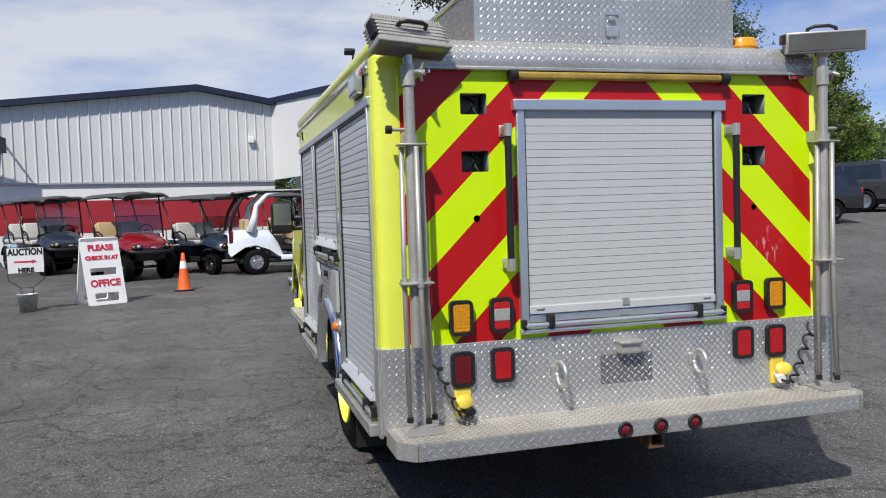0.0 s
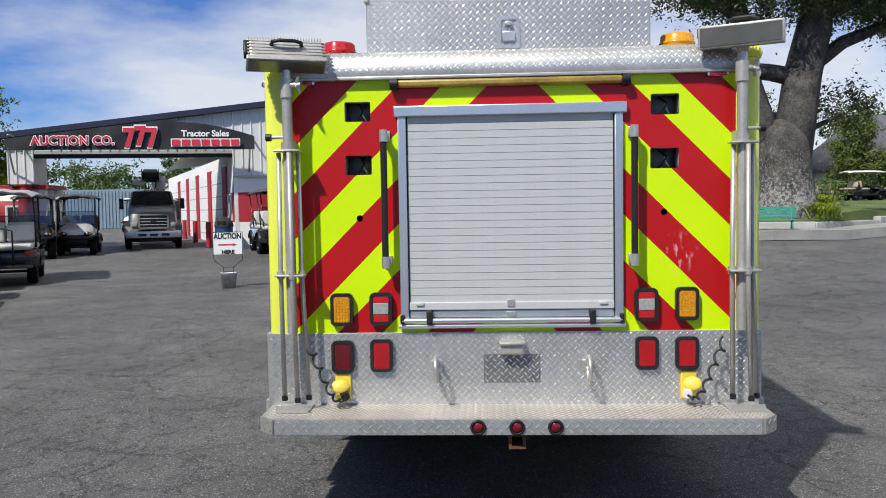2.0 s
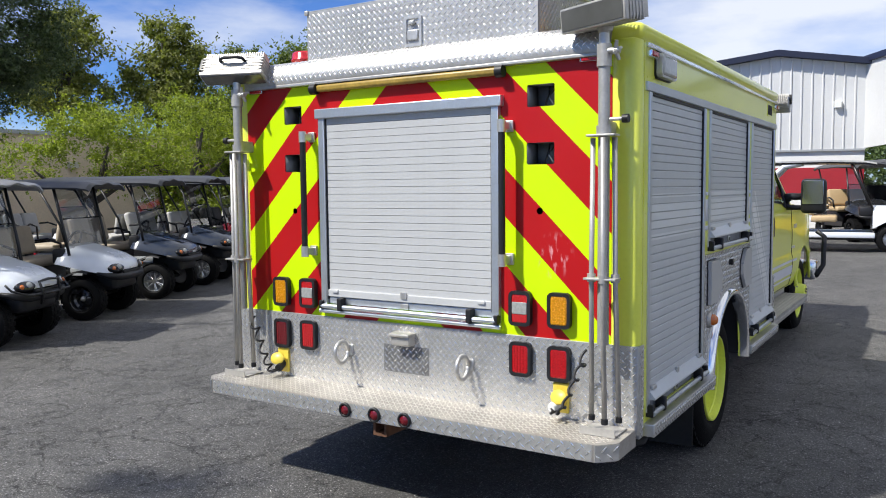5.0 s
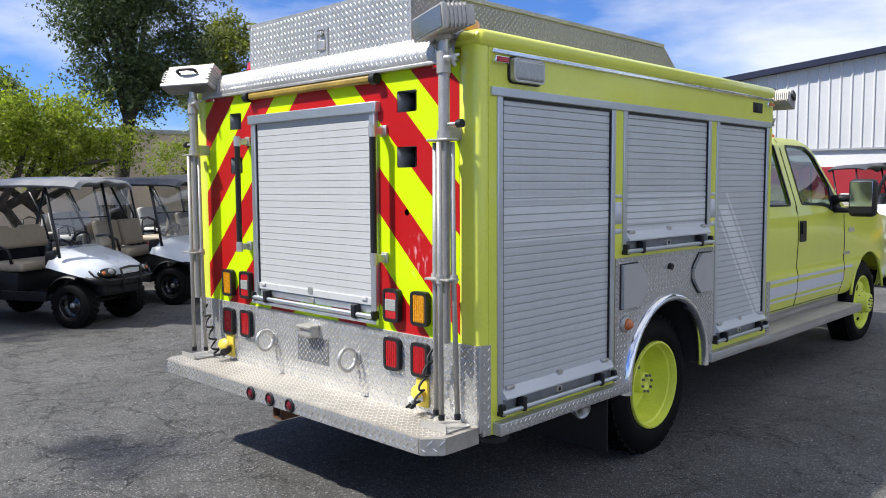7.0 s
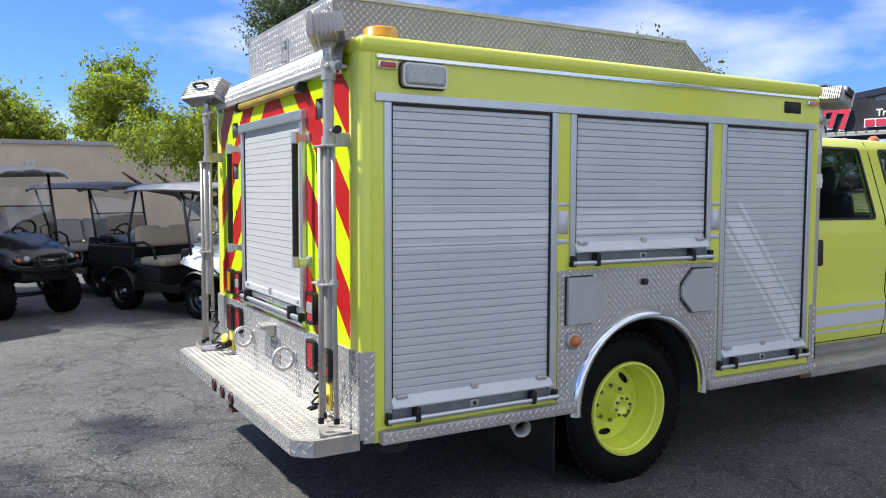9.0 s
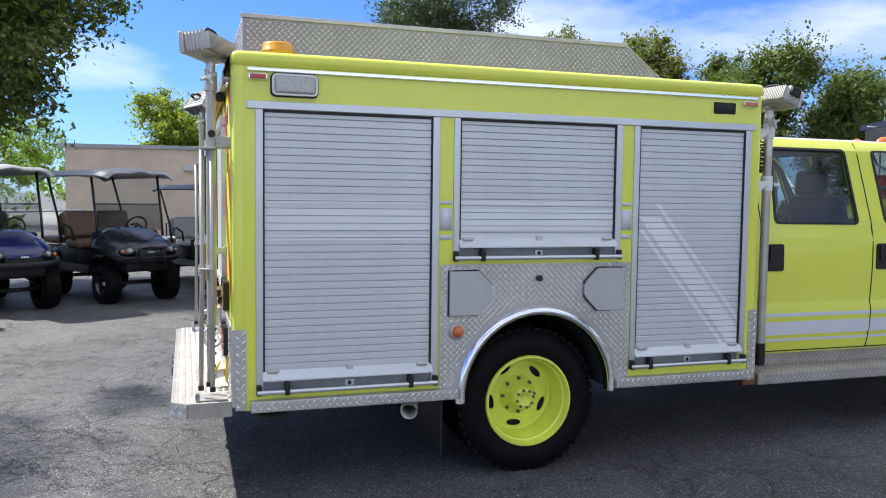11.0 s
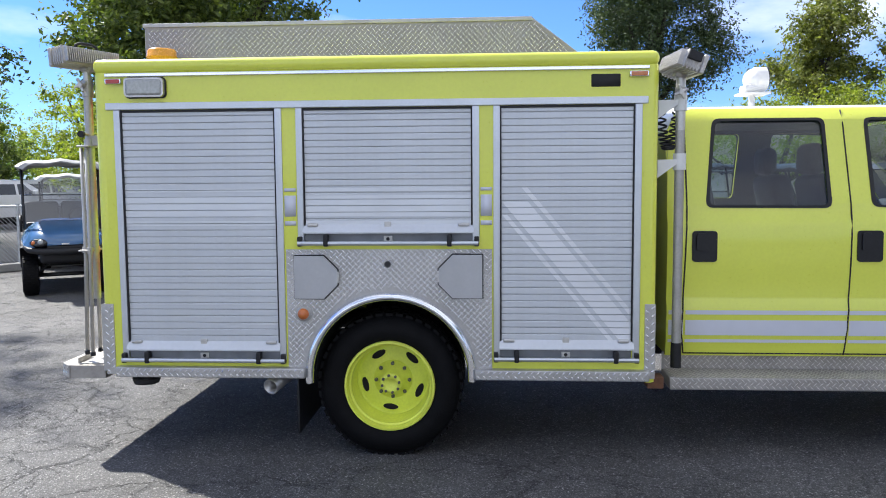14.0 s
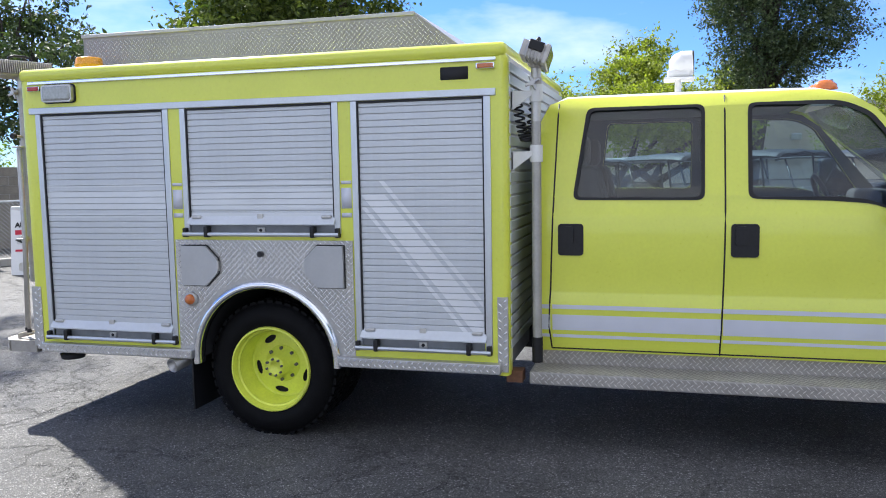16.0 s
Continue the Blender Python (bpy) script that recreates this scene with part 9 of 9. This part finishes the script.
mx.inputs[7].default_value = (0.33, 0.33, 0.315, 1)
nt.links.new(mx.outputs[2], pb.inputs["Base Color"])


def tree(x, y, z, limbs, blobs, count, size, seed, leaf, bark, label, clump=0.35, group="trees round the lot"):
    """limbs: polylines with radii; blobs: crown masses; all relative to the foot of the trunk."""
    o = thing("tree", pose(x, y, z), label, "tree", group)
    for i, (pts, rad) in enumerate(limbs):
        part("trunk" if i == 0 else "limb", tube(pts, rad, 12 if i == 0 else 7), bark, o)
    me = leaves(blobs, count, size, seed, clump)
    me.materials.append(leaf)
    share("crown", me, o)
    return o


def auto_limbs(h, blobs, r, seed, lean=(0, 0)):
    """A trunk with limbs that reach into the crown's masses."""
    rg = random.Random(seed)
    top = Vector((lean[0], lean[1], h))
    out = [([(0, 0, -0.2), (0.02, 0.02, 0.3 * h), (lean[0] * 0.5, lean[1] * 0.5, 0.65 * h), tuple(top)], [r * 1.35, r, r * 0.85, r * 0.7])]
    for c, rad in blobs:
        for k in range(3):
            e = Vector(c) + Vector((rg.uniform(-0.6, 0.6) * rad[0], rg.uniform(-0.6, 0.6) * rad[1], rg.uniform(-0.2, 0.6) * rad[2]))
            s = top * rg.uniform(0.75, 1.0)
            mid = s.lerp(e, 0.5) + Vector((rg.uniform(-0.25, 0.25), rg.uniform(-0.25, 0.25), rg.uniform(0, 0.3)))
            out.append(([tuple(s), tuple(mid), tuple(e)], [r * 0.42, r * 0.28, r * 0.08]))
    return out


# the tall dark oak behind the cart row
bl = [((0.4, 0.6, 5.6), (2.2, 2.2, 1.8)), ((-0.3, -0.2, 6.6), (1.5, 1.5, 1.5)), ((0.9, 1.3, 7.6), (2.0, 2.0, 1.6)), ((0.1, 0.5, 4.3), (1.7, 1.7, 0.8)), ((1.2, -0.6, 6.9), (1.3, 1.3, 1.2)), ((0.4, 2.1, 5.2), (1.3, 1.3, 1.0))]
bl = [((c[0] * 0.75, c[1] * 0.75, 1.5 + (c[2] - 1.5) * 0.87), tuple(0.74 * q for q in r)) for c, r in bl]
tree(-13.9, 9.0, 0.05, auto_limbs(3.6, bl, 0.19, 1, (0.15, 0.4)), bl, 56000, 0.042, 11, LEAF_OAK, BARK, "tall live oak with a dense dark crown", 0.34)
# light crooked trees along the carts
rg = random.Random(5)
for i, (x, y, h, s) in enumerate(((-12.3, 6.3, 1.9, 0.9), (-13.0, 7.1, 2.0, 0.9), (-15.0, 13.2, 2.0, 0.95), (-15.6, 17.0, 2.4, 1.2), (-16.5, 20.4, 2.4, 1.1))):
    bl = [((rg.uniform(-0.8, 0.8) * s, (k - 1.5) * 0.95 * s, (2.55 + rg.uniform(-0.3, 0.75)) * s), (1.0 * s, 1.0 * s, 0.65 * s)) for k in range(4)] + [((0.2, 0.3, 3.45 * s), (0.8 * s, 0.9 * s, 0.5 * s))]
    limbs = [([(0, 0, -0.1), (0.1, -0.15, 0.8), (0.05, -0.4, 1.4 * s), (0.1, -0.1, 2.0 * s), (0.15, 0.15, 2.9 * s)], [0.13, 0.10, 0.09, 0.075, 0.035]),
             ([(0.05, -0.3, 1.2 * s), (0.2, -0.9, 1.7 * s), (0.1, -1.5, 1.8 * s), (0.2, -2.0, 2.2 * s)], [0.1, 0.08, 0.06, 0.02]),
             ([(0.05, -0.3, 1.3 * s), (0.2, 0.6, 1.9 * s), (0.1, 1.2, 2.3 * s), (0.2, 1.8, 2.4 * s)], [0.1, 0.07, 0.05, 0.02]),
             ([(0.1, 0.1, 1.9 * s), (-0.5, 0.5, 2.5 * s), (-0.8, 0.7, 2.9 * s)], [0.07, 0.05, 0.02])]
    tree(x, y, 0.03, limbs, bl, 11000, 0.046, 20 + i, LEAF_LIGHT, BARK, "crooked young tree with sparse yellow-green leaves", 0.3)
# dark pair and green trees by the gate
for i, (x, y, top, w, leaf, n) in enumerate(((-16.8, 23.2, 6.9, 2.1, LEAF_DARK, 3), (-15.2, 25.4, 6.2, 1.9, LEAF_DARK, 3), (-19.2, 19.5, 4.6, 1.7, LEAF_LIGHT, 4), (-21.5, 16.8, 4.6, 1.7, LEAF_LIGHT, 4), (-17.6, 27.5, 5.4, 1.9, LEAF_LIGHT, 4), (-22, 24, 5.2, 2.2, LEAF_LIGHT, 4), (-18.6, 22.0, 3.9, 1.5, LEAF_LIGHT, 4))):
    bl = [((rg.uniform(-0.5, 0.5) * w, rg.uniform(-0.5, 0.5) * w, top - 0.9 - k * 0.95), (w * (0.55 + 0.14 * k), w * (0.55 + 0.14 * k), 0.85)) for k in range(n)]
    tree(x, y, 0.1, auto_limbs(top - 3.0 if n > 3 else top - 2.4, bl, 0.15, 40 + i), bl, 30000 if n == 3 else 20000, 0.068, 60 + i, leaf, BARK, "green broad-leaved tree beyond the carts", 0.46)
# the big green tree by the fence
bl = [((0.0, 0.2, 4.3), (2.0, 2.0, 1.3)), ((0.6, 1.8, 5.2), (1.5, 1.6, 0.9)), ((1.2, 3.2, 5.6), (1.0, 1.1, 0.45)), ((-0.4, -0.6, 4.7), (1.3, 1.2, 1.1)), ((0.9, 0.6, 3.3), (1.5, 1.5, 0.8)), ((0.3, 0.5, 6.0), (1.8, 1.7, 1.1)), ((1.4, 1.6, 3.6), (0.9, 0.9, 0.6))]
limbs = [([(0, 0, -0.1), (0.05, 0.05, 1.2), (0.0, 0.25, 2.2), (0.1, 0.7, 3.4), (0.2, 1.0, 4.6)], [0.22, 0.16, 0.14, 0.11, 0.06]),
         ([(0.0, -0.1, 0.4), (-0.1, -0.5, 1.6), (-0.1, -0.8, 3.0), (-0.2, -1.2, 4.6)], [0.14, 0.12, 0.10, 0.05]),
         ([(0.05, 0.4, 2.6), (0.5, 1.4, 4.0), (1.0, 2.6, 5.1), (1.3, 3.7, 5.5)], [0.13, 0.1, 0.07, 0.02]),
         ([(0.05, 0.2, 2.1), (0.8, 0.2, 3.0), (1.3, 0.6, 3.5)], [0.1, 0.07, 0.03])]
tree(-8.3, -1.4, 0.0, limbs, bl, 48000, 0.06, 31, LEAF_DARK, BARK, "large spreading green tree with twin trunks by the fence", 0.36)
# trees behind the block wall and across the road
for i, (x, y, top, w, leaf) in enumerate(((-9.8, -8.7, 6.7, 2.2, LEAF_OAK), (-6.0, -11.5, 7.4, 2.8, LEAF_OAK), (-21, -4.5, 3.6, 1.4, LEAF_LIGHT), (-20, -14.5, 5.0, 2.2, LEAF_DARK), (-23, -9, 5.4, 2.6, LEAF_LIGHT), (-30, -14, 6.0, 3.2, LEAF_LIGHT), (-33, -6, 6.0, 3.2, LEAF_MID), (-28, -21, 7.0, 3.5, LEAF_MID))):
    bl = [((rg.uniform(-0.5, 0.5) * w, rg.uniform(-0.5, 0.5) * w, top - 0.7 - k * 0.9), (w * (0.6 + 0.16 * k), w * (0.6 + 0.16 * k), 0.85)) for k in range(4)]
    tree(x, y, 0.0, auto_limbs(top - 2.8, bl, 0.16, 80 + i), bl, 15000, 0.075, 90 + i, leaf, BARK, "leafy tree along the road", 0.4)
# the row far behind the cab
for i, (x, y, top, w, leaf) in enumerate(((-22.5, 16.9, 8.2, 2.0, LEAF_OLIVE), (-21.0, 19.9, 8.0, 2.0, LEAF_OLIVE), (-20.5, 23.4, 7.4, 1.8, LEAF_DARK), (-24.5, 5.6, 6.4, 1.9, LEAF_LIGHT), (-25.5, 9.5, 5.4, 1.7, LEAF_DARK), (-24.5, 2.4, 5.4, 1.7, LEAF_LIGHT))):
    bl = [((rg.uniform(-0.5, 0.5) * w, rg.uniform(-0.5, 0.5) * w, top - 0.6 - k * 0.85), (w * (0.5 + 0.15 * k), w * (0.5 + 0.15 * k), 0.75)) for k in range(4)]
    tree(x, y, 0.0, auto_limbs(top - 2.6, bl, 0.14, 120 + i), bl, 18000, 0.075, 130 + i, leaf, BARK, "leafy tree behind the tan building", 0.36)
# the tree over the entrance, whose shade dapples the asphalt
bl = [((-1.6, 3.0, 8.2), (1.7, 1.6, 0.8)), ((-0.3, 1.6, 7.6), (1.4, 1.4, 0.8)), ((-2.4, 1.0, 7.9), (1.3, 1.3, 0.8)), ((0.2, -0.6, 8.2), (1.6, 1.6, 1.0))]
tree(-1.0, -6.9, 0.0, auto_limbs(5.6, bl, 0.2, 205), bl, 2700, 0.085, 206, LEAF_MID, BARK, "tall leafy tree by the entrance fence", 0.4)
# the old oak on the lawn
OX, OY = 9.05, 18.2
oz = lawn_z(OX, OY)
limbs = [([(0.05, 0, -0.3), (0.0, 0, 0.2), (-0.05, 0, 0.9), (-0.08, 0.0, 1.5), (-0.1, 0.0, 1.9), (-0.1, 0.0, 2.1)], [0.9, 0.67, 0.62, 0.61, 0.48, 0.2]),
         ([(-0.3, 0, 1.1), (-0.55, 0.05, 2.1), (-0.8, 0.1, 2.95), (-0.88, 0.1, 3.9), (-1.2, 0.0, 5.0), (-1.9, 0.0, 6.0)], [0.34, 0.31, 0.28, 0.25, 0.2, 0.1]),
         ([(0.12, 0, 1.1), (0.25, 0, 2.2), (0.42, 0.1, 3.2), (0.7, 0.15, 4.3), (0.95, 0.2, 6.0)], [0.45, 0.45, 0.43, 0.40, 0.2]),
         ([(-0.8, 0.05, 3.25), (-0.3, 0.1, 3.2), (0.35, 0.1, 3.05)], [0.19, 0.2, 0.22]),
         ([(0.4, 0, 3.2), (1.4, 0.3, 3.9), (2.7, 0.2, 4.4), (3.9, 0.2, 4.2)], [0.2, 0.16, 0.11, 0.04]),
         ([(-1.2, 0.1, 4.6), (-2.5, -0.3, 5.4), (-3.9, -0.4, 5.8)], [0.17, 0.12, 0.05]),
         ([(0.2, 0.2, 1.5), (0.7, 0.4, 1.9), (1.6, 0.6, 2.3)], [0.12, 0.08, 0.03])]
bl = [((-0.7, 0, 4.9), (1.6, 1.5, 0.6)), ((1.5, 0, 4.9), (1.4, 1.4, 0.6)), ((-1.8, 0, 5.2), (1.5, 1.5, 0.6)), ((0.9, -0.3, 5.3), (1.5, 1.5, 0.6)), ((2.4, 0, 4.6), (1.4, 1.4, 0.6)), ((-2.6, 0, 6.2), (2.2, 2.2, 1.1)), ((0.5, 0, 6.6), (2.6, 2.4, 1.3)), ((3.3, 0.2, 5.0), (1.7, 1.6, 1.0)), ((4.4, 0.2, 4.1), (1.1, 1.1, 0.9)), ((-4.4, -0.4, 6.4), (1.6, 1.6, 0.8)), ((1.9, 0.2, 5.4), (1.5, 1.5, 0.8)), ((1.6, 0.8, 2.5), (0.7, 0.7, 0.5)), ((-1.4, 0.3, 5.3), (1.2, 1.2, 0.5)), ((-5.8, -0.4, 6.2), (1.2, 1.2, 0.6))]
tree(OX, OY, oz, limbs, bl, 105000, 0.042, 51, LEAF_OAK, BARK_OAK, "massive old oak with lichened bark on the lawn", 0.32)
# strap-leaved clumps, bushes and the far woods
for i, (x, y, r, leaf, n) in enumerate(((9.6, 17.5, 0.55, LEAF_LIGHT, 1), (9.2, 18.4, 0.5, LEAF_LIGHT, 1), (7.6, 18.5, 0.5, LEAF_LIGHT, 1), (9.9, 18.3, 0.4, LEAF_LIGHT, 1), (7.0, 22.4, 0.4, LEAF_MID, 1))):
    pts, fs = [], []
    q = np.random.default_rng(300 + i)
    for k in range(150):
        a, t, hgt = q.uniform(0, 6.28), q.uniform(0.15, 1.0) * r, q.uniform(0.3, 0.55)
        bx, by = q.normal(0, r * 0.3), q.normal(0, r * 0.3)
        ca, sa, w = math.cos(a), math.sin(a), 0.015
        ii = len(pts)
        for f, wz in ((0, 1), (0.45, 1.1), (0.8, 0.8), (1.0, 0.1)):
            px, py, pz = bx + ca * t * f, by + sa * t * f, hgt * (1.9 * f - 1.35 * f * f)
            pts += [(px - sa * w * wz, py + ca * w * wz, pz), (px + sa * w * wz, py - ca * w * wz, pz)]
        fs += [(ii + 2 * j, ii + 2 * j + 1, ii + 2 * j + 3, ii + 2 * j + 2) for j in range(3)]
    me = bpy.data.meshes.new("strap_leaves")
    me.from_pydata(pts, [], fs)
    me.materials.append(leaf)
    ob = new("lily_clump", me)
    ob.matrix_basis = pose(x, y, lawn_z(x, y) - 0.03)
    tagged(ob, "clump of arching yellow-green strap leaves on the lawn", "plant", "strap-leaved plants")
for i, (x, y, rx, h) in enumerate(((24.0, 38.0, 1.4, 1.4), (27.0, 40.0, 1.3, 1.2), (9.4, 21.4, 0.8, 1.0), (7.4, 23.4, 0.6, 0.8), (8.2, 23.0, 0.5, 0.7), (20.0, 44.0, 1.4, 1.6), (10.4, 28.0, 1.8, 2.4), (12.4, 28.6, 1.6, 2.2), (14.6, 30.4, 1.6, 1.4), (-10.8, -7.9, 0.9, 2.0), (-12.2, -8.4, 0.8, 1.7))):
    me = leaves([((0, 0, h * 0.5), (rx, rx * 0.8, h * 0.5))], 4200, 0.042, 400 + i, 0.16)
    me.materials.append(LEAF_LIGHT if x < 0 else LEAF_HEDGE if i % 3 else LEAF_MID)
    ob = new("bush", me)
    ob.matrix_basis = pose(x, y, lawn_z(x, y) - 0.05 if 5 < x < 11.6 else ground_z(x, y))
    tagged(ob, "dense green bush beside the lawn" if x > 0 else "yellow-green shrub behind the wire fence", "bush", "bushes round the lot")
for i, (x, y, top, w, leaf) in enumerate(((25.6, 28.4, 7.0, 1.9, LEAF_DARK), (28.5, 30.0, 4.8, 1.5, LEAF_MID), (25.2, 39.2, 6.3, 2.0, LEAF_MID), (20.4, 39.8, 5.2, 1.5, LEAF_DARK), (27.2, 36.0, 2.6, 0.9, LEAF_MID))):
    bl = [((rg.uniform(-0.4, 0.4) * w, rg.uniform(-0.4, 0.4) * w, top - 0.6 - k * 0.95), (w * (0.45 + 0.18 * k), w * (0.45 + 0.18 * k), 0.85)) for k in range(4)]
    tree(x, y, 0.6, auto_limbs(top - 2.9, bl, 0.12, 150 + i), bl, 22000, 0.068, 160 + i, leaf, BARK, "round-topped street tree beyond the lot", 0.36)
WOODS = []
q = np.random.default_rng(7)
for k in range(46):
    x = -46 + k * 1.25 + q.uniform(-1, 1)
    WOODS.append(((x, 66 + q.uniform(-6, 8), 2.6 + q.uniform(0, 1.3) + 0.6 * math.sin(k * 0.35)), (q.uniform(1.6, 2.8), 2.4, q.uniform(2.3, 3.1))))
for k in range(40):
    x = 14 + k * 2.6 + q.uniform(-1, 1)
    WOODS.append(((x, 78 + q.uniform(-4, 10) - k * 0.6, 4.2 + q.uniform(0, 3.0) + 2.0 * math.sin(k * 0.3)), (q.uniform(2.4, 4.0), 3.0, q.uniform(2.4, 3.6))))
me = leaves(WOODS, 170000, 0.17, 8, 0.8)
me.materials.append(LEAF_WOODS)
tagged(new("far_woods", me), "wooded hillside beyond the buildings", "woods", kind="stuff")
WOODS2 = []
for k in range(60):
    a = radians(150 + k * 2.4)
    R = 62 + q.uniform(-4, 8)
    WOODS2.append(((R * math.cos(a), 8 + R * math.sin(a), 1.5 + q.uniform(0, 2.0)), (q.uniform(2.4, 4.2), 3.0, q.uniform(1.6, 2.6))))
me = leaves(WOODS2, 50000, 0.17, 9, 0.8)
me.materials.append(LEAF_MID)
tagged(new("far_woods", me), "line of trees along the far side of the road", "woods", kind="stuff")
